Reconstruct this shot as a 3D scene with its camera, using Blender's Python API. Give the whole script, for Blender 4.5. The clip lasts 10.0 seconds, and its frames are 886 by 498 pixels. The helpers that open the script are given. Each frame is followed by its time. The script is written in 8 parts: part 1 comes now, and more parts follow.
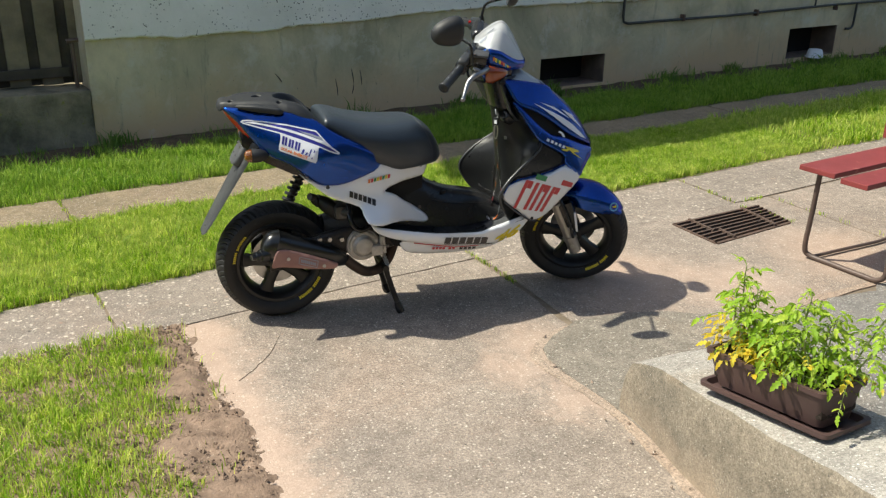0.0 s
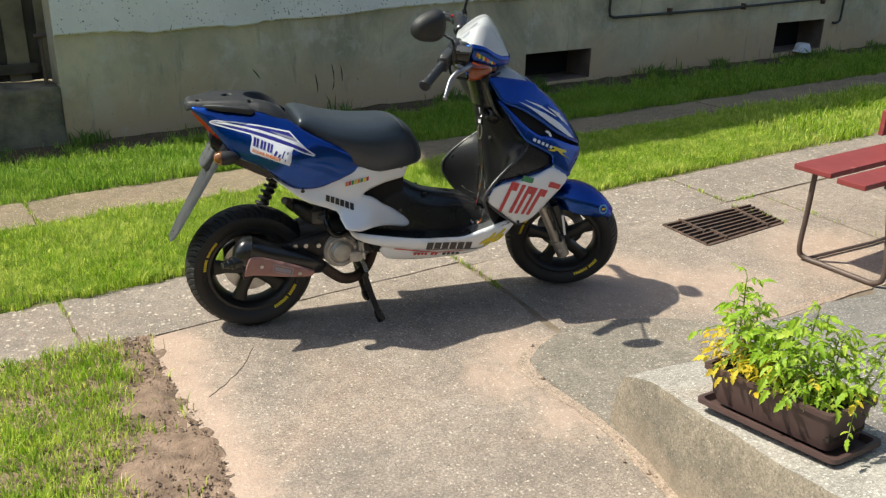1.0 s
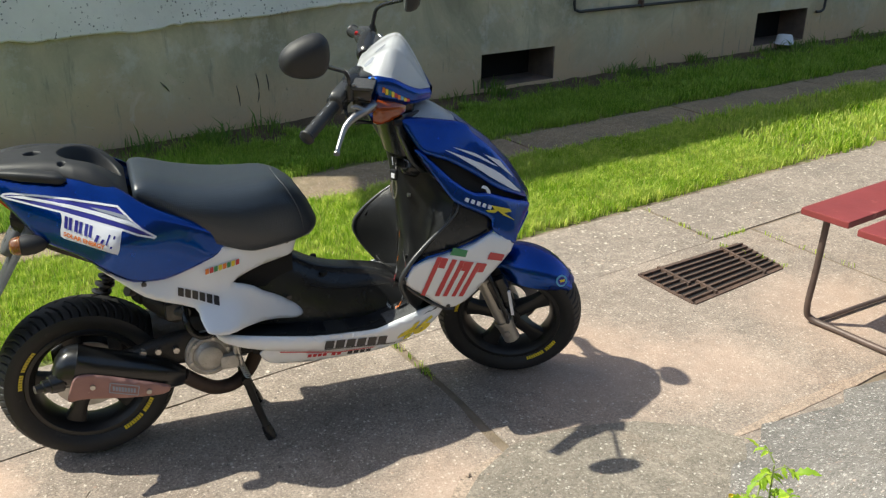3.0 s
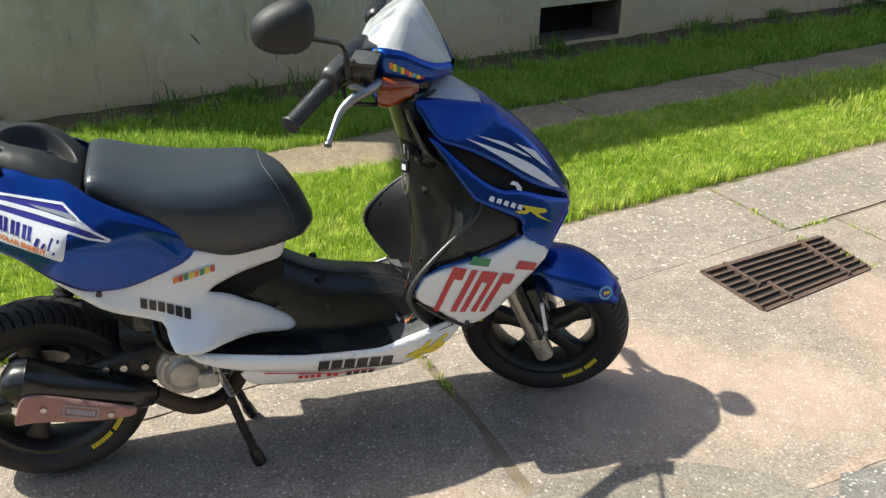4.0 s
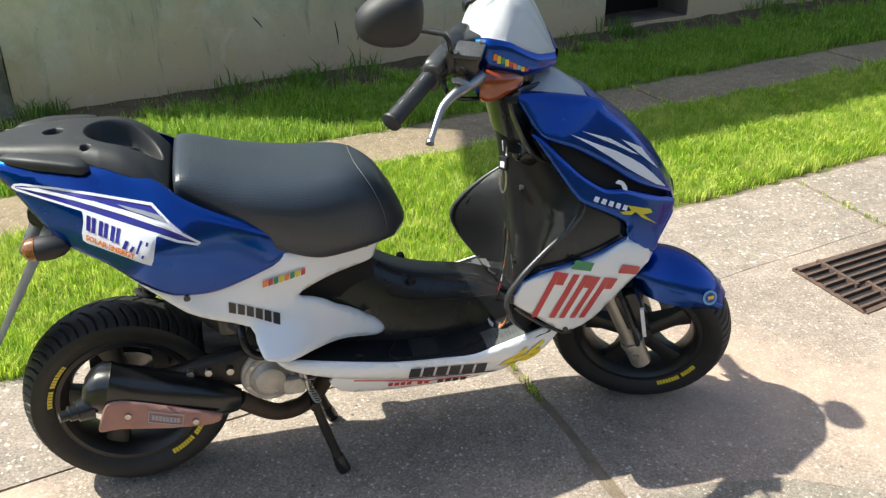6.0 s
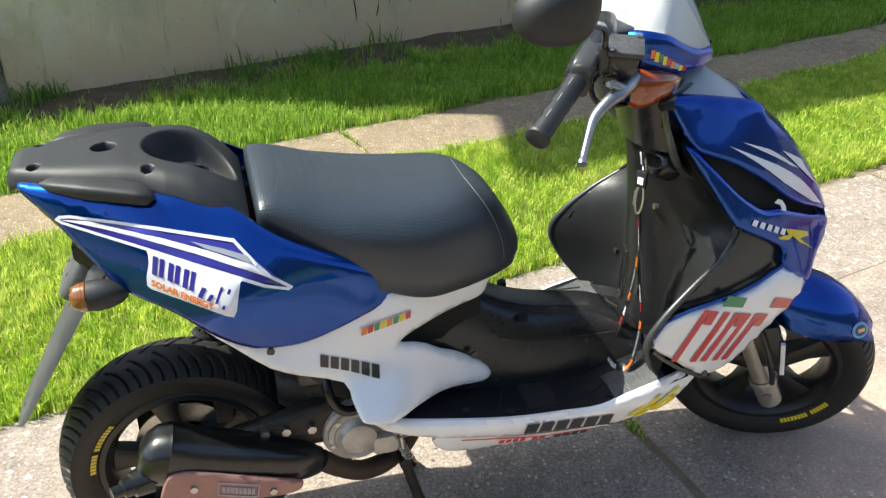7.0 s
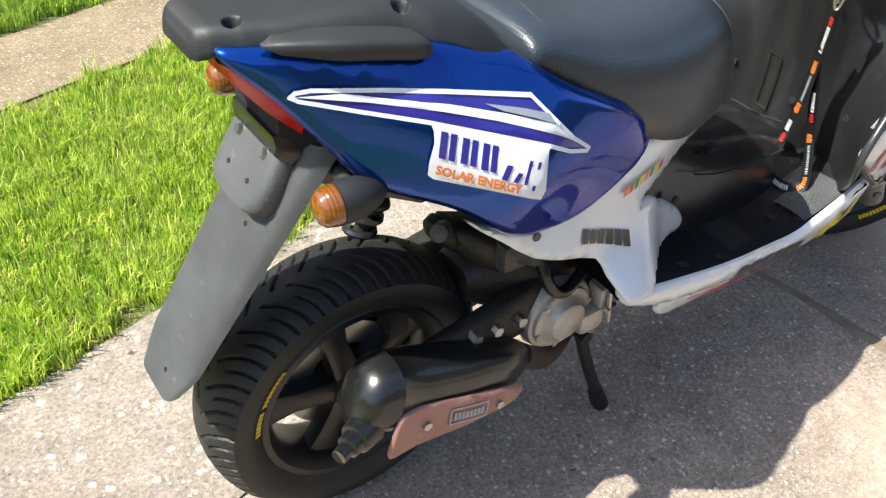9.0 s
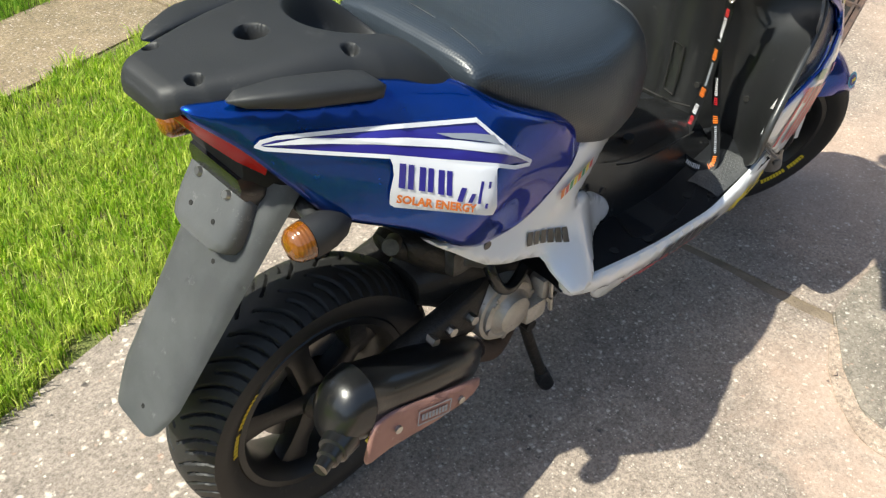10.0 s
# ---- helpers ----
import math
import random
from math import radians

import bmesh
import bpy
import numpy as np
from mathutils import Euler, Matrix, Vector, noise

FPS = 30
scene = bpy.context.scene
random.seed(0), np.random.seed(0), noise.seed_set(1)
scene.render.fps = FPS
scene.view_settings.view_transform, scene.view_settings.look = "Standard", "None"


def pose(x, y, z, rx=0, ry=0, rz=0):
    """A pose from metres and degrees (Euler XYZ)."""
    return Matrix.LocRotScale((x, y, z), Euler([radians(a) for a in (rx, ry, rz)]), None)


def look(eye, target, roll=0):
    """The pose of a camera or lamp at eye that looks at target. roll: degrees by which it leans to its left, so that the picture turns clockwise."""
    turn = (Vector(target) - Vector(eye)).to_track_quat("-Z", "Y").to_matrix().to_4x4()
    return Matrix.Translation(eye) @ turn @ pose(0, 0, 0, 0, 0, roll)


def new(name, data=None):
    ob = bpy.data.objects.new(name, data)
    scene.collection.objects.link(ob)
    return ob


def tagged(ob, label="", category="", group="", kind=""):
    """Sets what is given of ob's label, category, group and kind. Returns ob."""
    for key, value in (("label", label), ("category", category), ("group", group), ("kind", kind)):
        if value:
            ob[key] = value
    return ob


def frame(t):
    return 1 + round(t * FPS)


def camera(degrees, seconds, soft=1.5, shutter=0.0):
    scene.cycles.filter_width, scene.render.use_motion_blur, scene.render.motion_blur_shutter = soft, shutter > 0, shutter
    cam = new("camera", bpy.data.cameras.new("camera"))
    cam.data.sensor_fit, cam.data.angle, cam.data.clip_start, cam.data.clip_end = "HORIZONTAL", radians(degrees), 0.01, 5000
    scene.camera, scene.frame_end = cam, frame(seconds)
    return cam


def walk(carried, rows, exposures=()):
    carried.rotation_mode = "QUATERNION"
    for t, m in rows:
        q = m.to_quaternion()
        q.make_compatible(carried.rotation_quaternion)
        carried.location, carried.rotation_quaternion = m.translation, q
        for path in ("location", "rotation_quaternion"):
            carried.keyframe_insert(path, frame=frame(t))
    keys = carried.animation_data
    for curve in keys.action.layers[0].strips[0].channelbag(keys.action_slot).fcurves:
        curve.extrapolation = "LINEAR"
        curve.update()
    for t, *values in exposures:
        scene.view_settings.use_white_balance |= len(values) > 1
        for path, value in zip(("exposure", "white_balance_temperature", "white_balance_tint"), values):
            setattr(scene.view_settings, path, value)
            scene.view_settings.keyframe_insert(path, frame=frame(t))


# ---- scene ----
cam = camera(53.5, 10.0, soft=1.3)
PATH = [
    (0, (-0.387, -3.101, 1.487), (0.221, -1.34, 0.759), 1.2),
    (0.5, (-0.347, -3.072, 1.481), (0.274, -1.318, 0.747), 1.2),
    (1, (-0.324, -2.955, 1.468), (0.314, -1.209, 0.729), 1.3),
    (1.5, (-0.322, -2.772, 1.483), (0.351, -1.046, 0.729), 1.0),
    (2, (-0.162, -2.593, 1.478), (0.53, -0.877, 0.72), 0.9),
    (2.5, (-0.025, -2.433, 1.477), (0.674, -0.721, 0.716), 1.0),
    (3.8, (0.375, -1.909, 1.417), (0.959, -0.19, 0.579), 0.5),
    (4, (0.388, -1.868, 1.428), (0.926, -0.152, 0.551), 0.8),
    (4.5, (0.396, -1.843, 1.437), (0.867, -0.119, 0.538), 0.4),
    (5, (0.384, -1.825, 1.435), (0.825, -0.099, 0.526), 0.1),
    (5.2, (0.385, -1.819, 1.434), (0.829, -0.091, 0.529), 0.1),
    (6.5, (0.22, -1.569, 1.404), (0.659, 0.141, 0.464), -0.1),
    (7, (0.14, -1.334, 1.373), (0.619, 0.345, 0.398), 0.5),
    (7.5, (0.014, -1.054, 1.328), (0.583, 0.569, 0.307), 1.6),
    (8, (-0.231, -0.849, 1.33), (0.515, 0.658, 0.248), 2.7),
    (8.5, (-0.3, -0.707, 1.245), (0.606, 0.594, 0.025), 2.7),
    (9, (-0.406, -0.784, 1.209), (0.528, 0.462, -0.046), 3.2),
    (9.5, (-0.47, -0.879, 1.193), (0.532, 0.283, -0.089), 3.1),
    (10, (-0.467, -0.76, 1.289), (0.606, 0.325, -0.004), 2.8),
]
walk(cam, [(t, look(eye, target, roll)) for t, eye, target, roll in PATH], exposures=((0.0, 0.46, 6450, 3), (2.5, 0.50, 6400, 3), (4.5, 0.84, 6330, 2), (5.2, 0.92, 6330, 2), (6.5, 1.11, 6270, 3), (7.5, 1.25, 6220, 5), (8.0, 1.29, 6150, 7), (8.5, 1.32, 6150, 7), (9.0, 1.20, 6200, 5), (9.4, 0.80, 6300, 5), (10.0, 0.84, 6300, 3)))

# ---- world, sun ----
SUN_DIR = Vector((0.549, -0.187, -0.815))
world = bpy.data.worlds.new("sky")
scene.world = world
world.use_nodes = True
sky = world.node_tree.nodes.new("ShaderNodeTexSky")
sky.sky_type = "NISHITA"
sky.sun_disc = False
sky.sun_elevation = radians(54.9)
sky.air_density, sky.dust_density, sky.ozone_density = 1.0, 2.2, 1.0
sky.sun_rotation = math.atan2(-SUN_DIR.x, -SUN_DIR.y)
world.node_tree.links.new(sky.outputs[0], world.node_tree.nodes["Background"].inputs[0])
world.node_tree.nodes["Background"].inputs[1].default_value = 0.113
sun = new("sun", bpy.data.lights.new("sun", "SUN"))
sun.data.energy, sun.data.angle, sun.data.color = 4.7, radians(0.6), (1.0, 0.93, 0.81)
sun.matrix_world = look((-6, 4, 9), Vector((-6, 4, 9)) + SUN_DIR)


# ---- materials ----
def material(name):
    m = bpy.data.materials.new(name)
    m.use_nodes = True
    return m, m.node_tree.nodes, m.node_tree.links, m.node_tree.nodes["Principled BSDF"]


def ramp(n, stops):
    r = n.new("ShaderNodeValToRGB")
    e = r.color_ramp.elements
    while len(e) < len(stops):
        e.new(0.5)
    for k, (p, c) in zip(e, stops):
        k.position, k.color = p, (*c, 1) if len(c) == 3 else c
    return r


def noise_tex(n, l, co, scale, detail=6.0, rough=0.6, dist=0.0):
    t = n.new("ShaderNodeTexNoise")
    t.inputs["Scale"].default_value, t.inputs["Detail"].default_value = scale, detail
    t.inputs["Roughness"].default_value, t.inputs["Distortion"].default_value = rough, dist
    l.new(co, t.inputs["Vector"])
    return t.outputs["Fac"]


def mixc(n, l, fac, a, b, mode="MIX"):
    m = n.new("ShaderNodeMix")
    m.data_type, m.blend_type = "RGBA", mode
    for sock, val in ((m.inputs[0], fac), (m.inputs[6], a), (m.inputs[7], b)):
        if isinstance(val, (int, float)):
            sock.default_value = val
        elif isinstance(val, tuple):
            sock.default_value = (*val, 1)
        else:
            l.new(val, sock)
    return m.outputs[2]


def bump(n, l, height, strength, distance, normal=None):
    b = n.new("ShaderNodeBump")
    b.inputs["Strength"].default_value, b.inputs["Distance"].default_value = strength, distance
    l.new(height, b.inputs["Height"])
    if normal:
        l.new(normal, b.inputs["Normal"])
    return b.outputs[0]


def coords(n):
    return n.new("ShaderNodeTexCoord").outputs["Object"]


def surface(name, a, b, scale=8.0, rough=0.6, metal=0.0, relief=0.2, fine=220.0, depth=0.001, coat=0.0, wear=None, tint=None, spec=0.5):
    """Two colours mottled at a large scale, grain at a fine one; wear: a third colour in scattered scuffs."""
    m, n, l, p = material(name)
    co = coords(n)
    big, small = noise_tex(n, l, co, scale, 5, 0.6), noise_tex(n, l, co, fine, 3, 0.6)
    col = mixc(n, l, ramp_fac(n, l, big, 0.35, 0.65), a, b)
    if wear:
        col = mixc(n, l, ramp_fac(n, l, noise_tex(n, l, co, scale * 3.3, 8, 0.75), 0.60, 0.68), col, wear)
    l.new(col, p.inputs["Base Color"])
    r = n.new("ShaderNodeMapRange")
    r.inputs[3].default_value, r.inputs[4].default_value = max(rough - 0.08, 0.02), min(rough + 0.08, 1)
    l.new(noise_tex(n, l, co, scale * 2.1, 6, 0.7), r.inputs[0])
    l.new(r.outputs[0], p.inputs["Roughness"])
    p.inputs["Metallic"].default_value = metal
    p.inputs["Coat Weight"].default_value = coat
    p.inputs["Coat Roughness"].default_value = 0.06
    p.inputs["Specular IOR Level"].default_value = spec
    if relief:
        l.new(bump(n, l, small, relief, depth), p.inputs["Normal"])
    return m


def ramp_fac(n, l, fac, lo, hi):
    r = n.new("ShaderNodeMapRange")
    r.inputs[1].default_value, r.inputs[2].default_value = lo, hi
    l.new(fac, r.inputs[0])
    return r.outputs[0]


def concrete(name, a, b, pebble, red, density=0.45, size=75.0, red_amount=0.5, rough=0.85, green=0.0):
    """Worn exposed-aggregate concrete: mottled cement, pebbles of two sizes, reddish sandy stains."""
    m, n, l, p = material(name)
    co = coords(n)
    info = n.new("ShaderNodeObjectInfo")
    col = mixc(n, l, ramp_fac(n, l, noise_tex(n, l, co, 2.2, 8, 0.65, 0.4), 0.36, 0.64), a, b)
    col = mixc(n, l, ramp_fac(n, l, noise_tex(n, l, co, 1.1, 7, 0.6, 0.8), 0.62 - 0.18 * red_amount, 0.72), col, red)
    blotch = ramp_fac(n, l, noise_tex(n, l, co, 17, 8, 0.72, 0.3), 0.34, 0.66)
    col = mixc(n, l, blotch, mixc(n, l, 0.34, col, (0.07, 0.06, 0.05)), mixc(n, l, 0.08, col, (0.80, 0.70, 0.60)))
    col = mixc(n, l, ramp_fac(n, l, noise_tex(n, l, co, 120, 6, 0.85), 0.36, 0.60), mixc(n, l, 0.66, col, (0.025, 0.022, 0.020)), col)
    heights = []
    for scale, share in ((size, density), (size * 2.3, density * 0.9)):
        v = n.new("ShaderNodeTexVoronoi")
        v.inputs["Scale"].default_value = scale
        wob = n.new("ShaderNodeTexNoise")
        wob.inputs["Scale"].default_value = scale * 1.6
        l.new(co, wob.inputs["Vector"])
        mad = n.new("ShaderNodeVectorMath")
        mad.operation = "MULTIPLY_ADD"
        l.new(wob.outputs["Color"], mad.inputs[0])
        mad.inputs[1].default_value = (0.9 / scale,) * 3
        l.new(co, mad.inputs[2])
        l.new(mad.outputs[0], v.inputs["Vector"])
        sep = n.new("ShaderNodeSeparateColor")
        l.new(v.outputs["Color"], sep.inputs[0])
        pick = n.new("ShaderNodeMath")
        pick.operation = "LESS_THAN"
        l.new(sep.outputs[0], pick.inputs[0])
        pick.inputs[1].default_value = share
        dot = ramp_fac(n, l, v.outputs["Distance"], 0.42, 0.16)
        f = n.new("ShaderNodeMath")
        f.operation = "MULTIPLY"
        l.new(dot, f.inputs[0]), l.new(pick.outputs[0], f.inputs[1])
        stone = ramp(n, ((0.0, (0.07, 0.06, 0.055)), (0.30, pebble), (0.70, tuple(min(c * 1.22, 0.80) for c in pebble)), (1.0, (0.30, 0.20, 0.15))))
        l.new(sep.outputs[1], stone.inputs[0])
        col = mixc(n, l, f.outputs[0], col, stone.outputs[0])
        heights.append(f.outputs[0])
    if green:
        col = mixc(n, l, ramp_fac(n, l, noise_tex(n, l, co, 3.1, 8, 0.7), 0.62, 0.75), col, (0.12, 0.14, 0.05))
    l.new(col, p.inputs["Base Color"])
    p.inputs["Roughness"].default_value = rough
    p.inputs["Specular IOR Level"].default_value = 0.3
    nrm = bump(n, l, noise_tex(n, l, co, 130, 6, 0.75), 0.55, 0.004)
    l.new(bump(n, l, heights[0], 0.5, 0.002, nrm), p.inputs["Normal"])
    return m


M_SLAB = concrete("slab_concrete", (0.465, 0.378, 0.31), (0.315, 0.258, 0.215), (0.52, 0.455, 0.385), (0.48, 0.355, 0.275), density=0.28, size=84, red_amount=0.5)


def washed(mat, spots, colour, line=None):
    """Pale reddish sand rubbed into a slab: soft round spots (x, y, radius), and a band along the line x + a * y + b = 0."""
    n, l = mat.node_tree.nodes, mat.node_tree.links
    p = n["Principled BSDF"]
    was = p.inputs["Base Color"].links[0].from_socket
    co = coords(n)
    wob = n.new("ShaderNodeMath")
    wob.operation = "MULTIPLY_ADD"
    l.new(noise_tex(n, l, co, 7, 9, 0.75, 0.6), wob.inputs[0])
    wob.inputs[1].default_value, wob.inputs[2].default_value = 0.42, -0.21
    facs = []
    for x, y, r in spots:
        d = n.new("ShaderNodeVectorMath")
        d.operation = "DISTANCE"
        l.new(co, d.inputs[0])
        d.inputs[1].default_value = (x, y, 0)
        add = n.new("ShaderNodeMath")
        l.new(d.outputs["Value"], add.inputs[0]), l.new(wob.outputs[0], add.inputs[1])
        facs.append(ramp_fac(n, l, add.outputs[0], r, r * 0.25))
    if line:
        d = n.new("ShaderNodeVectorMath")
        d.operation = "DOT_PRODUCT"
        l.new(co, d.inputs[0])
        d.inputs[1].default_value = (1, line[0], 0)
        add = n.new("ShaderNodeMath")
        l.new(d.outputs["Value"], add.inputs[0]), l.new(wob.outputs[0], add.inputs[1])
        facs.append(ramp_fac(n, l, add.outputs[0], line[2] - line[1], 0.02 - line[1]))
    col = was
    for i, f in enumerate(facs):
        half = n.new("ShaderNodeMath")
        half.operation = "MULTIPLY"
        l.new(f, half.inputs[0])
        half.inputs[1].default_value = 0.42 if i < len(spots) else 0.55
        col = mixc(n, l, half.outputs[0], col, colour)
    l.new(col, p.inputs["Base Color"])


washed(M_SLAB, [(0.88, -0.50, 0.24), (0.74, -0.66, 0.18), (0.86, -0.9, 0.16), (1.55, -0.05, 0.42), (1.95, -0.22, 0.30), (2.6, 0.0, 0.4)], (0.57, 0.405, 0.31), (0.15, 0.28, 0.15))
M_STRIP = concrete("strip_concrete", (0.43, 0.355, 0.295), (0.32, 0.268, 0.225), (0.56, 0.49, 0.41), (0.42, 0.32, 0.25), density=0.26, size=46, red_amount=0.35)
M_PATCH = concrete("patch_concrete", (0.36, 0.31, 0.25), (0.27, 0.235, 0.19), (0.46, 0.42, 0.36), (0.36, 0.28, 0.21), density=0.25, size=85, red_amount=0.15)
M_RAMP = concrete("rough_ramp_concrete", (0.29, 0.27, 0.25), (0.19, 0.18, 0.17), (0.46, 0.44, 0.41), (0.27, 0.23, 0.19), density=0.42, size=80, red_amount=0.1)
M_PATH = concrete("path_concrete", (0.37, 0.280, 0.168), (0.26, 0.200, 0.116), (0.42, 0.36, 0.31), (0.34, 0.225, 0.165), density=0.3, size=90, red_amount=0.4)
# Stained darker side, worn paler top; the fall of light is added in both.
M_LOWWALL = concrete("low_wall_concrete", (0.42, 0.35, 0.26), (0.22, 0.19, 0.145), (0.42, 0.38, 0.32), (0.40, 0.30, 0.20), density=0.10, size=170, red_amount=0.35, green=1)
M_LOWTOP_LIT = concrete("low_wall_lit_top_concrete", (0.62, 0.57, 0.51), (0.42, 0.385, 0.34), (0.70, 0.66, 0.60), (0.50, 0.42, 0.33), density=0.25, size=120, red_amount=0.25)
def splashed(mat, top, colour):
    """Soil splashed and moss grown up a wall's foot, to an uneven height."""
    n, l = mat.node_tree.nodes, mat.node_tree.links
    p = n["Principled BSDF"]
    was = p.inputs["Base Color"].links[0].from_socket
    co = coords(n)
    sep = n.new("ShaderNodeSeparateXYZ")
    l.new(co, sep.inputs[0])
    h = n.new("ShaderNodeMath")
    h.operation = "MULTIPLY_ADD"
    l.new(noise_tex(n, l, co, 6.5, 8, 0.72), h.inputs[0])
    h.inputs[1].default_value = 0.34
    l.new(sep.outputs[2], h.inputs[2])
    l.new(mixc(n, l, ramp_fac(n, l, h.outputs[0], top + 0.22, top + 0.02), was, mixc(n, l, 0.25, colour, was)), p.inputs["Base Color"])


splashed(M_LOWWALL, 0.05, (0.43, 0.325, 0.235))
M_JOINT = surface("joint_soil", (0.25, 0.195, 0.14), (0.16, 0.122, 0.085), 14, 0.95, relief=0.8, fine=160, depth=0.006)
M_DIRT = surface("bare_soil", (0.29, 0.20, 0.142), (0.15, 0.10, 0.07), 16, 0.95, relief=0.7, fine=110, depth=0.008, wear=(0.44, 0.34, 0.25))
M_BED = surface("dark_bed_soil", (0.143, 0.098, 0.054), (0.083, 0.057, 0.030), 10, 0.95, relief=1.0, fine=100, depth=0.02, wear=(0.20, 0.16, 0.12))
M_TURF = surface("turf_soil", (0.13, 0.17, 0.035), (0.17, 0.15, 0.06), 11, 0.95, relief=1.0, fine=120, depth=0.015)


def plinth_plaster():
    """Cement plaster: cloudy grey-green, with tan rising damp of uneven height."""
    m, n, l, p = material("plinth_plaster")
    co = coords(n)
    sep = n.new("ShaderNodeSeparateXYZ")
    l.new(co, sep.inputs[0])
    col = mixc(n, l, ramp_fac(n, l, noise_tex(n, l, co, 1.1, 9, 0.68, 0.9), 0.38, 0.62), (0.66, 0.58, 0.40), (0.36, 0.33, 0.23))
    col = mixc(n, l, ramp_fac(n, l, noise_tex(n, l, co, 5.0, 8, 0.7), 0.52, 0.72), col, (0.64, 0.61, 0.52))
    h = n.new("ShaderNodeMath")
    h.operation = "MULTIPLY_ADD"
    l.new(noise_tex(n, l, co, 1.3, 8, 0.70), h.inputs[0])
    h.inputs[1].default_value = 0.75
    l.new(sep.outputs[2], h.inputs[2])
    col = mixc(n, l, ramp_fac(n, l, h.outputs[0], 0.80, 0.46), col, (0.64, 0.455, 0.27))
    col = mixc(n, l, ramp_fac(n, l, noise_tex(n, l, co, 26, 6, 0.75), 0.64, 0.72), col, (0.17, 0.165, 0.14))
    col = mixc(n, l, ramp_fac(n, l, noise_tex(n, l, co, 3.3, 9, 0.72, 1.2), 0.60, 0.70), col, (0.66, 0.54, 0.40))
    stretch = n.new("ShaderNodeMapping")
    stretch.inputs["Scale"].default_value = (9, 9, 1.1)
    l.new(co, stretch.inputs[0])
    col = mixc(n, l, ramp_fac(n, l, noise_tex(n, l, stretch.outputs[0], 1.5, 6, 0.7), 0.60, 0.76), col, (0.25, 0.23, 0.18))
    l.new(col, p.inputs["Base Color"])
    p.inputs["Roughness"].default_value = 0.92
    l.new(bump(n, l, noise_tex(n, l, co, 60, 6, 0.7), 0.5, 0.005, bump(n, l, noise_tex(n, l, co, 4, 5, 0.6), 0.4, 0.02)), p.inputs["Normal"])
    return m


M_PLASTER = plinth_plaster()


def old_whitewash():
    """Flaking lime coat: soft grey clouds, dark pits and flakes of two sizes."""
    m, n, l, p = material("old_whitewash")
    co = coords(n)
    col = mixc(n, l, ramp_fac(n, l, noise_tex(n, l, co, 2.2, 6, 0.6), 0.35, 0.65), (0.86, 0.84, 0.78), (0.73, 0.72, 0.66))
    col = mixc(n, l, ramp_fac(n, l, noise_tex(n, l, co, 7, 8, 0.75), 0.62, 0.70), col, (0.50, 0.48, 0.42))
    pits = ramp_fac(n, l, noise_tex(n, l, co, 34, 4, 0.6, 0.6), 0.655, 0.69)
    col = mixc(n, l, pits, col, (0.20, 0.19, 0.155))
    l.new(col, p.inputs["Base Color"])
    p.inputs["Roughness"].default_value = 0.92
    l.new(bump(n, l, noise_tex(n, l, co, 45, 5, 0.65), 0.8, 0.006), p.inputs["Normal"])
    return m


M_LIME = old_whitewash()
def pitted(mat):
    """Small dark pits scattered in clusters over a render coat."""
    n, l = mat.node_tree.nodes, mat.node_tree.links
    p = n["Principled BSDF"]
    was = p.inputs["Base Color"].links[0].from_socket
    co = coords(n)
    v = n.new("ShaderNodeTexVoronoi")
    v.inputs["Scale"].default_value = 38
    l.new(co, v.inputs["Vector"])
    f = n.new("ShaderNodeMath")
    f.operation = "MULTIPLY"
    l.new(ramp_fac(n, l, v.outputs["Distance"], 0.24, 0.14), f.inputs[0])
    l.new(ramp_fac(n, l, noise_tex(n, l, co, 3.2, 5, 0.7), 0.50, 0.58), f.inputs[1])
    l.new(mixc(n, l, f.outputs[0], was, (0.10, 0.10, 0.09)), p.inputs["Base Color"])


pitted(M_LIME)
# Near-black: paints shade into openings, holes, grooves and fillers; also the headlamp glass.
M_DARK = surface("shade_and_glass_black", (0.007, 0.0065, 0.006), (0.011, 0.010, 0.009), 4, 0.9)
M_REVEAL = surface("reveal_brick_dust", (0.20, 0.135, 0.10), (0.12, 0.09, 0.07), 6, 0.9, relief=0.6, fine=60, depth=0.005)
M_PLANKD = surface("dark_plank", (0.085, 0.072, 0.050), (0.045, 0.038, 0.028), 5, 0.85, relief=0.6, fine=90, depth=0.004)
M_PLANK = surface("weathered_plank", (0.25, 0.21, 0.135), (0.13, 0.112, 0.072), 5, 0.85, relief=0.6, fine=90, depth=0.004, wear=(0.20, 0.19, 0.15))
M_SILL = surface("mossy_concrete", (0.33, 0.28, 0.19), (0.10, 0.092, 0.058), 5, 0.95, relief=1.0, fine=70, depth=0.012, wear=(0.24, 0.23, 0.06))
M_PIPE = surface("black_pipe", (0.03, 0.03, 0.032), (0.05, 0.048, 0.045), 12, 0.5)
M_TILE = surface("roof_tile", (0.30, 0.12, 0.07), (0.2, 0.09, 0.06), 4, 0.85)
M_RUST = surface("rusty_iron", (0.15, 0.095, 0.07), (0.085, 0.06, 0.05), 20, 0.75, 0.3, relief=0.5, fine=150, depth=0.002, wear=(0.22, 0.12, 0.07))
M_REDWOOD = surface("red_painted_wood", (0.25, 0.045, 0.043), (0.19, 0.034, 0.033), 4, 0.5, relief=0.3, fine=60, depth=0.002, wear=(0.34, 0.10, 0.085))
M_TUBE = surface("brown_painted_tube", (0.13, 0.09, 0.075), (0.09, 0.065, 0.055), 15, 0.5, 0.2)
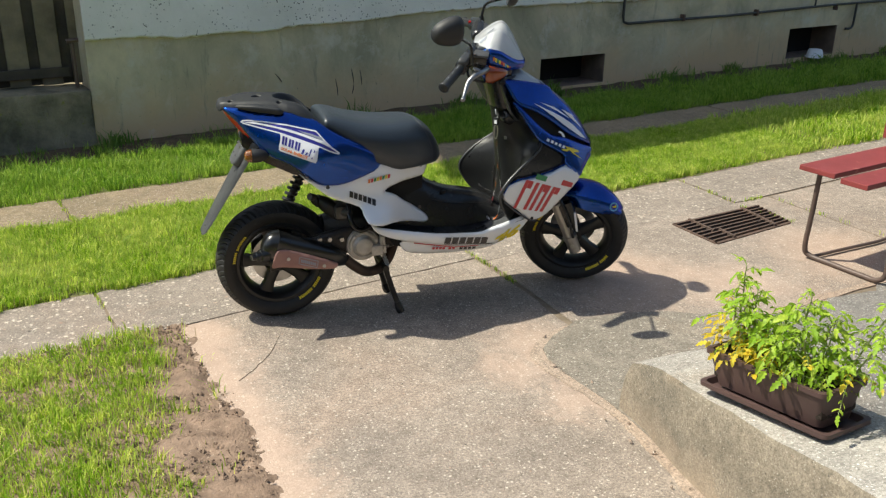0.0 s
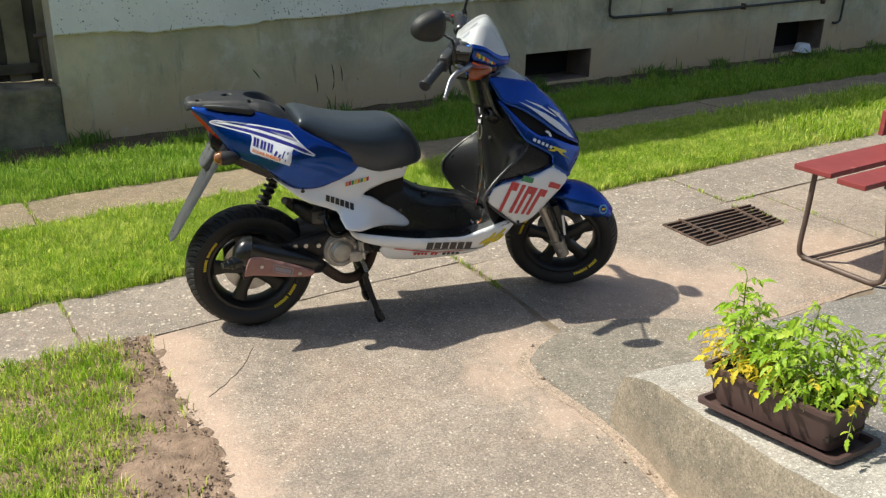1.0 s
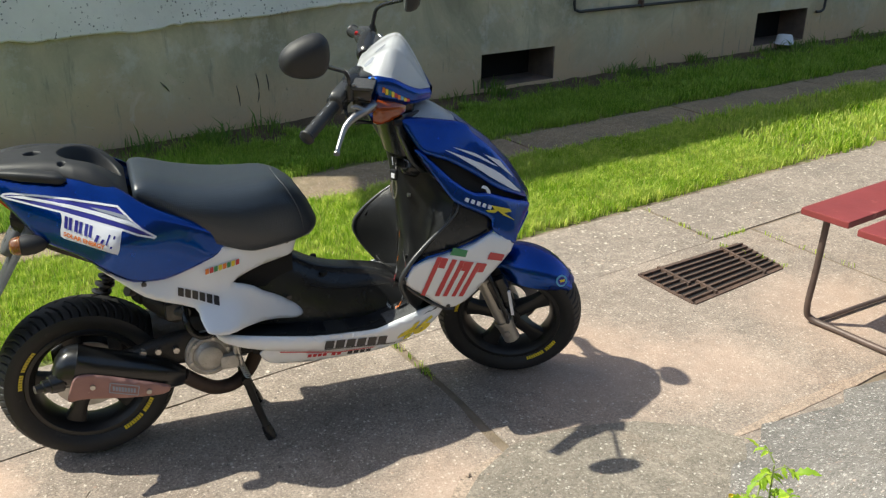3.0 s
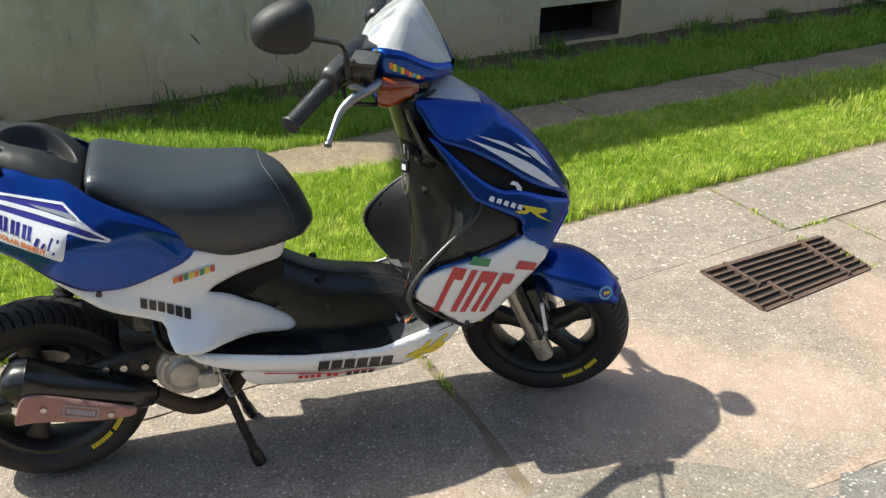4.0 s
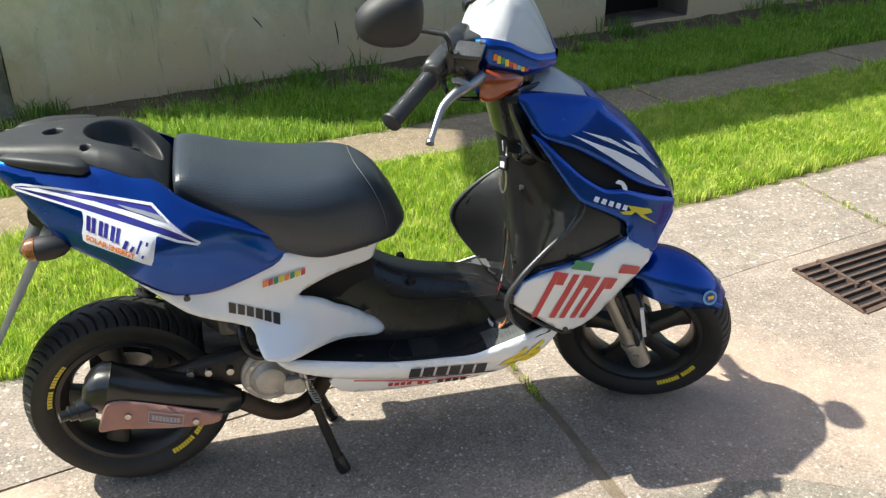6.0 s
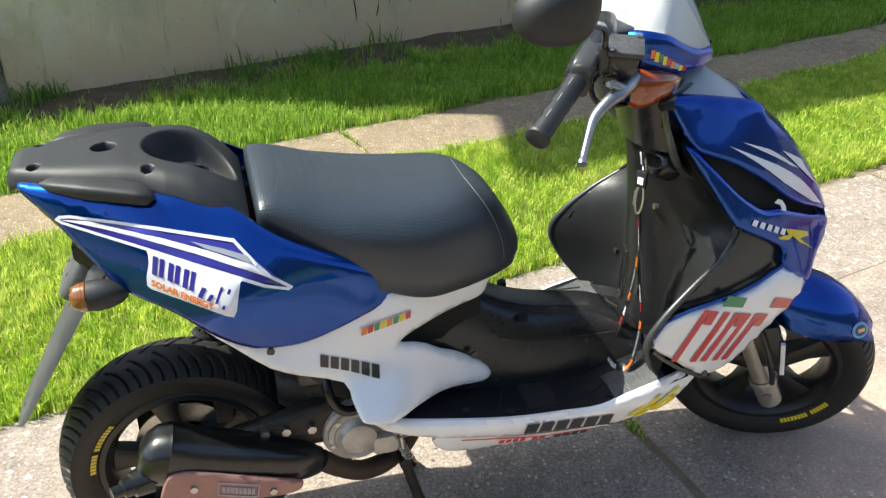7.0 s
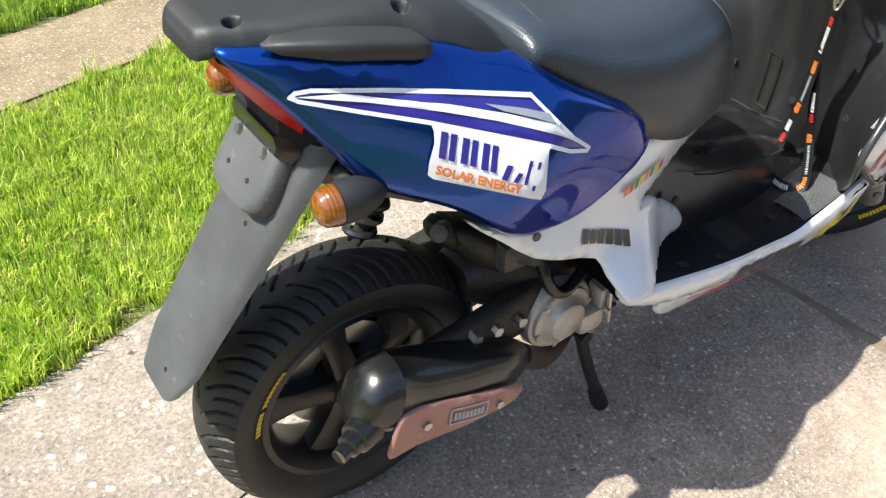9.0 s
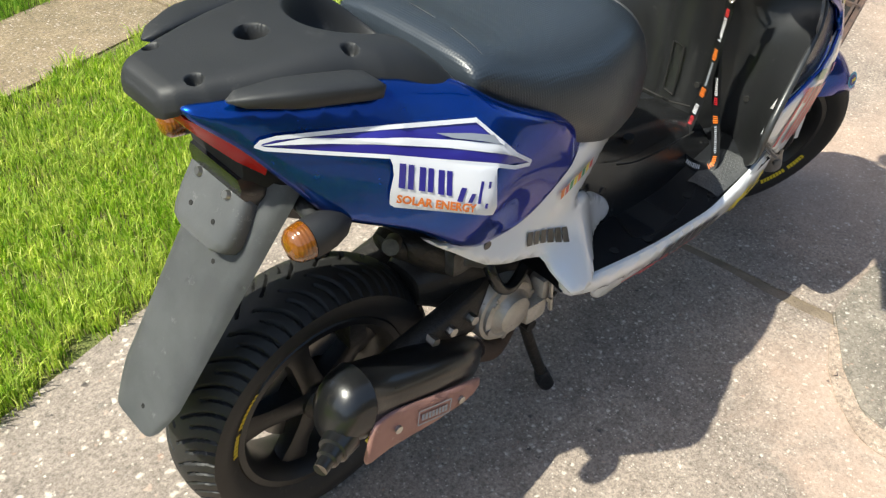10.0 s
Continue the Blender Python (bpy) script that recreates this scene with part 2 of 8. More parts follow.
M_POT = surface("brown_plastic_pot", (0.085, 0.05, 0.045), (0.065, 0.038, 0.035), 8, 0.5, relief=0.15)
M_SOIL = surface("potting_soil", (0.04, 0.028, 0.02), (0.02, 0.015, 0.01), 30, 0.95, relief=1, fine=120, depth=0.01)
M_BOWL = surface("white_plastic_bowl", (0.72, 0.73, 0.75), (0.66, 0.67, 0.7), 6, 0.4)


def leafy(name, a, b, c, rough=0.5, patch=2.4):
    m, n, l, p = material(name)
    geo = n.new("ShaderNodeNewGeometry")
    r = ramp(n, ((0.0, a), (0.5, b), (1.0, c)))
    l.new(geo.outputs["Random Per Island"], r.inputs[0])
    co = coords(n)
    col = mixc(n, l, ramp_fac(n, l, noise_tex(n, l, co, patch, 5, 0.6), 0.4, 0.65), r.outputs[0], mixc(n, l, 0.45, r.outputs[0], c))
    col = mixc(n, l, ramp_fac(n, l, noise_tex(n, l, co, patch * 9, 4, 0.6), 0.42, 0.62), mixc(n, l, 0.55, col, a), col)
    l.new(col, p.inputs["Base Color"])
    p.inputs["Roughness"].default_value = rough
    p.inputs["Specular IOR Level"].default_value = 0.35
    t = n.new("ShaderNodeBsdfTranslucent")
    l.new(col, t.inputs[0])
    add = n.new("ShaderNodeMixShader")
    add.inputs[0].default_value = 0.5
    l.new(p.outputs[0], add.inputs[1]), l.new(t.outputs[0], add.inputs[2])
    l.new(add.outputs[0], n["Material Output"].inputs[0])
    return m


M_GRASS = leafy("grass_blade", (0.13, 0.30, 0.008), (0.52, 0.68, 0.045), (0.92, 0.90, 0.28))
# Copy of the verge grass, darkened: the house's shade is in its colour.
M_GRASS_SHADED = leafy("shaded_grass_blade", (0.09, 0.22, 0.014), (0.32, 0.52, 0.045), (0.60, 0.70, 0.15))
M_STRAW = leafy("dry_grass", (0.30, 0.25, 0.13), (0.38, 0.33, 0.18), (0.22, 0.22, 0.08), 0.7)
M_WEED = leafy("wall_weed", (0.10, 0.20, 0.03), (0.16, 0.28, 0.04), (0.24, 0.32, 0.06))
M_LEAF = leafy("seedling_leaf", (0.24, 0.42, 0.03), (0.40, 0.60, 0.05), (0.62, 0.70, 0.09), patch=12)
M_YLEAF = leafy("yellowed_leaf", (0.72, 0.50, 0.03), (0.80, 0.66, 0.06), (0.66, 0.64, 0.10), patch=12)
M_STEM = leafy("green_stem", (0.30, 0.40, 0.10), (0.36, 0.44, 0.14), (0.40, 0.42, 0.20))


# ---- building helpers ----
def mesh_object(name, bm, mat, parent=None, smooth=False, label=""):
    me = bpy.data.meshes.new(name)
    bmesh.ops.recalc_face_normals(bm, faces=bm.faces)
    bm.to_mesh(me)
    bm.free()
    if smooth:
        me.shade_smooth()
        me.set_sharp_from_angle(angle=radians(smooth if smooth is not True else 38))
    me.materials.append(mat)
    ob = new(name, me)
    if parent:
        ob.parent = parent
    if label:
        tagged(ob, label)
    return ob


def part(name, bm, mat, parent, label="", smooth=True):
    return mesh_object(name, bm, mat, parent, smooth, label)


def thing(name, label, category, group="", kind="", at=(0, 0, 0)):
    ob = new(name)
    ob.empty_display_size = 0.05
    ob.location = at
    return tagged(ob, label, category, group, kind)


def box(bm, lo, hi, bevel=0.0, m=None):
    sub = bmesh.new()
    bmesh.ops.create_cube(sub, size=1)
    for v in sub.verts:
        v.co = Vector([(a + b) / 2 + c * (b - a) for a, b, c in zip(lo, hi, v.co)])
    if bevel:
        bmesh.ops.bevel(sub, geom=sub.edges[:], offset=bevel, segments=2, affect="EDGES", profile=0.6)
    if m:
        sub.transform(m)
    absorb(bm, sub)
    return bm


def absorb(bm, sub):
    at = {v: bm.verts.new(v.co) for v in sub.verts}
    for f in sub.faces:
        bm.faces.new([at[v] for v in f.verts])
    sub.free()


def prism(outline, z0, z1, bevel=0.0, step=0.0):
    """An upright block over an outline in x, y."""
    bm = bmesh.new()
    low = [bm.verts.new((x, y, z0)) for x, y in outline]
    top = [bm.verts.new((x, y, z1)) for x, y in outline]
    k = len(outline)
    bm.faces.new(low[::-1])
    f = bm.faces.new(top)
    for i in range(k):
        bm.faces.new((low[i], low[(i + 1) % k], top[(i + 1) % k], top[i]))
    if bevel:
        bmesh.ops.bevel(bm, geom=list(f.edges), offset=bevel, segments=2, affect="EDGES")
    return bm


def catmull(points, steps=8, closed=False):
    p = [Vector(q) for q in points]
    out = []
    k = len(p)
    for i in range(k if closed else k - 1):
        if closed:
            a, b, c, d = p[i - 1], p[i], p[(i + 1) % k], p[(i + 2) % k]
        else:
            a, b, c, d = p[max(i - 1, 0)], p[i], p[i + 1], p[min(i + 2, k - 1)]
        for s in range(steps):
            t = s / steps
            out.append(0.5 * ((2 * b) + (c - a) * t + (2 * a - 5 * b + 4 * c - d) * t * t + (3 * b - a - 3 * c + d) * t ** 3))
    if not closed:
        out.append(p[-1])
    return out


def tube(bm, points, radius, sides=10, caps=True):
    """A round bar along points; radius: a number or one for each point."""
    p = [Vector(q) for q in points]
    rad = radius if isinstance(radius, (list, tuple)) else [radius] * len(p)
    rings = []
    side = None
    for i, q in enumerate(p):
        d = (p[min(i + 1, len(p) - 1)] - p[max(i - 1, 0)]).normalized()
        if side is None:
            side = d.orthogonal().normalized()
        side = (side - d * side.dot(d)).normalized()
        up = d.cross(side)
        rings.append([bm.verts.new(q + rad[i] * (side * math.cos(a) + up * math.sin(a))) for a in (2 * math.pi * k / sides for k in range(sides))])
    for a, b in zip(rings, rings[1:]):
        for k in range(sides):
            bm.faces.new((a[k], a[(k + 1) % sides], b[(k + 1) % sides], b[k]))
    if caps:
        bm.faces.new(rings[0][::-1]), bm.faces.new(rings[-1])
    return bm


ANG = radians(14.5)
CA, SA = math.cos(ANG), math.sin(ANG)


def E(u, v, z=0.0):
    """From the yard's own axes (u along the house, v towards it) to the world."""
    return (u * CA - v * SA, u * SA + v * CA, z)


YARD = Matrix.Rotation(ANG, 4, "Z")

# ---- ground ----
bm = bmesh.new()
bmesh.ops.create_grid(bm, x_segments=2, y_segments=2, size=400)
for v in bm.verts:
    v.co.z = -0.06
ground = tagged(mesh_object("ground", bm, M_TURF), "wide dark turf and soil ground", "ground", kind="structure")


def plot(name, outline, mat, z, rough, cell, label, category):
    """A patch of ground with small unevenness, over an outline in x, y."""
    bm = bmesh.new()
    vs = [bm.verts.new((x, y, 0)) for x, y in outline]
    bmesh.ops.triangulate(bm, faces=[bm.faces.new(vs)])
    xs, ys = [p[0] for p in outline], [p[1] for p in outline]
    for axis, lo, hi in ((0, min(xs), max(xs)), (1, min(ys), max(ys))):
        q = lo + cell
        while q < hi:
            no = (1, 0, 0) if axis == 0 else (0, 1, 0)
            bmesh.ops.bisect_plane(bm, geom=bm.verts[:] + bm.edges[:] + bm.faces[:], plane_co=tuple(q * c for c in no), plane_no=no)
            q += cell
    for v in bm.verts:
        v.co.z = z + rough * (noise.noise(v.co * 6) + 0.5 * noise.noise(v.co * 19))
    return tagged(mesh_object(name, bm, mat, smooth=True), label, category, kind="structure")


def uvs(*pairs):
    return [E(u, v)[:2] for u, v in pairs]


plot("verge_near", uvs((-3, 0.52), (12, 0.42), (12, 1.52), (-3, 1.52)), M_TURF, -0.005, 0.008, 0.12, "grass verge soil between pavement and footpath", "ground")
plot("verge_far", uvs((-3, 1.84), (12, 1.84), (12, 3.0), (-3, 3.0)), M_TURF, -0.006, 0.010, 0.12, "grass verge soil along the house wall", "ground")
plot("wall_bed", uvs((-3, 2.62), (12, 2.62), (12, 2.96), (-3, 2.96)), M_BED, 0.004, 0.014, 0.06, "bare dark soil along the foot of the house wall", "ground")
lawn_soil = plot("lawn_soil", [(-3.2, -0.62), (-0.55, -0.02), (-0.33, 0.03), (-0.30, -0.06), (-0.28, -0.2), (-0.26, -0.43), (-0.205, -0.55), (-0.19, -0.67), (-0.17, -0.81), (-0.15, -0.97), (-0.135, -1.12), (-0.09, -1.7), (0.0, -4), (-4, -4)], M_DIRT, 0.008, 0.012, 0.024, "bare reddish soil with sparse grass", "ground")

for v in lawn_soil.data.vertices:
    e = np.interp(v.co.y, (-1.7, -1.12, -0.81, -0.55, -0.43, 0.03), (-0.09, -0.135, -0.17, -0.205, -0.26, -0.33))
    v.co.z += 0.012 * noise.noise(v.co * 31) - 0.012 * max(0.0, 1 - (e - v.co.x) / 0.045)

# ---- pavement slabs ----
pavement = tagged(mesh_object("pavement", prism(uvs((-3.2, 0.02), (12, 0.02), (12, 0.5), (-3.2, 0.56)), -0.058, -0.0035), M_JOINT), "worn concrete slab pavement with weedy joints", "pavement", kind="structure")


def ragged(outline, amount=0.006, step=0.09):
    """An outline with its straight runs broken into small uneven steps."""
    out = []
    for a, b in zip(outline, outline[1:] + outline[:1]):
        a, b = Vector(a), Vector(b)
        k = max(1, int((b - a).length / step))
        for i in range(k):
            q = a.lerp(b, i / k)
            w = noise.noise_vector(Vector((q.x * 5, q.y * 5, 0.3))) * amount
            out.append((q.x + w.x, q.y + w.y))
    return out


def slab(outline, mat, z=0.0, bevel=0.004, amount=0.010):
    return mesh_object("slab", prism(ragged(outline, amount), -0.05, z, bevel), mat, pavement, smooth=30)


G2 = 0.012
slab(uvs((-3.2, 0.10), (-0.55, 0.105), (-0.537, 0.57), (-3.2, 0.60)), M_STRIP)
slab(uvs((-0.55 + G2, 0.105), (1.02, 0.10), (1.05, 0.54), (-0.537 + G2, 0.57)), M_STRIP, 0.001)
slab(uvs((1.02 + G2, 0.05), (2.712, 0.04), (2.766, 0.505), (1.05 + G2, 0.54)), M_STRIP, -0.002)
slab(uvs((2.712 + G2, 0.04), (4.6, 0.03), (4.65, 0.49), (2.766 + G2, 0.505)), M_STRIP, 0.002)
slab(uvs((4.6 + G2, 0.03), (6.5, 0.02), (6.5, 0.48), (4.65 + G2, 0.49)), M_STRIP)
slab(uvs((6.5 + G2, 0.02), (12, 0.02), (12, 0.46), (6.5 + G2, 0.48)), M_STRIP)
slab([(-0.36, 0.013), (-0.13, 0.070), (0.960, 0.349), (1.075, -0.43), (1.1, -1.0), (1.1, -4.2), (-0.02, -4.2),
      (-0.12, -1.7), (-0.2, -1.15), (-0.24, -0.83), (-0.29, -0.5), (-0.33, -0.1)], M_SLAB, -0.001, 0.005, 0.02)
slab([(0.999, 0.304), (2.615, 0.712), (2.868, 0.768), (2.985, 0.1), (3.02, -0.28), (2.3, -0.44), (1.9, -0.7), (1.3, -0.7), (1.105, -0.44)], M_SLAB, 0.0, 0.005, 0.008)
slab([(2.885, 0.772), (9.5, 2.40), (9.5, -0.2), (3.03, -0.28), (3.005, 0.1)], M_SLAB, -0.002)
slab([(1.098, -0.378), (1.3, -0.362), (1.5, -0.397), (1.66, -0.487), (1.735, -0.575), (1.62, -0.80), (1.3, -1.3), (1.2, -4.2), (0.955, -4.2), (0.957, -1.2), (0.938, -0.95), (0.882, -0.73), (0.866, -0.63), (0.886, -0.54), (0.962, -0.465)], M_PATCH, 0.0045, 0.004, 0.012)
part("joint_bed", prism([(-0.3, 0.03), (9.5, 2.4), (9.5, -4.2), (0.05, -4.2), (-0.2, -0.8)], -0.057, -0.0038), M_JOINT, pavement)



def sandy(name, centre, half, z, label):
    """A ragged band of loose reddish sand along a line."""
    c = catmull([(x, y, 0) for x, y in centre], 8)
    left, right = [], []
    for i, q in enumerate(c):
        d = (c[min(i + 1, len(c) - 1)] - c[max(i - 1, 0)]).normalized()
        n_ = Vector((-d.y, d.x, 0))
        w = half * (0.55 + 0.9 * abs(noise.noise(q * 7))) * math.sin(math.pi * (i + 0.5) / len(c)) ** 0.4
        v = half * (0.55 + 0.9 * abs(noise.noise(q * 9 + Vector((5, 1, 0))))) * math.sin(math.pi * (i + 0.5) / len(c)) ** 0.4
        left.append((q + n_ * w)[:2]), right.append((q - n_ * v)[:2])
    part(name, prism(left + right[::-1], -0.02, z, 0.0015), M_SAND, pavement, label)


M_SAND = concrete("reddish_sand", (0.58, 0.445, 0.345), (0.47, 0.35, 0.265), (0.53, 0.45, 0.36), (0.48, 0.34, 0.25), density=0.3, size=140, red_amount=0.6)
sandy("sand_edge", [(1.06, -0.40), (0.93, -0.475), (0.858, -0.56), (0.845, -0.66), (0.875, -0.78), (0.92, -0.95), (0.935, -1.15)], 0.033, 0.0022, "reddish sand along the patch edge")
sandy("sand_edge", [(1.72, -0.56), (2.0, -0.50), (2.3, -0.44), (2.8, -0.34)], 0.03, 0.0022, "reddish sand along the ramp edge")
sandy("sand_edge", [(0.938, -1.0), (0.936, -1.25), (0.935, -1.6), (0.93, -2.2)], 0.03, 0.0024, "reddish sand along the low wall")

for line in ([(-0.006, -0.175), (-0.056, -0.293), (-0.126, -0.396), (-0.184, -0.463)],):
    c = catmull([(x, y, 0) for x, y in line], 10)
    wob = [q + noise.noise_vector(q * 40) * 0.006 for q in c]
    part("crack", prism([(q.x, q.y + 0.0009 * (1 + noise.noise(q * 60))) for q in wob] + [(q.x, q.y - 0.0009 * (1 + noise.noise(q * 50))) for q in wob[::-1]], -0.004, 0.0011), M_JOINT, pavement, "fine crack in the slab", smooth=False)

# footpath along the verge
footpath = tagged(mesh_object("footpath", prism(uvs((-3.2, 1.48), (12, 1.48), (12, 1.88), (-3.2, 1.88)), -0.058, -0.010), M_JOINT), "narrow concrete slab footpath between grass verges", "path", kind="structure")
cuts = [-3.2, -0.42, 1.18, 3.02, 4.58, 6.2, 7.9, 9.6, 12]
for a, b in zip(cuts, cuts[1:]):
    mesh_object("slab", prism(ragged(uvs((a + 0.008, 1.49), (b - 0.008, 1.49), (b - 0.008, 1.885), (a + 0.008, 1.885)), 0.012), -0.05, random.uniform(-0.004, 0.004), 0.008), M_PATH, footpath, smooth=30)

# ---- unseen dark walls added out of view to darken reflections and fill ----
bm = bmesh.new()
box(bm, (-14, -7.4, -0.3), (16, -7.0, 3.4), m=YARD)
box(bm, (-14.4, -7.4, -0.3), (-14.0, 9.0, 2.6), m=YARD)
tagged(mesh_object("unseen_reflection_block", bm, M_PLANKD), "unseen dark board wall added to darken reflections and fill", "wall", kind="structure")

# ---- drain grate ----
drain = thing("drain_grate", "rusty iron slotted drain grate set into the concrete", "drain")
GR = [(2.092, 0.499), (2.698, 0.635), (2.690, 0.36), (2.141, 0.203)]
# No hole is cut: a near-black block under the slats paints the pit's shade.
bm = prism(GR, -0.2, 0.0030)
part("pit", bm, M_DARK, drain, "near-black block painting the shade of the drain pit", smooth=False)


def grate_point(s, t, z):
    a, b = Vector(GR[0]).lerp(Vector(GR[1]), s), Vector(GR[3]).lerp(Vector(GR[2]), s)
    q = a.lerp(b, t)
    return (q.x, q.y, z)


for i in range(8):
    bm = bmesh.new()
    t = (i + 0.5) / 8
    ends = [grate_point(s, t + d, z) for d in (-0.017, 0.017) for s in (0.0, 1.0) for z in (-0.03, 0.014)]
    vs = [bm.verts.new(q) for q in ends]
    for f in ((0, 1, 3, 2), (4, 6, 7, 5), (0, 4, 5, 1), (2, 3, 7, 6), (1, 5, 7, 3), (0, 2, 6, 4)):
        bm.faces.new([vs[k] for k in f])
    part("slat", bm, M_RUST, drain, smooth=False)
for s in (0.17, 0.80):
    for t0, t1 in ((0.0, 0.62), (0.62, 1.0)):
        bm = bmesh.new()
        shift = 0.0 if t0 == 0 else 0.07
        ends = [grate_point(s + shift * (s < 0.5) + d, t, z) for d in (-0.011, 0.011) for t in (t0, t1) for z in (-0.03, 0.017)]
        vs = [bm.verts.new(q) for q in ends]
        for f in ((0, 1, 3, 2), (4, 6, 7, 5), (0, 4, 5, 1), (2, 3, 7, 6), (1, 5, 7, 3), (0, 2, 6, 4)):
            bm.faces.new([vs[k] for k in f])
        part("cross_bar", bm, M_RUST, drain, smooth=False)
bm = bmesh.new()
for a, b in ((0, 1), (1, 2), (2, 3), (3, 0)):
    p, q = Vector((*GR[a], 0.0)), Vector((*GR[b], 0.0))
    n_ = (q - p).cross(Vector((0, 0, 1))).normalized() * 0.009
    vs = [bm.verts.new(c) for c in (p - n_ + Vector((0, 0, -0.04)), q - n_ + Vector((0, 0, -0.04)), q + n_ + Vector((0, 0, -0.04)), p + n_ + Vector((0, 0, -0.04)), p - n_ + Vector((0, 0, 0.005)), q - n_ + Vector((0, 0, 0.005)), q + n_ + Vector((0, 0, 0.005)), p + n_ + Vector((0, 0, 0.005)))]
    for f in ((0, 1, 5, 4), (1, 2, 6, 5), (2, 3, 7, 6), (3, 0, 4, 7), (4, 5, 6, 7)):
        bm.faces.new([vs[k] for k in f])
part("frame", bm, M_RUST, drain, smooth=False)

# ---- house ----
WV = 2.95
L0, L1 = 0.03, 14.0
WIN = [(3.69, 4.43, 0.03, 0.285), (7.01, 7.83, 0.05, 0.36)]
EAVE = 4.0


def wall_cells(bm, u0, u1, z0, z1, holes, v0, v1):
    """A straight wall between two faces v0, v1, with openings that go through it."""
    us = sorted({u0, u1, *[h[k] for h in holes for k in (0, 1)]})
    zs = sorted({z0, z1, *[h[k] for h in holes for k in (2, 3)]})
    solid = {(i, j) for i in range(len(us) - 1) for j in range(len(zs) - 1)
             if not any(h[0] - 1e-6 < (us[i] + us[i + 1]) / 2 < h[1] and h[2] < (zs[j] + zs[j + 1]) / 2 < h[3] for h in holes)}
    cache = {}

    def vert(i, j, k):
        if (i, j, k) not in cache:
            cache[i, j, k] = bm.verts.new(E(us[i], (v0, v1)[k], zs[j]))
        return cache[i, j, k]
    for i, j in solid:
        for k in (0, 1):
            bm.faces.new([vert(*c, k) for c in ((i, j), (i + 1, j), (i + 1, j + 1), (i, j + 1))])
        for di, dj, c in ((-1, 0, ((i, j), (i, j + 1))), (1, 0, ((i + 1, j), (i + 1, j + 1))), (0, -1, ((i, j), (i + 1, j))), (0, 1, ((i, j + 1), (i + 1, j + 1)))):
            if (i + di, j + dj) not in solid:
                bm.faces.new((vert(*c[0], 0), vert(*c[1], 0), vert(*c[1], 1), vert(*c[0], 1)))


house = thing("house", "old plastered house with grey cement plinth and basement openings", "house")
bm = bmesh.new()
wall_cells(bm, L0, L1, -0.3, EAVE + 0.25, WIN, WV, WV + 0.4)
wall = part("wall", bm, M_PLASTER, house, "grey cement plastered wall", smooth=False)
# whitewashed coat above the plinth, with an uneven lower edge
bm = bmesh.new()
k = 420
row = []
for i in range(k + 1):
    u = L0 + (L1 - L0) * i / k
    e = 0.655 + 0.075 * min(1, max(0, (u - 1.2) / 1.6)) + 0.018 * noise.noise(Vector((u * 2.3, 0, 0))) + 0.016 * noise.noise(Vector((u * 9, 3, 0))) + 0.010 * noise.noise(Vector((u * 27, 5, 0)))
    row.append([bm.verts.new(E(u, WV - d, z)) for d, z in ((-0.01, e), (0.020, e + 0.004), (0.028, e + 0.014), (0.024, e + 0.05), (0.022, EAVE + 0.1), (-0.01, EAVE + 0.1))])
for a, b in zip(row, row[1:]):
    for j in range(5):
        bm.faces.new((a[j], b[j], b[j + 1], a[j + 1]))
bm.faces.new(row[0]), bm.faces.new(row[-1])
part("whitewash_coat", bm, M_LIME, house, "flaking whitewashed upper render", smooth=25)
scratches = [((1.278, 0.357), (1.327, 0.293)), ((1.75, 0.281), (1.766, 0.154)), ((1.882, 0.345), (1.899, 0.235)), ((1.954, 0.332), (1.966, 0.221)), ((1.899, 0.227), (1.884, 0.16))]
for (u0, z0), (u1, z1) in scratches:
    bm = bmesh.new()
    tube(bm, [E(u0, WV - 0.001, z0), E((u0 + u1) / 2 + 0.003, WV - 0.002, (z0 + z1) / 2), E(u1, WV - 0.001, z1)], [0.002, 0.0042, 0.002], 5)
    part("scratch", bm, M_PIPE, wall, "dark scratch in the plaster")
# gable side and back so that the house is closed
bm = bmesh.new()
box(bm, (L0, WV + 0.401, -0.3), (L0 + 0.4, WV + 8, EAVE + 0.2), m=YARD)
box(bm, (L0, WV + 8.0, -0.3), (L1, WV + 8.4, EAVE + 0.2), m=YARD)
box(bm, (L1 - 0.4, WV + 0.401, -0.3), (L1, WV + 7.99, EAVE + 0.2), m=YARD)
part("rear_wall", bm, M_PLASTER, house, smooth=False)
# roof: eave overhang to the yard, verge overhang past the gable
bm = bmesh.new()
ridge_z = EAVE + math.tan(radians(31)) * 4.6
for u0, u1 in ((-0.83, L1 + 0.5),):
    prof = [(WV - 0.29, EAVE), (WV + 4.2, ridge_z), (WV + 8.8, EAVE), (WV + 8.8, EAVE + 0.14), (WV + 4.2, ridge_z + 0.16), (WV - 0.29, EAVE + 0.14)]
    a = [bm.verts.new(E(u0, v, z)) for v, z in prof]
    b = [bm.verts.new(E(u1, v, z)) for v, z in prof]
    for i in range(6):
        bm.faces.new((a[i], a[(i + 1) % 6], b[(i + 1) % 6], b[i]))
    for r in (a, b):
        bm.faces.new((r[0], r[1], r[4], r[5])), bm.faces.new((r[1], r[2], r[3], r[4]))
part("roof", bm, M_TILE, house, "tiled pitched roof with overhanging eaves", smooth=False)
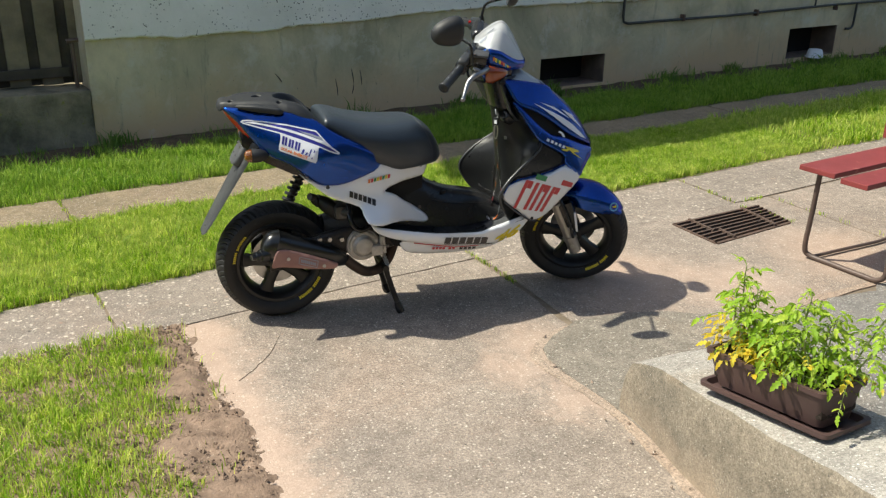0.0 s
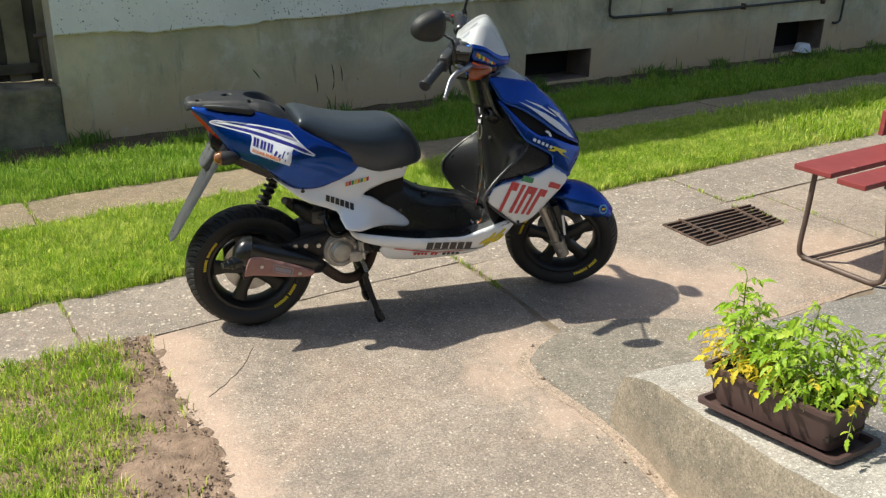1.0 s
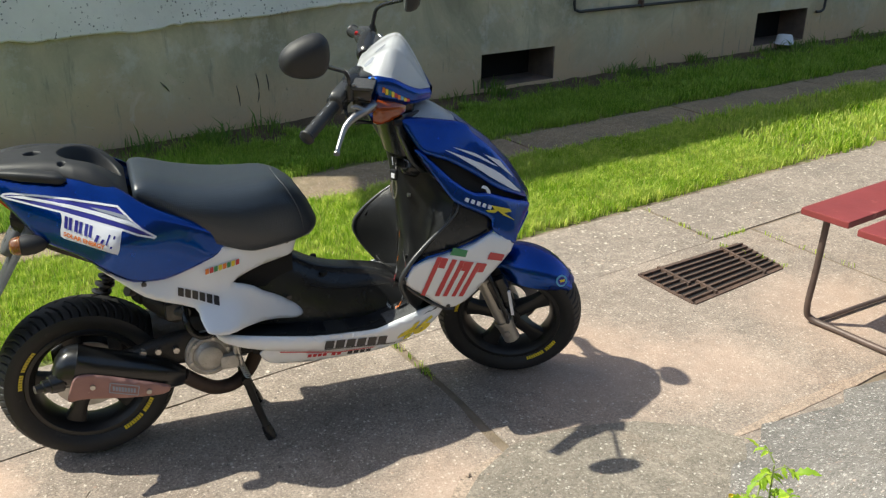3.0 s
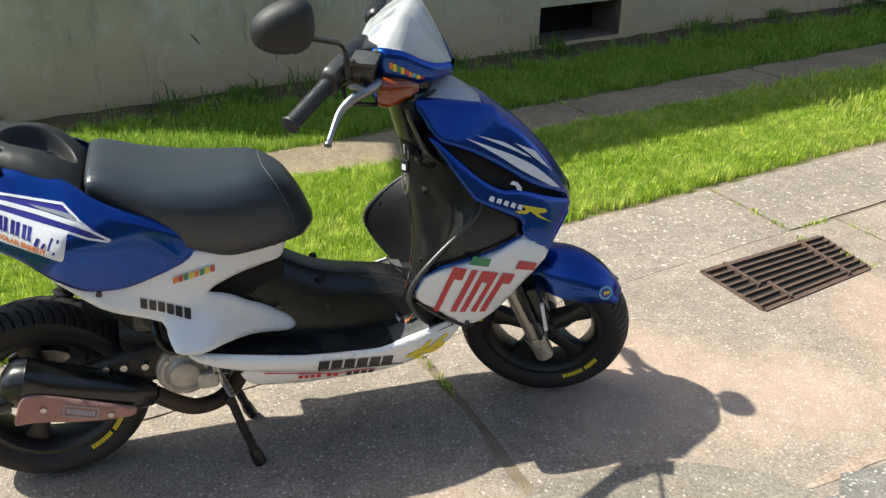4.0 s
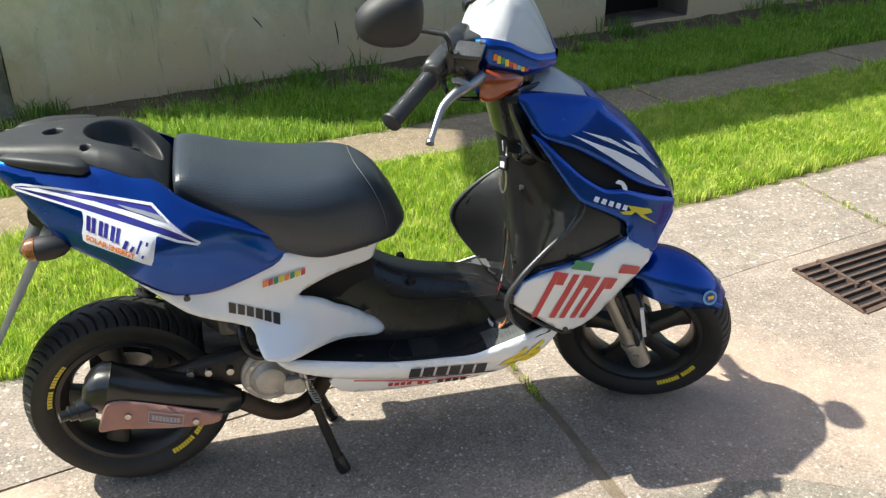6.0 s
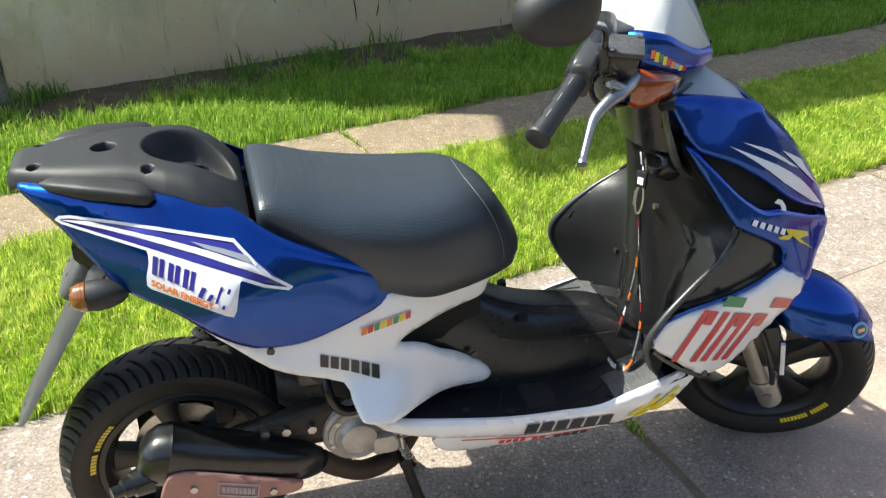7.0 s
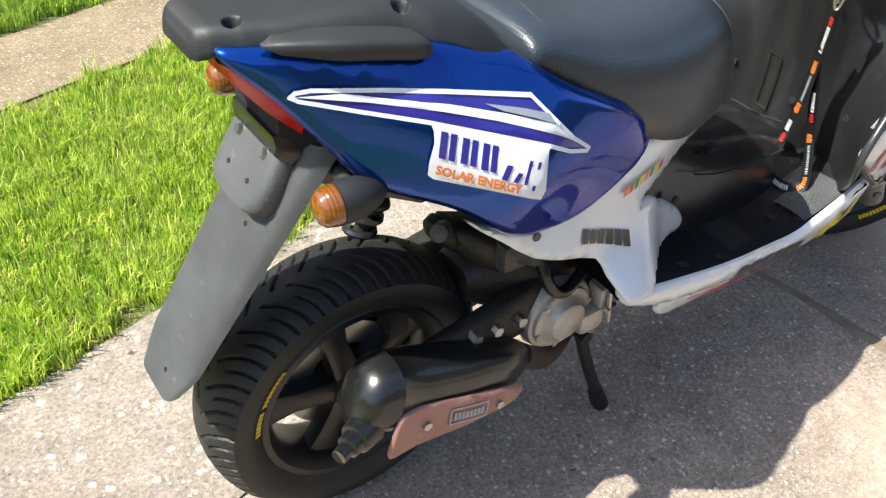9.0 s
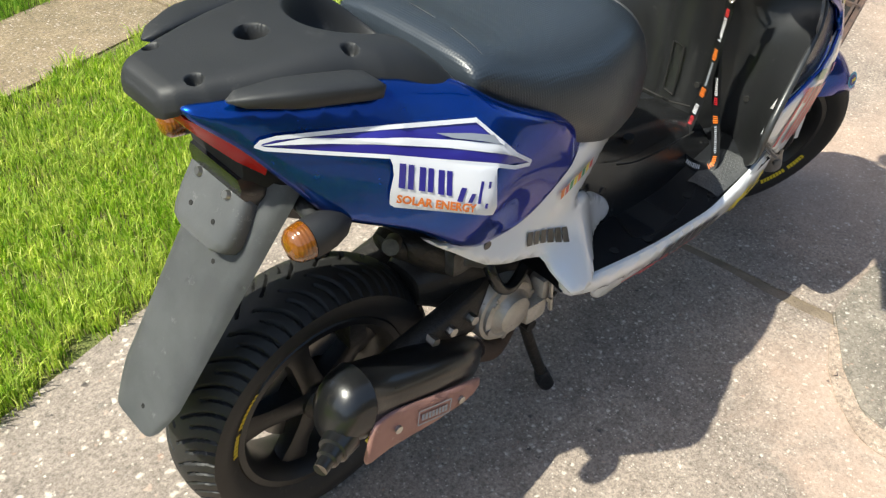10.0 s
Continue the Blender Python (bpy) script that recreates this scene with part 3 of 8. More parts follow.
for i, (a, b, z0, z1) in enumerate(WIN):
    # A near-black sheet set back in the opening paints the basement's shade.
    niche = part("basement_shade_sheet", box(bmesh.new(), (a + 0.002, WV + 0.30, z0), (b - 0.002, WV + 0.33, z1), m=YARD), M_DARK, house, "near-black sheet painting the shade in an unglazed basement opening", smooth=False)
    bm = bmesh.new()
    box(bm, (b - 0.012, WV + 0.004, z0), (b - 0.002, WV + 0.295, z1 - 0.004), m=YARD)
    box(bm, (a + 0.002, WV + 0.004, z0 - 0.02), (b - 0.014, WV + 0.295, z0 + 0.004), m=YARD)
    part("reveal", bm, M_REVEAL, niche, "crumbling brick-coloured reveal", smooth=False)

# plank gate beside the house, on a concrete sill
gate = thing("plank_gate", "weathered grey-brown vertical plank gate", "gate")
# Every second plank is set back and takes the darker colour.
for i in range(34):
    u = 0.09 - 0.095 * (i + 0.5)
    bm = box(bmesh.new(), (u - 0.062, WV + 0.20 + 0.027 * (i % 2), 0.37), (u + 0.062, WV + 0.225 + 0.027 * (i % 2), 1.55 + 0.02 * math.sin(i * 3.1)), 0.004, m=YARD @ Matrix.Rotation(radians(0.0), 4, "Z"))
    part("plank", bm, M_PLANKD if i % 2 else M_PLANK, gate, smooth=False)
part("rail", box(bmesh.new(), (-3.3, WV + 0.255, 0.46), (-0.05, WV + 0.29, 0.54), 0.004, m=YARD), M_PLANK, gate, smooth=False)
part("rail", box(bmesh.new(), (-3.3, WV + 0.255, 1.3), (-0.05, WV + 0.29, 1.38), 0.004, m=YARD), M_PLANK, gate, smooth=False)
part("batten", box(bmesh.new(), (-3.3, WV + 0.17, 0.42), (-0.045, WV + 0.198, 0.48), 0.004, m=YARD), M_PLANKD, gate, smooth=False)
bm = bmesh.new()
tube(bm, [E(-0.035, WV + 0.05, 0.37), E(-0.035, WV + 0.05, 0.66)], 0.012)
tube(bm, [E(-0.07, WV + 0.04, 0.66), E(0.0, WV + 0.04, 0.665)], 0.014)
part("hinge_post", bm, M_TUBE, gate, "thin iron hinge post")
bm = bmesh.new()
box(bm, (-3.4, WV - 0.02, -0.3), (0.028, WV + 0.35, 0.36), 0.02, m=YARD)
bmesh.ops.subdivide_edges(bm, edges=[e for e in bm.edges if e.calc_length() > 0.3], cuts=24, use_grid_fill=True)
for v in bm.verts:
    v.co += noise.noise_vector(v.co * 7) * 0.012
sill = tagged(mesh_object("gate_sill", bm, M_SILL, smooth=True), "mossy crumbling concrete sill under the plank gate", "sill", kind="structure")

# pipe on the wall
pipe = thing("wall_pipe", "thin black pipe clipped along the plaster wall", "pipe")
bm = bmesh.new()
run = [E(4.575, WV - 0.03, 1.6), E(4.578, WV - 0.03, 0.60), E(4.59, WV - 0.03, 0.555), E(4.64, WV - 0.03, 0.538), E(6.0, WV - 0.03, 0.545), E(7.6, WV - 0.03, 0.58), E(9.6, WV - 0.03, 0.60), E(13.0, WV - 0.03, 0.62)]
tube(bm, run, 0.012, 10)
part("main_run", bm, M_PIPE, pipe)
bm = bmesh.new()
tube(bm, catmull([E(8.06, WV - 0.035, 0.59), E(8.06, WV - 0.035, 0.42), E(8.05, WV - 0.035, 0.34), E(8.0, WV - 0.035, 0.315), E(7.95, WV - 0.02, 0.315)], 5), 0.013, 10)
part("branch", bm, M_PIPE, pipe)
bm = bmesh.new()
tube(bm, [E(7.33, WV - 0.03, 0.58), E(7.33, WV - 0.03, 1.4)], 0.010, 10)
part("riser", bm, M_PIPE, pipe)
for u in (5.35, 6.4, 7.7):
    part("clip", box(bmesh.new(), (u - 0.012, WV - 0.047, 0.525), (u + 0.012, WV + 0.002, 0.585), 0.003, m=YARD), M_RUST, pipe, smooth=False)

# bowl by the basement opening
bowl = thing("bowl", "small white plastic bowl upside down by the basement opening", "bowl")
bm = bmesh.new()
prof = [(0.0, 0.085), (0.062, 0.085), (0.072, 0.075), (0.088, 0.012), (0.10, 0.006), (0.10, 0.0), (0.084, 0.0)]
rings = [[bm.verts.new(Vector(E(7.42, WV - 0.06, 0.05 + z)) + Vector((r * math.cos(a), r * math.sin(a), 0))) for a in (2 * math.pi * i / 24 for i in range(24))] for r, z in prof[1:]]
bm.faces.new(rings[0])
for a, b in zip(rings, rings[1:]):
    for i in range(24):
        bm.faces.new((a[i], a[(i + 1) % 24], b[(i + 1) % 24], b[i]))
part("bowl_body", bm, M_BOWL, bowl)

# ---- low wall and ramp ----
bm = bmesh.new()
ys = [-0.985 - 0.02 * i for i in range(90)] + [-2.8 - 0.1 * i for i in range(16)]
rows = []
for i, y in enumerate(ys):
    h = float(np.interp(-y, (0.985, 1.05, 1.12, 1.26, 1.38, 1.60, 1.80, 1.97, 2.6, 4.4), (0.165, 0.195, 0.222, 0.248, 0.267, 0.301, 0.336, 0.362, 0.38, 0.38)))
    x0 = 0.955 + 0.012 * noise.noise(Vector((0, y * 4, 0)))
    chip = 0.014 * max(0.0, noise.noise(Vector((3, y * 16, 0)))) + 0.006 * abs(noise.noise(Vector((7, y * 45, 0))))
    if i == 0:
        h -= 0.03
    sec = [(x0 - 0.005, -0.05), (x0 - 0.004, h * 0.35), (x0 + 0.002, h * 0.65), (x0 + 0.006, h - 0.020 - chip), (x0 + 0.013 + chip * 0.6, h - 0.003), (x0 + 0.12, h + 0.006), (x0 + 0.22, h + 0.008), (x0 + 0.33, h + 0.006), (x0 + 0.36, h - 0.02), (x0 + 0.37, -0.05)]
    rows.append([bm.verts.new((x, y + (0.02 * (x - x0) if i == 0 else 0), z + (0.004 * noise.noise(Vector((x * 14, y * 14, 2))) if z > 0 else 0))) for x, z in sec])
for a, b in zip(rows, rows[1:]):
    for j in range(len(a) - 1):
        bm.faces.new((a[j], a[j + 1], b[j + 1], b[j]))
bm.faces.new(rows[0])
bm.faces.new(rows[-1])
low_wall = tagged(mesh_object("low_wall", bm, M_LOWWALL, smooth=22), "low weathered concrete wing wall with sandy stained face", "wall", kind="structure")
low_wall.data.materials.append(M_LOWTOP_LIT)
# Upward faces take the paler mix, painted as the lit side of the wall.
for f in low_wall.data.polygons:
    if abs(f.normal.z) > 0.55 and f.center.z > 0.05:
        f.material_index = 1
bm = bmesh.new()
nx, ny = 60, 60
grid = {}
for i in range(nx + 1):
    for j in range(ny + 1):
        x, y = 1.30 + 3.2 * i / nx, -4.2 + 3.85 * j / ny
        edge = -0.56 + 0.19 * (x - 1.74) if x > 1.74 else -0.56 - 0.9 * (1.74 - x)
        d = max(0.0, min(1.0, (edge - y) / 0.75))
        z = 0.27 * d * d * (3 - 2 * d) + (0.004 + 0.008 * noise.noise(Vector((x * 9, y * 9, 0))) * (d > 0)) - (0.06 if edge < y else 0)
        grid[i, j] = bm.verts.new((x, y, z))
for i in range(nx):
    for j in range(ny):
        bm.faces.new((grid[i, j], grid[i + 1, j], grid[i + 1, j + 1], grid[i, j + 1]))
tagged(mesh_object("ramp", bm, M_RAMP, smooth=True), "rough dark pebbly concrete ramp rising beside the low wall", "ramp", kind="structure")

# ---- bench ----
bench = thing("bench", "red painted plank bench on a bent brown steel tube frame", "bench")
for v0, v1, z in ((-0.81, -0.635, 0.43), (-0.985, -0.86, 0.43)):
    bm = bmesh.new()
    box(bm, (2.235 if v1 > -0.7 else 2.20, v0, z), (3.9, v1, z + 0.024), 0.004, m=YARD)
    part("seat_plank", bm, M_REDWOOD, bench, smooth=False)
for z, u_ in ((0.525, 2.99), (0.72, 3.10)):
    part("back_plank", box(bmesh.new(), (u_, -0.56 - (z - 0.6) * -0.25, z - 0.06), (3.9, -0.535 - (z - 0.6) * -0.25, z + 0.06), 0.004, m=YARD), M_REDWOOD, bench, smooth=False)
part("back_post", box(bmesh.new(), (3.14, -0.60, 0.456), (3.19, -0.562, 0.86), 0.004, m=YARD), M_REDWOOD, bench, smooth=False)
for du in (0.0, 1.45):
    bm = bmesh.new()
    tube(bm, catmull([E(2.30 + du, -0.70, 0.43), E(2.315 + du, -0.685, 0.22), E(2.33 + du, -0.67, 0.06), E(2.345 + du, -0.69, 0.018), E(2.35 + du, -0.78, 0.013), E(2.345 + du, -0.95, 0.013), E(2.34 + du, -1.03, 0.02), E(2.345 + du, -1.06, 0.07), E(2.36 + du, -1.03, 0.24), E(2.37 + du, -0.99, 0.43)], 6), 0.012, 10)
    part("leg_frame", bm, M_TUBE, bench, "bent brown steel tube")
bm = bmesh.new()
tube(bm, [E(2.36, -0.98, 0.42), E(3.80, -0.98, 0.42)], 0.008)
part("stretcher", bm, M_TUBE, bench)
bm = bmesh.new()
tube(bm, [E(2.345, -0.70, 0.014), E(2.8, -0.74, 0.014), E(3.80, -0.72, 0.014)], 0.008)
part("stretcher", bm, M_TUBE, bench)

# ---- planter with seedlings ----
PL = Matrix.Translation((1.082, -1.532, 0.289)) @ Matrix.Rotation(radians(-79.5), 4, "Z") @ Matrix.Rotation(radians(-7.5), 4, "Y") @ Matrix.Scale(0.94, 4)


def trough(bm, half_l, half_w, z0, z1, flare, wall_t, m):
    def ring(l, w, z):
        r = 0.018
        pts = []
        for sx, sy in ((1, 1), (-1, 1), (-1, -1), (1, -1)):
            for k in range(4):
                a = {(1, 1): 0, (-1, 1): 90, (-1, -1): 180, (1, -1): 270}[sx, sy] + 30 * k
                pts.append((sx * (l - r) + r * math.cos(radians(a)), sy * (w - r) + r * math.sin(radians(a)), z))
        return [bm.verts.new(m @ Vector(q)) for q in pts]
    rs = [ring(half_l, half_w, z0), ring(half_l + flare, half_w + flare, z1 - 0.014), ring(half_l + flare + 0.008, half_w + flare + 0.008, z1 - 0.012), ring(half_l + flare + 0.008, half_w + flare + 0.008, z1),
          ring(half_l + flare - wall_t, half_w + flare - wall_t, z1), ring(half_l - wall_t, half_w - wall_t, z0 + wall_t)]
    bm.faces.new(rs[0][::-1]), bm.faces.new(rs[-1])
    for a, b in zip(rs, rs[1:]):
        for i in range(16):
            bm.faces.new((a[i], a[(i + 1) % 16], b[(i + 1) % 16], b[i]))
    return bm


planter = thing("planter", "brown plastic trough planter on its drip tray", "planter")
part("trough", trough(bmesh.new(), 0.175, 0.062, 0.038, 0.145, 0.018, 0.005, PL), M_POT, planter)
part("drip_tray", trough(bmesh.new(), 0.203, 0.078, 0.02, 0.042, 0.006, 0.004, PL), M_POT, planter, "shallow brown drip tray")
bm = bmesh.new()
box(bm, (-0.182, -0.068, 0.06), (0.182, 0.068, 0.126), 0.01, m=PL)
part("soil", bm, M_SOIL, planter)


def leaf(bm, at, way, up, size, fold=0.25):
    """One pointed toothed leaflet, folded along its rib."""
    way, up = way.normalized(), up.normalized()
    side = way.cross(up).normalized()
    up = side.cross(way)
    rib = [at + way * size * s - up * size * 0.30 * s * s for s in (0, 0.22, 0.44, 0.68, 1.0)]
    rb = [bm.verts.new(q) for q in rib]
    for sg in (-1, 1):
        e = [bm.verts.new(rib[i] + way * size * dx + side * sg * size * w + up * size * fold * w) for i, dx, w in ((1, 0.0, 0.25), (1, 0.13, 0.15), (2, 0.06, 0.27), (2, 0.20, 0.13), (3, 0.06, 0.17))]
        for f in ((rb[0], rb[1], e[0]), (rb[1], rb[2], e[1], e[0]), (rb[2], e[2], e[1]), (rb[2], rb[3], e[3], e[2]), (rb[3], e[4], e[3]), (rb[3], rb[4], e[4])):
            bm.faces.new(f if sg > 0 else f[::-1])


rng = random.Random(11)
for i in range(15):
    s = -0.175 + 0.025 * i
    base = PL @ Vector((s, rng.uniform(-0.042, 0.042), 0.125))
    h = (0.17, 0.25, 0.14, 0.21, 0.12, 0.14, 0.13, 0.15, 0.14, 0.23, 0.16, 0.20, 0.17, 0.22, 0.19)[i]
    plant = thing("seedling", "bushy green seedling with yellowing lower leaves" if i < 6 else "bushy light green seedling in the planter", "plant", group="seedlings in the planter")
    lean = Vector((rng.uniform(-0.12, 0.12) + (0.22 if i > 11 else 0), rng.uniform(-0.12, 0.12) - (0.25 if i > 12 else 0), 1)).normalized()
    stem = [base + lean * h * k / 8 + Vector((math.sin(k * 1.3 + i) * 0.004, math.cos(k + i) * 0.004, 0)) for k in range(9)]
    bm, bs = bmesh.new(), bmesh.new()
    tube(bm, stem, [0.0030 - 0.0002 * k for k in range(9)], 6)
    bl, by = bmesh.new(), bmesh.new()
    for k in range(17):
        f = 0.12 + 0.88 * k / 16
        at = base + lean * h * f
        a = k * 2.4 + i
        reach = (0.082 if f < 0.7 else 0.050) * rng.uniform(0.65, 1.15)
        out = Vector((math.cos(a), math.sin(a), rng.uniform(0.25, 0.9) if f > 0.85 else rng.uniform(-0.1, 0.5))).normalized()
        tip = at + out * reach + Vector((0, 0, -reach * 0.40))
        bend = (at + tip) / 2 + Vector((0, 0, 0.012))
        tube(bs, [at, bend, tip], [0.0014, 0.0011, 0.0008], 4)
        yellow = (i < 7 and f < 0.6 and rng.random() < 0.7) or (f < 0.4 and rng.random() < 0.25)
        tgt = by if yellow else bl
        sz = rng.uniform(0.017, 0.031)
        side = out.cross(Vector((0, 0, 1))).normalized()
        for q, sg in ((0.38, 1), (0.42, -1), (0.66, 1), (0.70, -1), (0.86, 1), (0.88, -1), (1.0, 0)):
            p = (at.lerp(bend, q * 2) if q < 0.5 else bend.lerp(tip, q * 2 - 1))
            d = out * (0.5 if sg else 1.0) + side * sg * 0.9 + Vector((0, 0, rng.uniform(-1.1, 0.0)))
            leaf(tgt, p, d, Vector((rng.uniform(-0.7, 0.7), rng.uniform(-0.7, 0.7), 1)), sz * (1.35 if sg == 0 else rng.uniform(0.6, 1.0)), rng.uniform(-0.1, 0.5))
    part("stem", bm, M_STEM, plant)
    tagged(part("leaf_stalk", bs, M_STEM, plant), "thin green leaf stalks", kind="stuff")
    tagged(part("foliage", bl, M_LEAF, plant, "light green toothed leaves"), kind="stuff")
    if len(by.faces):
        tagged(part("yellow_foliage", by, M_YLEAF, plant, "yellowed lower leaves"), kind="stuff")
    else:
        by.free()


# ---- grass ----
def blades(name, count, area, inside, height, width, mat, label, seed, clump=0.0, lean=0.5, tuft=0.0):
    """Many single curved blades of grass over part of the ground, as one mesh."""
    r = np.random.default_rng(seed)
    u0, u1, v0, v1 = area
    u, v = r.uniform(u0, u1, count), r.uniform(v0, v1, count)
    keep = inside(u, v, r)
    u, v = u[keep], v[keep]
    k = len(u)
    la = r.uniform(0, 2 * np.pi, k)
    tall = np.ones(k)
    if tuft:
        seat_ = r.integers(0, max(1, k // 14), k)
        pull = r.random(k) < 0.75
        du, dv = r.normal(0, tuft * 0.22, k), r.normal(0, tuft * 0.22, k)
        u, v = np.where(pull, u[seat_] + du, u), np.where(pull, v[seat_] + dv, v)
        la = np.where(pull, np.arctan2(dv, du) + r.normal(0, 0.7, k), la)
        tall = np.where(pull, r.uniform(0.6, 1.45, k)[seat_], 0.8)
    x, y = u * CA - v * SA, u * SA + v * CA
    h = height * tall * r.uniform(0.45, 1.25, k) * (1 + clump * (np.sin(u * 7.1 + 2 * np.sin(v * 5.3)) * np.sin(v * 9.7 + u * 3.1)))
    a, w = r.uniform(0, 2 * np.pi, k), width * r.uniform(0.6, 1.3, k)
    le = r.uniform(0.1, lean, k) * h
    dx, dy, sx, sy = le * np.cos(la), le * np.sin(la), np.cos(a) * w / 2, np.sin(a) * w / 2
    z = np.full(k, -0.012)
    co = np.empty((k, 5, 3))
    for i, (f, zz, ww) in enumerate(((0, 0, -1), (0, 0, 1), (0.35, 0.6, 0.8), (0.35, 0.6, -0.8), (1, 0.95, 0))):
        co[:, i, 0], co[:, i, 1], co[:, i, 2] = x + f * dx + ww * sx, y + f * dy + ww * sy, z + zz * h + (0.02 if zz else 0)
    me = bpy.data.meshes.new(name)
    me.vertices.add(k * 5)
    me.vertices.foreach_set("co", co.ravel())
    base = np.arange(k)[:, None] * 5
    me.loops.add(k * 7)
    me.loops.foreach_set("vertex_index", (base + np.array([0, 1, 2, 3, 3, 2, 4])).ravel().astype(np.int32))
    me.polygons.add(k * 2)
    me.polygons.foreach_set("loop_start", (np.arange(k)[:, None] * 7 + np.array([0, 4])).ravel().astype(np.int32))
    me.update(calc_edges=True)
    me.materials.append(mat)
    return tagged(new(name, me), label, "grass", kind="stuff")


def wavy(u, s):
    return 0.02 * np.sin(u * 9 + s) + 0.015 * np.sin(u * 23 + 2 * s) + 0.012 * np.sin(u * 51 + s)


def near_strip(u, v, r):
    t = r.uniform(0, 1, len(u))
    return (v > 0.562 - 0.012 * u + wavy(u, 1)) & (v < 1.47 + wavy(u, 2)) & (t < 0.8 + 0.2 * np.sin(u * 3.1) * np.sin(v * 7 + u))


def far_strip(u, v, r):
    t = r.uniform(0, 1, len(u))
    bare = np.clip((v - 2.50 + 3 * wavy(u, 5)) / 0.18, 0, 1)
    return (v > 1.90 + wavy(u, 3)) & (v < 2.94) & (t > bare * 0.965)


blades("verge_grass", 270000, (-1.7, 4.2, 0.54, 1.5), near_strip, 0.030, 0.0031, M_GRASS, "short bright green grass on the verge beside the pavement", 1, 0.3, 1.15, 0.05)
blades("verge_grass", 42000, (4.2, 9.5, 0.5, 1.5), near_strip, 0.05, 0.0065, M_GRASS, "short bright green grass on the verge beside the pavement", 2, 0.3, 1.1, 0.08)
# Blades along the wall carry the painted-in shade of the house.
blades("wall_verge_grass", 120000, (-1.9, 4.5, 1.87, 2.95), far_strip, 0.042, 0.0040, M_GRASS_SHADED, "green grass along the foot of the house wall", 3, 0.4, 1.15, 0.07)
blades("wall_verge_grass", 44000, (4.5, 10.5, 1.87, 2.95), far_strip, 0.055, 0.0065, M_GRASS_SHADED, "green grass along the foot of the house wall", 4, 0.35, 1.1, 0.09)
blades("wall_weeds", 9000, (-2.2, 9.0, 2.55, 2.945), lambda u, v, r: (np.sin(u * 5.3 + 1.2 * np.sin(u * 2.1)) + 0.8 * np.sin(u * 13.7) > 0.9 + 0.8 * r.uniform(-1, 1, len(u))) & (v > 2.70 + 0.12 * np.sin(u * 3.3)), 0.09, 0.010, M_WEED, "scattered weeds at the foot of the house wall", 8, 0.5, 1.2)
blades("dry_grass", 16000, (-1.7, 4.5, 0.54, 1.5), near_strip, 0.022, 0.0028, M_STRAW, "dry straw between the grass", 5, 0, 1.6)


def lawn(u, v, r):
    x, y = u * CA - v * SA, u * SA + v * CA
    edge = -0.385 + 0.03 * np.sin(y * 17) + 0.02 * np.sin(y * 41)
    d = np.clip((edge - x) / 0.10, 0, 1)
    n_ = 0.55 + 0.45 * np.sin(x * 11 + 2 * np.sin(y * 8)) * np.sin(y * 13 + 1.7 * np.sin(x * 9))
    top = y < -0.03 + 0.16 * (x + 0.55)
    return (r.uniform(0, 1, len(u)) < d * (0.30 + 0.62 * n_)) & top | (r.uniform(0, 1, len(u)) < 0.012) & (x < -0.25) & top


blades("lawn_grass", 125000, (-2.0, 0.3, -1.6, 0.15), lawn, 0.038, 0.0038, M_GRASS, "sparse green lawn grass on bare soil", 6, 0.4, 1.2, 0.075)
blades("dry_grass", 14000, (-2.0, 0.3, -1.6, 0.15), lawn, 0.03, 0.0035, M_STRAW, "dry straw on bare soil", 7, 0, 1.8)


def joint_weeds(name, lines, per_metre, seed, label):
    """Small weeds and moss growing in the slab joints."""
    segs = [(Vector(a), Vector(b)) for a, b in lines]

    def inside(u, v, r):
        k = len(u)
        pick = r.integers(0, len(segs), k)
        t = r.uniform(0, 1, k)
        bare = np.sin(t * 23 + pick * 2.1) + np.sin(t * 7 + pick) > -0.2
        for i, (a, b) in enumerate(segs):
            m_ = pick == i
            u[m_] = a.x + (b.x - a.x) * t[m_] + r.normal(0, 0.006, m_.sum())
            v[m_] = a.y + (b.y - a.y) * t[m_] + r.normal(0, 0.006, m_.sum())
        return bare
    count = int(sum((b - a).length for a, b in segs) * per_metre)
    return blades(name, count, (0, 1, 0, 1), inside, 0.012, 0.004, M_GRASS, label, seed, 0, 1.6)


joint_weeds("joint_weeds", [((-0.537, 0.56), (-0.55, 0.10)), ((1.055, 0.53), (1.02, 0.05)), ((1.02, 0.05), (1.00, -0.22)), ((2.766, 0.49), (2.72, 0.03)), ((2.72, 0.03), (2.96, 0.02)), ((2.965, 0.02), (2.95, -0.70)), ((1.18, 1.88), (1.17, 1.49)), ((-0.42, 1.88), (-0.42, 1.49)), ((3.02, 1.88), (3.02, 1.49)), ((2.68, -0.03), (2.72, -0.34))], 200, 21, "tiny weeds in the slab joints")


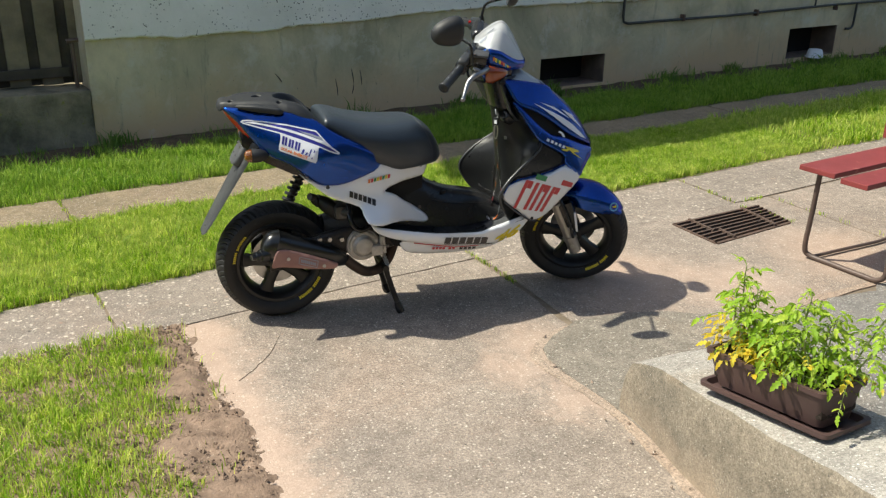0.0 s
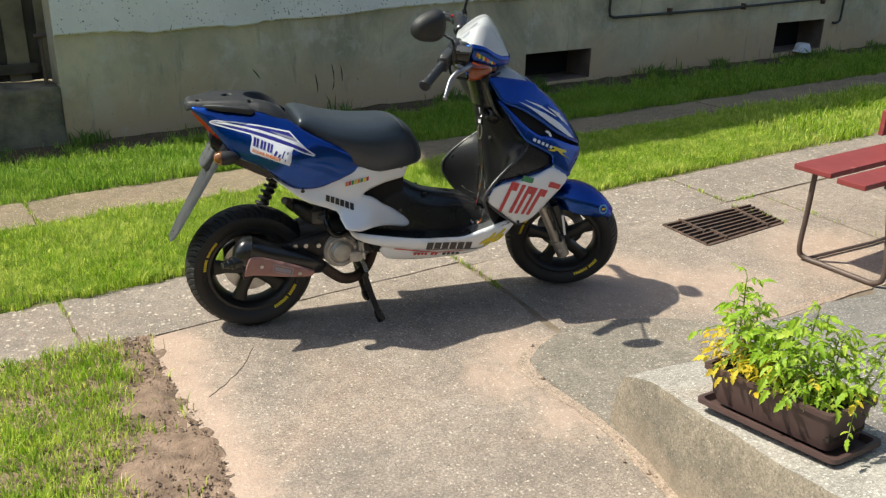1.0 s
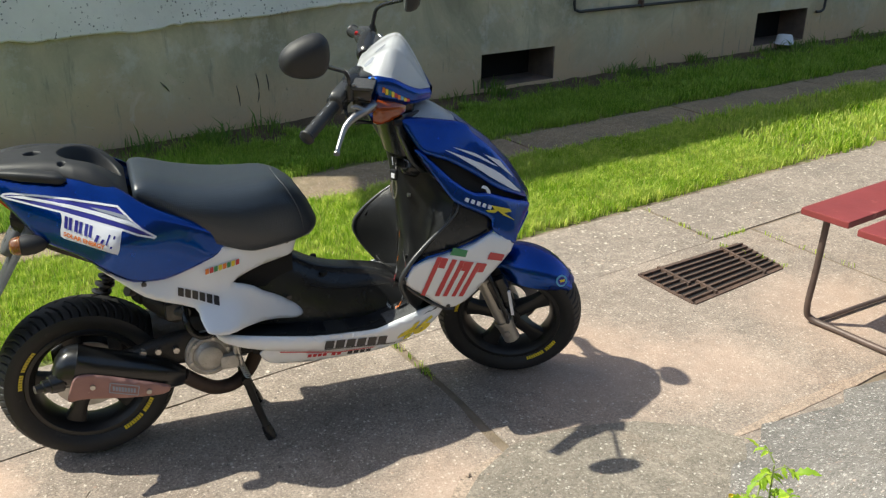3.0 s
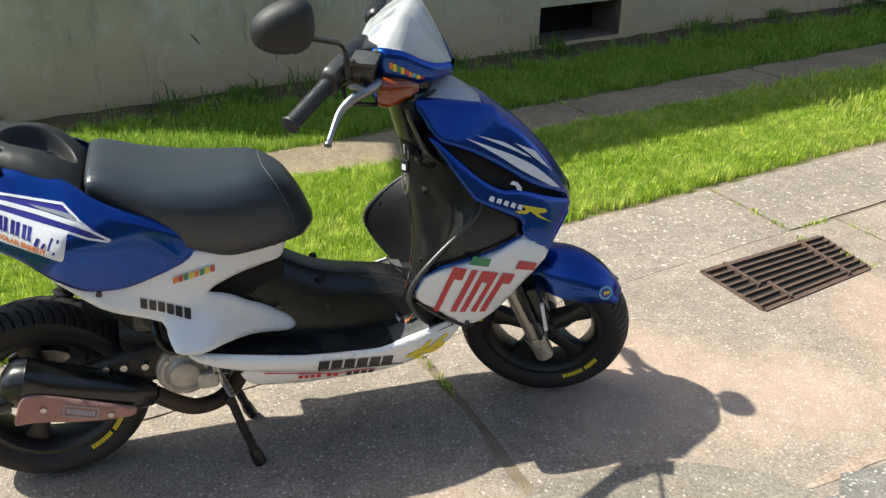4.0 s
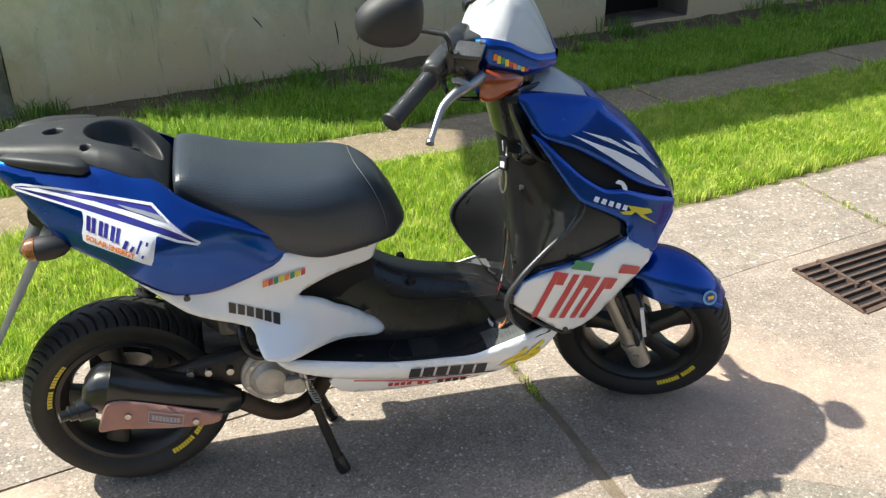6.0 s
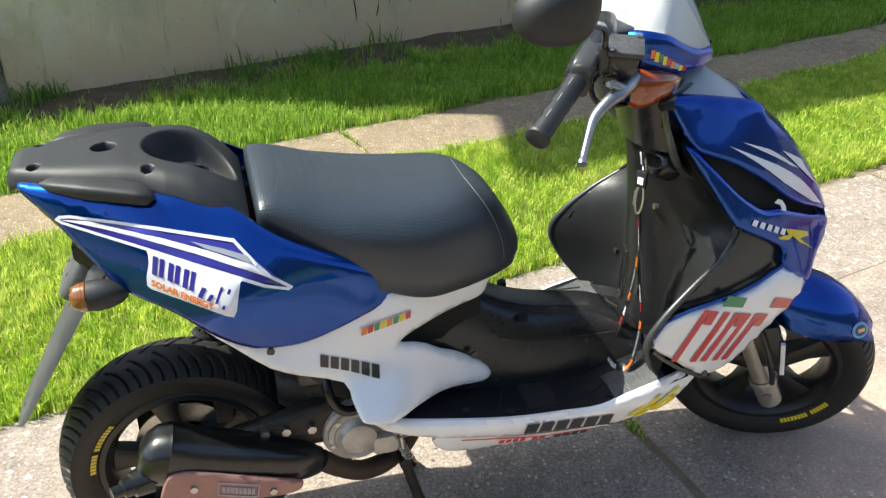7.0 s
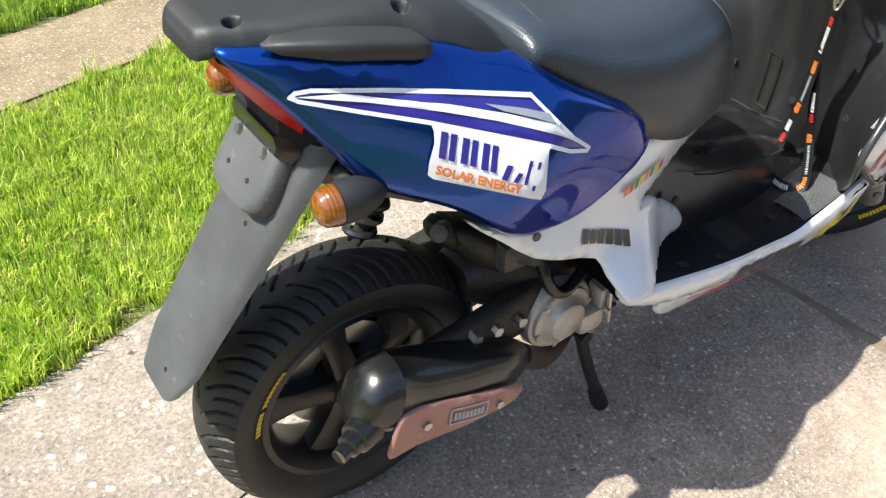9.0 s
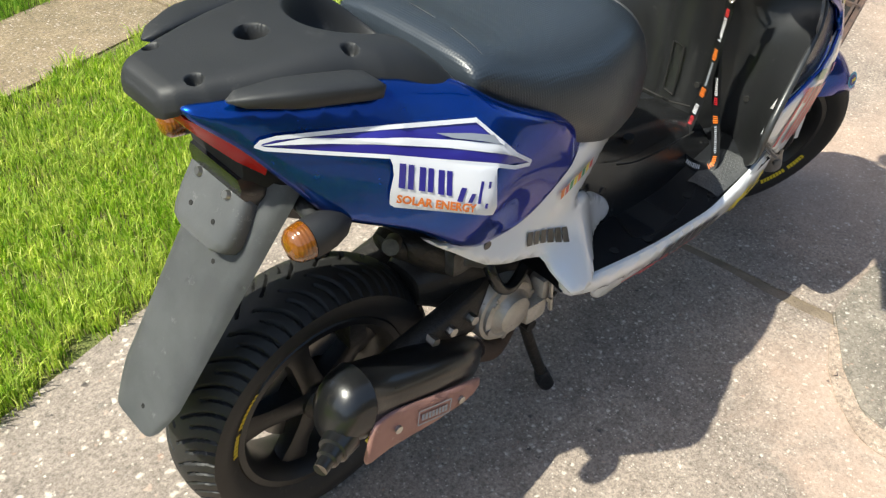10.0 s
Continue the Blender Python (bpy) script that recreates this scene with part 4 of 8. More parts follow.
def clods(name, count, area, inside, size, mat, label, seed):
    """Loose crumbs of soil, each a small uneven eight-sided lump, as one mesh."""
    r = np.random.default_rng(seed)
    x, y = r.uniform(area[0], area[1], count), r.uniform(area[2], area[3], count)
    keep = inside(x, y, r)
    x, y = x[keep], y[keep]
    k = len(x)
    d = size * r.lognormal(0, 0.55, k)
    co = np.empty((k, 6, 3))
    for i, (a, b, c) in enumerate(((1, 0, 0), (0, 1, 0), (-1, 0, 0), (0, -1, 0), (0, 0, 0.8), (0, 0, -0.6))):
        j = r.uniform(0.6, 1.3, k)
        co[:, i, 0], co[:, i, 1], co[:, i, 2] = x + d * j * (a + r.uniform(-0.25, 0.25, k)), y + d * j * (b + r.uniform(-0.25, 0.25, k)), 0.007 + d * j * c
    me = bpy.data.meshes.new(name)
    faces = np.array(((0, 1, 4), (1, 2, 4), (2, 3, 4), (3, 0, 4), (1, 0, 5), (2, 1, 5), (3, 2, 5), (0, 3, 5)))
    me.from_pydata(co.reshape(-1, 3).tolist(), [], (np.arange(k)[:, None, None] * 6 + faces).reshape(-1, 3).tolist())
    me.materials.append(mat)
    return tagged(new(name, me), label, "soil", kind="stuff")


def soil_edge(x, y, r):
    e = np.interp(y, (-1.7, -1.1, -0.8, -0.55, -0.43, 0.03), (-0.09, -0.135, -0.17, -0.205, -0.26, -0.33)) - 0.02
    return (x < e + r.exponential(0.006, len(x))) & (y < 0.16 * (x + 0.55))


clods("soil_crumbs", 9000, (-0.7, 0.05, -1.9, 0.02), soil_edge, 0.0029, M_DIRT, "crumbly reddish brown soil along the lawn edge", 31)
clods("loose_stones", 420, (0.80, 1.0, -2.2, -0.45), lambda x, y, r: np.abs(x - np.interp(y, (-2.2, -0.95, -0.65, -0.45), (0.935, 0.925, 0.86, 0.95))) < r.exponential(0.02, len(x)), 0.0030, M_SAND, "small loose stones along the patch edge", 33)

# ---- scooter ----
from mathutils.geometry import delaunay_2d_cdt


def paint(name, a, b, metal=0.0, rough=0.3, coat=1.0, flake=0.0):
    m, n, l, p = material(name)
    co = coords(n)
    col = mixc(n, l, ramp_fac(n, l, noise_tex(n, l, co, 5, 5, 0.6), 0.35, 0.65), a, b)
    if flake:
        v = n.new("ShaderNodeTexVoronoi")
        v.inputs["Scale"].default_value = 2200
        l.new(co, v.inputs["Vector"])
        sep = n.new("ShaderNodeSeparateColor")
        l.new(v.outputs["Color"], sep.inputs[0])
        col = mixc(n, l, ramp_fac(n, l, sep.outputs[0], 0.82, 0.98), col, tuple(min(1, c * 1.5 + 0.004) for c in b))
    l.new(col, p.inputs["Base Color"])
    r = n.new("ShaderNodeMapRange")
    r.inputs[3].default_value, r.inputs[4].default_value = rough * 0.8, rough * 1.25
    l.new(noise_tex(n, l, co, 30, 6, 0.7), r.inputs[0])
    l.new(r.outputs[0], p.inputs["Roughness"])
    p.inputs["Metallic"].default_value = metal
    p.inputs["Coat Weight"].default_value, p.inputs["Coat Roughness"].default_value = coat, 0.045
    l.new(bump(n, l, noise_tex(n, l, co, 340, 2, 0.5), 0.02, 0.001), p.inputs["Normal"])
    return m


M_BLUE = paint("blue_metallic_paint", (0.0016, 0.040, 0.25), (0.0020, 0.056, 0.31), 0.85, 0.25, 0.70, 1.0)
M_BLUE.node_tree.nodes["Principled BSDF"].inputs["Specular IOR Level"].default_value = 0.2
M_BLUE.node_tree.nodes["Principled BSDF"].inputs["Specular Tint"].default_value = (0.12, 0.25, 0.75, 1)
M_WHITE = paint("white_paint", (0.78, 0.79, 0.80), (0.73, 0.74, 0.75), 0, 0.35)
M_BLACKP = surface("black_textured_plastic", (0.011, 0.0115, 0.0125), (0.017, 0.0175, 0.0185), 7, 0.24, relief=0.1, fine=420, depth=0.0006, wear=(0.042, 0.042, 0.042))
M_TAILP = surface("matt_grey_black_plastic", (0.013, 0.0136, 0.0146), (0.018, 0.0188, 0.0200), 6, 0.56, relief=0.4, fine=500, depth=0.0006, wear=(0.038, 0.038, 0.038))
M_FLAP = surface("worn_grey_plastic", (0.150, 0.155, 0.160), (0.108, 0.112, 0.116), 11, 0.46, relief=0.3, fine=320, depth=0.0006, wear=(0.25, 0.25, 0.25))
M_BRACKET = surface("dark_grey_plastic", (0.085, 0.087, 0.090), (0.062, 0.064, 0.066), 9, 0.5, relief=0.3, fine=260, depth=0.0008, wear=(0.15, 0.15, 0.15))
M_LEG = surface("grey_black_moulded_plastic", (0.028, 0.029, 0.030), (0.037, 0.0385, 0.040), 7, 0.32, relief=0.12, fine=420, depth=0.0006, wear=(0.06, 0.06, 0.06))
M_GOLD = surface("dull_gold_casting", (0.20, 0.13, 0.045), (0.13, 0.085, 0.03), 20, 0.45, 0.6, relief=0.3)
M_FLOORP = surface("floor_mat_plastic", (0.011, 0.013, 0.017), (0.016, 0.018, 0.022), 8, 0.55, relief=0.3, fine=380, depth=0.0008)
M_PAD = surface("dusty_grey_pad", (0.065, 0.067, 0.069), (0.048, 0.050, 0.052), 30, 0.5, relief=0.8, fine=190, depth=0.002, wear=(0.16, 0.16, 0.155))
M_TYRE = surface("tyre_rubber", (0.010, 0.010, 0.010), (0.016, 0.0155, 0.015), 9, 0.6, relief=0.3, fine=180, depth=0.001, wear=(0.045, 0.043, 0.040))
M_RIM = surface("black_alloy_rim", (0.008, 0.008, 0.0083), (0.012, 0.0118, 0.0115), 12, 0.42, 0.0, relief=0.15, wear=(0.028, 0.026, 0.024))
M_ENGINE = surface("cast_aluminium", (0.50, 0.47, 0.42), (0.34, 0.315, 0.275), 22, 0.45, 0.35, relief=0.5, fine=130, depth=0.002, wear=(0.15, 0.125, 0.10))
M_DENG = surface("greasy_black_casting", (0.018, 0.0165, 0.015), (0.034, 0.030, 0.026), 18, 0.5, 0.3, relief=0.6, fine=120, depth=0.003, wear=(0.065, 0.062, 0.058))
M_CAST = surface("grimy_alloy_casting", (0.15, 0.14, 0.125), (0.06, 0.055, 0.048), 20, 0.5, 0.3, relief=0.6, fine=120, depth=0.003, wear=(0.07, 0.06, 0.05))
M_STEEL = surface("bare_steel", (0.50, 0.49, 0.47), (0.36, 0.35, 0.33), 25, 0.32, 0.95, relief=0.2)
M_LEVER = surface("satin_alloy", (0.34, 0.34, 0.35), (0.25, 0.25, 0.26), 20, 0.34, 0.9, relief=0.1)
M_FORK = surface("grey_fork_alloy", (0.42, 0.40, 0.36), (0.32, 0.30, 0.275), 14, 0.4, 0.7, relief=0.2)
M_MUFFLER = surface("black_muffler_enamel", (0.007, 0.0074, 0.0085), (0.011, 0.0115, 0.0125), 12, 0.3, 0.2, relief=0.2, fine=160, coat=0.4, wear=(0.028, 0.024, 0.02))
M_EXPIPE = surface("scorched_pipe", (0.055, 0.042, 0.036), (0.09, 0.06, 0.045), 16, 0.6, 0.5, relief=0.4, wear=(0.13, 0.07, 0.045))
M_SHIELD = surface("faded_pink_heat_shield", (0.36, 0.20, 0.17), (0.29, 0.155, 0.135), 14, 0.45, 0.35, relief=0.2, wear=(0.44, 0.28, 0.24))
M_RED = paint("red_lamp_plastic", (0.48, 0.005, 0.005), (0.40, 0.004, 0.004), 0, 0.25, 0.12)
M_LID = surface("speckled_lid", (0.030, 0.031, 0.033), (0.050, 0.050, 0.052), 60, 0.55, relief=0.6, fine=300, depth=0.001, wear=(0.30, 0.30, 0.30))
M_GRIP = surface("grip_rubber", (0.011, 0.012, 0.014), (0.016, 0.017, 0.019), 14, 0.50, relief=0.4, fine=300, depth=0.0006)
M_DRED = paint("decal_red", (0.50, 0.022, 0.03), (0.46, 0.02, 0.028), 0, 0.4, 0.5)
M_DWHITE = paint("decal_white", (0.78, 0.78, 0.80), (0.74, 0.74, 0.77), 0, 0.35, 0.6)
M_DGREEN = paint("decal_green", (0.02, 0.22, 0.07), (0.02, 0.20, 0.065), 0, 0.4, 0.5)
M_DBLACK = paint("decal_black", (0.015, 0.015, 0.018), (0.012, 0.012, 0.015), 0, 0.4, 0.4)
M_DVIOLET = paint("decal_violet_blue", (0.025, 0.020, 0.26), (0.022, 0.018, 0.22), 0, 0.35, 0.8)
M_DGREY = paint("decal_grey", (0.30, 0.32, 0.36), (0.27, 0.29, 0.33), 0, 0.4, 0.5)
M_DYELLOW = paint("decal_yellow", (0.72, 0.56, 0.015), (0.66, 0.52, 0.02), 0, 0.4, 0.4)
M_DORANGE = paint("decal_orange", (0.72, 0.19, 0.025), (0.68, 0.17, 0.02), 0, 0.4, 0.4)
M_DCYAN = paint("decal_light_blue", (0.15, 0.42, 0.60), (0.12, 0.36, 0.55), 0, 0.4, 0.4)


def amber_lens():
    m, n, l, p = material("amber_lens")
    p.inputs["Base Color"].default_value = (0.26, 0.085, 0.006, 1)
    p.inputs["Roughness"].default_value = 0.12
    p.inputs["Transmission Weight"].default_value = 0.35
    p.inputs["Coat Weight"].default_value = 1
    w = n.new("ShaderNodeTexWave")
    w.inputs["Scale"].default_value, w.inputs["Distortion"].default_value = 70, 0.5
    l.new(coords(n), w.inputs["Vector"])
    l.new(bump(n, l, w.outputs["Fac"], 0.4, 0.001), p.inputs["Normal"])
    return m


M_AMBER = amber_lens()
M_AMBER_F = paint("orange_indicator_lens", (0.26, 0.045, 0.004), (0.19, 0.028, 0.003), 0, 0.15, 0.8)


def seat_vinyl():
    m, n, l, p = material("seat_vinyl")
    co = coords(n)
    l.new(mixc(n, l, noise_tex(n, l, co, 9, 5, 0.6), (0.021, 0.028, 0.037), (0.029, 0.037, 0.048)), p.inputs["Base Color"])
    v = n.new("ShaderNodeTexVoronoi")
    v.inputs["Scale"].default_value, v.inputs["Randomness"].default_value = 230, 0.0
    l.new(co, v.inputs["Vector"])
    h = ramp_fac(n, l, v.outputs["Distance"], 0.15, 0.55)
    r = n.new("ShaderNodeMapRange")
    r.inputs[3].default_value, r.inputs[4].default_value = 0.30, 0.40
    p.inputs["Specular IOR Level"].default_value = 0.5
    p.inputs["Coat Weight"].default_value, p.inputs["Coat Roughness"].default_value = 0.15, 0.34
    l.new(noise_tex(n, l, co, 14, 6, 0.7), r.inputs[0])
    l.new(r.outputs[0], p.inputs["Roughness"])
    l.new(bump(n, l, h, 0.35, 0.0007, bump(n, l, noise_tex(n, l, co, 18, 4, 0.6), 0.2, 0.002)), p.inputs["Normal"])
    return m


M_SEAT = seat_vinyl()
M_SCUFF = surface("scuffed_vinyl", (0.085, 0.088, 0.092), (0.05, 0.052, 0.055), 90, 0.6)


def spline_surface(points):
    """A smooth half-width over x, z through a few control widths (thin-plate spline)."""
    p = np.array(points, float)
    k = len(p)

    def kern(d):
        return np.where(d > 1e-9, d * d * np.log(d + 1e-12), 0)
    a = np.zeros((k + 3, k + 3))
    a[:k, :k] = kern(np.linalg.norm(p[:, None, :2] - p[None, :, :2], axis=2)) + np.eye(k) * 2e-3
    a[:k, k], a[:k, k + 1:] = 1, p[:, :2]
    a[k:, :k] = a[:k, k:].T
    w = np.linalg.solve(a, np.r_[p[:, 2], 0, 0, 0])

    def width(x, z):
        return float(kern(np.hypot(p[:, 0] - x, p[:, 1] - z)) @ w[:k] + w[k] + w[k + 1] * x + w[k + 2] * z)
    return width


rear_w = spline_surface([(-.14, .83, .07), (-.1, .76, .095), (.037, .763, .164), (.136, .677, .226), (.14, .80, .135), (.23, .68, .195), (.19, .56, .18), (.36, .47, .19), (.35, .6, .18), (.56, .56, .12), (.6, .37, .17), (.0, .62, .14), (.3, .72, .17), (.40, .615, .150), (.345, .59, .166)])
front_w = spline_surface([(.82, .48, .22), (.95, .36, .2), (1.0, .5, .215), (1.0, .7, .185), (1.19, .53, .16), (1.27, .61, .08), (1.15, .72, .115), (.92, .85, .135), (.97, .82, .15), (1.1, .38, .17), (.9, .6, .23)])


def belly_w(x, z):
    return 0.203 - 0.30 * max(0.0, 0.335 - z) - 0.10 * max(0.0, x - 0.86)


def lerp_table(table, x):
    if x <= table[0][0]:
        return table[0][1]
    for (a, p), (b, q) in zip(table, table[1:]):
        if x <= b:
            t = (x - a) / (b - a)
            return p + (q - p) * t
    return table[-1][1]


def smooth_table(table, x):
    """Like lerp_table, with a rounded course (Catmull-Rom)."""
    xs = [t[0] for t in table]
    if x <= xs[0]:
        return table[0][1]
    if x >= xs[-1]:
        return table[-1][1]
    i = max(k for k in range(len(xs)) if xs[k] <= x)
    p = [table[min(max(j, 0), len(xs) - 1)][1] for j in (i - 1, i, i + 1, i + 2)]
    t = (x - xs[i]) / (xs[i + 1] - xs[i])
    return 0.5 * (2 * p[1] + (p[2] - p[0]) * t + (2 * p[0] - 5 * p[1] + 4 * p[2] - p[3]) * t * t + (3 * p[1] - p[0] - 3 * p[2] + p[3]) * t ** 3)


def round_outline(outline, steps=5):
    return [(q.x, q.y) for q in (Vector(c) for c in catmull([(x, z, 0) for x, z in outline], steps, True))]


def panel(name, outline, width, mat, parent, label="", side=-1, thick=0.006, roll=0.010, lift=0.0, cell=0.012, hole=None, steps=5, xf=None):
    """A curved body panel: the outline in x, z laid on the surface y = side * width(x, z), its edges rolled inwards."""
    rim = round_outline(outline, steps) if steps else list(outline)
    edge = [(rim, True)]
    if hole:
        h = round_outline(hole, steps)
        edge.append((h, False))
    pts2 = [Vector(q) for pts, _ in edge for q in pts]
    cons, at = [], 0
    for pts, _ in edge:
        cons += [(at + i, at + (i + 1) % len(pts)) for i in range(len(pts))]
        at += len(pts)
    fa, fb = np.array([pts2[i] for i, _ in cons]), np.array([pts2[j] for _, j in cons])
    fd = fb - fa
    l2 = (fd ** 2).sum(1) + 1e-12
    lo_, hi_ = fa.min(0), fa.max(0)

    def nearest(p):
        t = np.clip(((p - fa) * fd).sum(1) / l2, 0, 1)
        return (((fa + fd * t[:, None]) - p) ** 2).sum(1).min() ** 0.5

    def within(x, z):
        cross = ((fa[:, 1] > z) != (fb[:, 1] > z)) & (x < fa[:, 0] + (z - fa[:, 1]) * fd[:, 0] / np.where(fd[:, 1] == 0, 1e-12, fd[:, 1]))
        return cross.sum() % 2 == 1
    keep_off = cell * 0.35
    if roll:
        # rows of points along the edge, so that it rolls over evenly
        keep_off = roll + cell * 0.3
        pts = [Vector(q) for q in edge[0][0]]
        for off in (roll * 0.34, roll * 0.67, roll * 1.0):
            last = None
            for i, q in enumerate(pts):
                d = (pts[(i + 1) % len(pts)] - pts[i - 1])
                if d.length < 1e-9:
                    continue
                d = d.normalized()
                for sg in (-1, 1):
                    c = q + Vector((-d.y, d.x)) * off * sg
                    if within(c.x, c.y) and nearest(np.array((c.x, c.y))) > off * 0.93 and (last is None or (c - last).length > 0.0025):
                        pts2.append(c)
                        last = c
    row = 0
    z = lo_[1] + cell * 0.5
    while z < hi_[1]:
        x = lo_[0] + cell * (0.25 + 0.5 * (row % 2))
        while x < hi_[0]:
            if within(x, z) and nearest(np.array((x, z))) > keep_off:
                pts2.append(Vector((x, z)))
            x += cell
        z += cell * 0.866
        row += 1
    out = delaunay_2d_cdt(pts2, cons, [], 3 if hole else 1, 1e-6)
    bm = bmesh.new()
    vs = [bm.verts.new((q.x, 0, q.y)) for q in out[0]]
    for f in out[2]:
        bm.faces.new([vs[i] for i in f])
    segs = []
    for pts, _ in edge:
        a = np.array(pts)
        segs.append((a, np.roll(a, -1, axis=0)))
    a, b = np.concatenate([s[0] for s in segs]), np.concatenate([s[1] for s in segs])
    ab = b - a
    len2 = (ab ** 2).sum(1) + 1e-12
    for v in bm.verts:
        p = np.array((v.co.x, v.co.z))
        t = np.clip(((p - a) * ab).sum(1) / len2, 0, 1)
        d = math.sqrt((((a + ab * t[:, None]) - p) ** 2).sum(1).min())
        y = width(v.co.x, v.co.z) + lift
        if roll and d < roll:
            y -= (roll * 0.75) * (1 - d / roll) ** 2
        v.co.y = side * y
    if thick:
        top = bm.faces[:]
        got = bmesh.ops.extrude_face_region(bm, geom=top)
        for v in [g for g in got["geom"] if isinstance(g, bmesh.types.BMVert)]:
            v.co.y -= side * thick
    if xf:
        bm.transform(xf)
    return part(name, bm, mat, parent, label, smooth=50)


def both(name, outline, width, mat, parent, label="", **kw):
    return [panel(name, outline, width, mat, parent, label, side=s, **kw) for s in (-1, 1)]


def decal(name, outline, width, mat, parent, label="", lift=0.0022, cell=0.010, side=-1, steps=0):
    return panel(name, outline, width, mat, parent, label, side=side, thick=0, roll=0, lift=lift, cell=cell, steps=steps)


def loft(bm, rings, closed=True, caps=True):
    vs = [[bm.verts.new(q) for q in r] for r in rings]
    k = len(vs[0])
    for a, b in zip(vs, vs[1:]):
        for i in range(k if closed else k - 1):
            bm.faces.new((a[i], a[(i + 1) % k], b[(i + 1) % k], b[i]))
    if caps and closed:
        bm.faces.new(vs[0][::-1]), bm.faces.new(vs[-1])
    return bm


def oval(c, ry, rz, k=20, p=1.0, axis="x", rx=None):
    """A ring across the x axis (or y), p < 1 squarer."""
    out = []
    for i in range(k):
        a = 2 * math.pi * i / k
        s, t = math.sin(a), math.cos(a)
        e, f = ry * math.copysign(abs(t) ** p, t), rz * math.copysign(abs(s) ** p, s)
        out.append(Vector((c[0], c[1] + e, c[2] + f)) if axis == "x" else Vector((c[0] + e, c[1], c[2] + f)))
    return out


def lathe(bm, profile, centre, seg=48, start=0.0, stop=2 * math.pi, shape=None, caps=False):
    """A profile of (offset along y, radius) turned about the y axis through centre."""
    full = abs(stop - start - 2 * math.pi) < 1e-6
    k = seg if full else seg + 1
    rings = []
    for i in range(k):
        a = start + (stop - start) * i / seg
        rings.append([bm.verts.new((centre[0] + (r + (shape(o, r, a) if shape else 0)) * math.cos(a), centre[1] + o, centre[2] + (r + (shape(o, r, a) if shape else 0)) * math.sin(a))) for o, r in profile])
    for i in range(k if full else k - 1):
        a, b = rings[i], rings[(i + 1) % k]
        for j in range(len(profile) - 1):
            bm.faces.new((a[j], a[j + 1], b[j + 1], b[j]))
    if caps and not full:
        bm.faces.new(rings[0]), bm.faces.new(rings[-1][::-1])
    return bm


def text_mesh(words, size, shear=0.0, bold=0.0):
    c = bpy.data.curves.new("words", "FONT")
    c.body, c.size, c.shear, c.offset = words, size, shear, bold
    c.resolution_u = 2
    ob = new("words", c)
    me = bpy.data.meshes.new_from_object(ob.evaluated_get(bpy.context.evaluated_depsgraph_get()))
    bm = bmesh.new()
    bm.from_mesh(me)
    bpy.data.objects.remove(ob)
    bpy.data.meshes.remove(me)
    return bm


def lettering(name, words, size, at, along, up, width, mat, parent, label="", lift=0.0025, shear=0.0, bold=0.0, stretch=1.0):
    """Words laid on a curved side: at, along, up in x, z."""
    bm = text_mesh(words, size, shear, bold)
    for v in bm.verts:
        x, z = at[0] + along[0] * v.co.x * stretch + up[0] * v.co.y, at[1] + along[1] * v.co.x * stretch + up[1] * v.co.y
        v.co = (x, -(width(x, z) + lift), z)
    return part(name, bm, mat, parent, label, smooth=False)


scooter = thing("scooter", "blue and white sports scooter with sponsor stickers, parked on its stand", "scooter")

# steering parts are built straight ahead and turned about the steering axis
RAKE = radians(26)
STEER_AT, STEER_AXIS = Vector((1.215, 0.0, 0.236)), Vector((-math.sin(RAKE), 0, math.cos(RAKE)))
STEER = Matrix.Translation(STEER_AT) @ Matrix.Rotation(radians(-28), 4, STEER_AXIS) @ Matrix.Translation(-STEER_AT)


def turned(name, bm, mat, parent, label="", smooth=True):
    bm.transform(STEER)
    return part(name, bm, mat, parent, label, smooth)


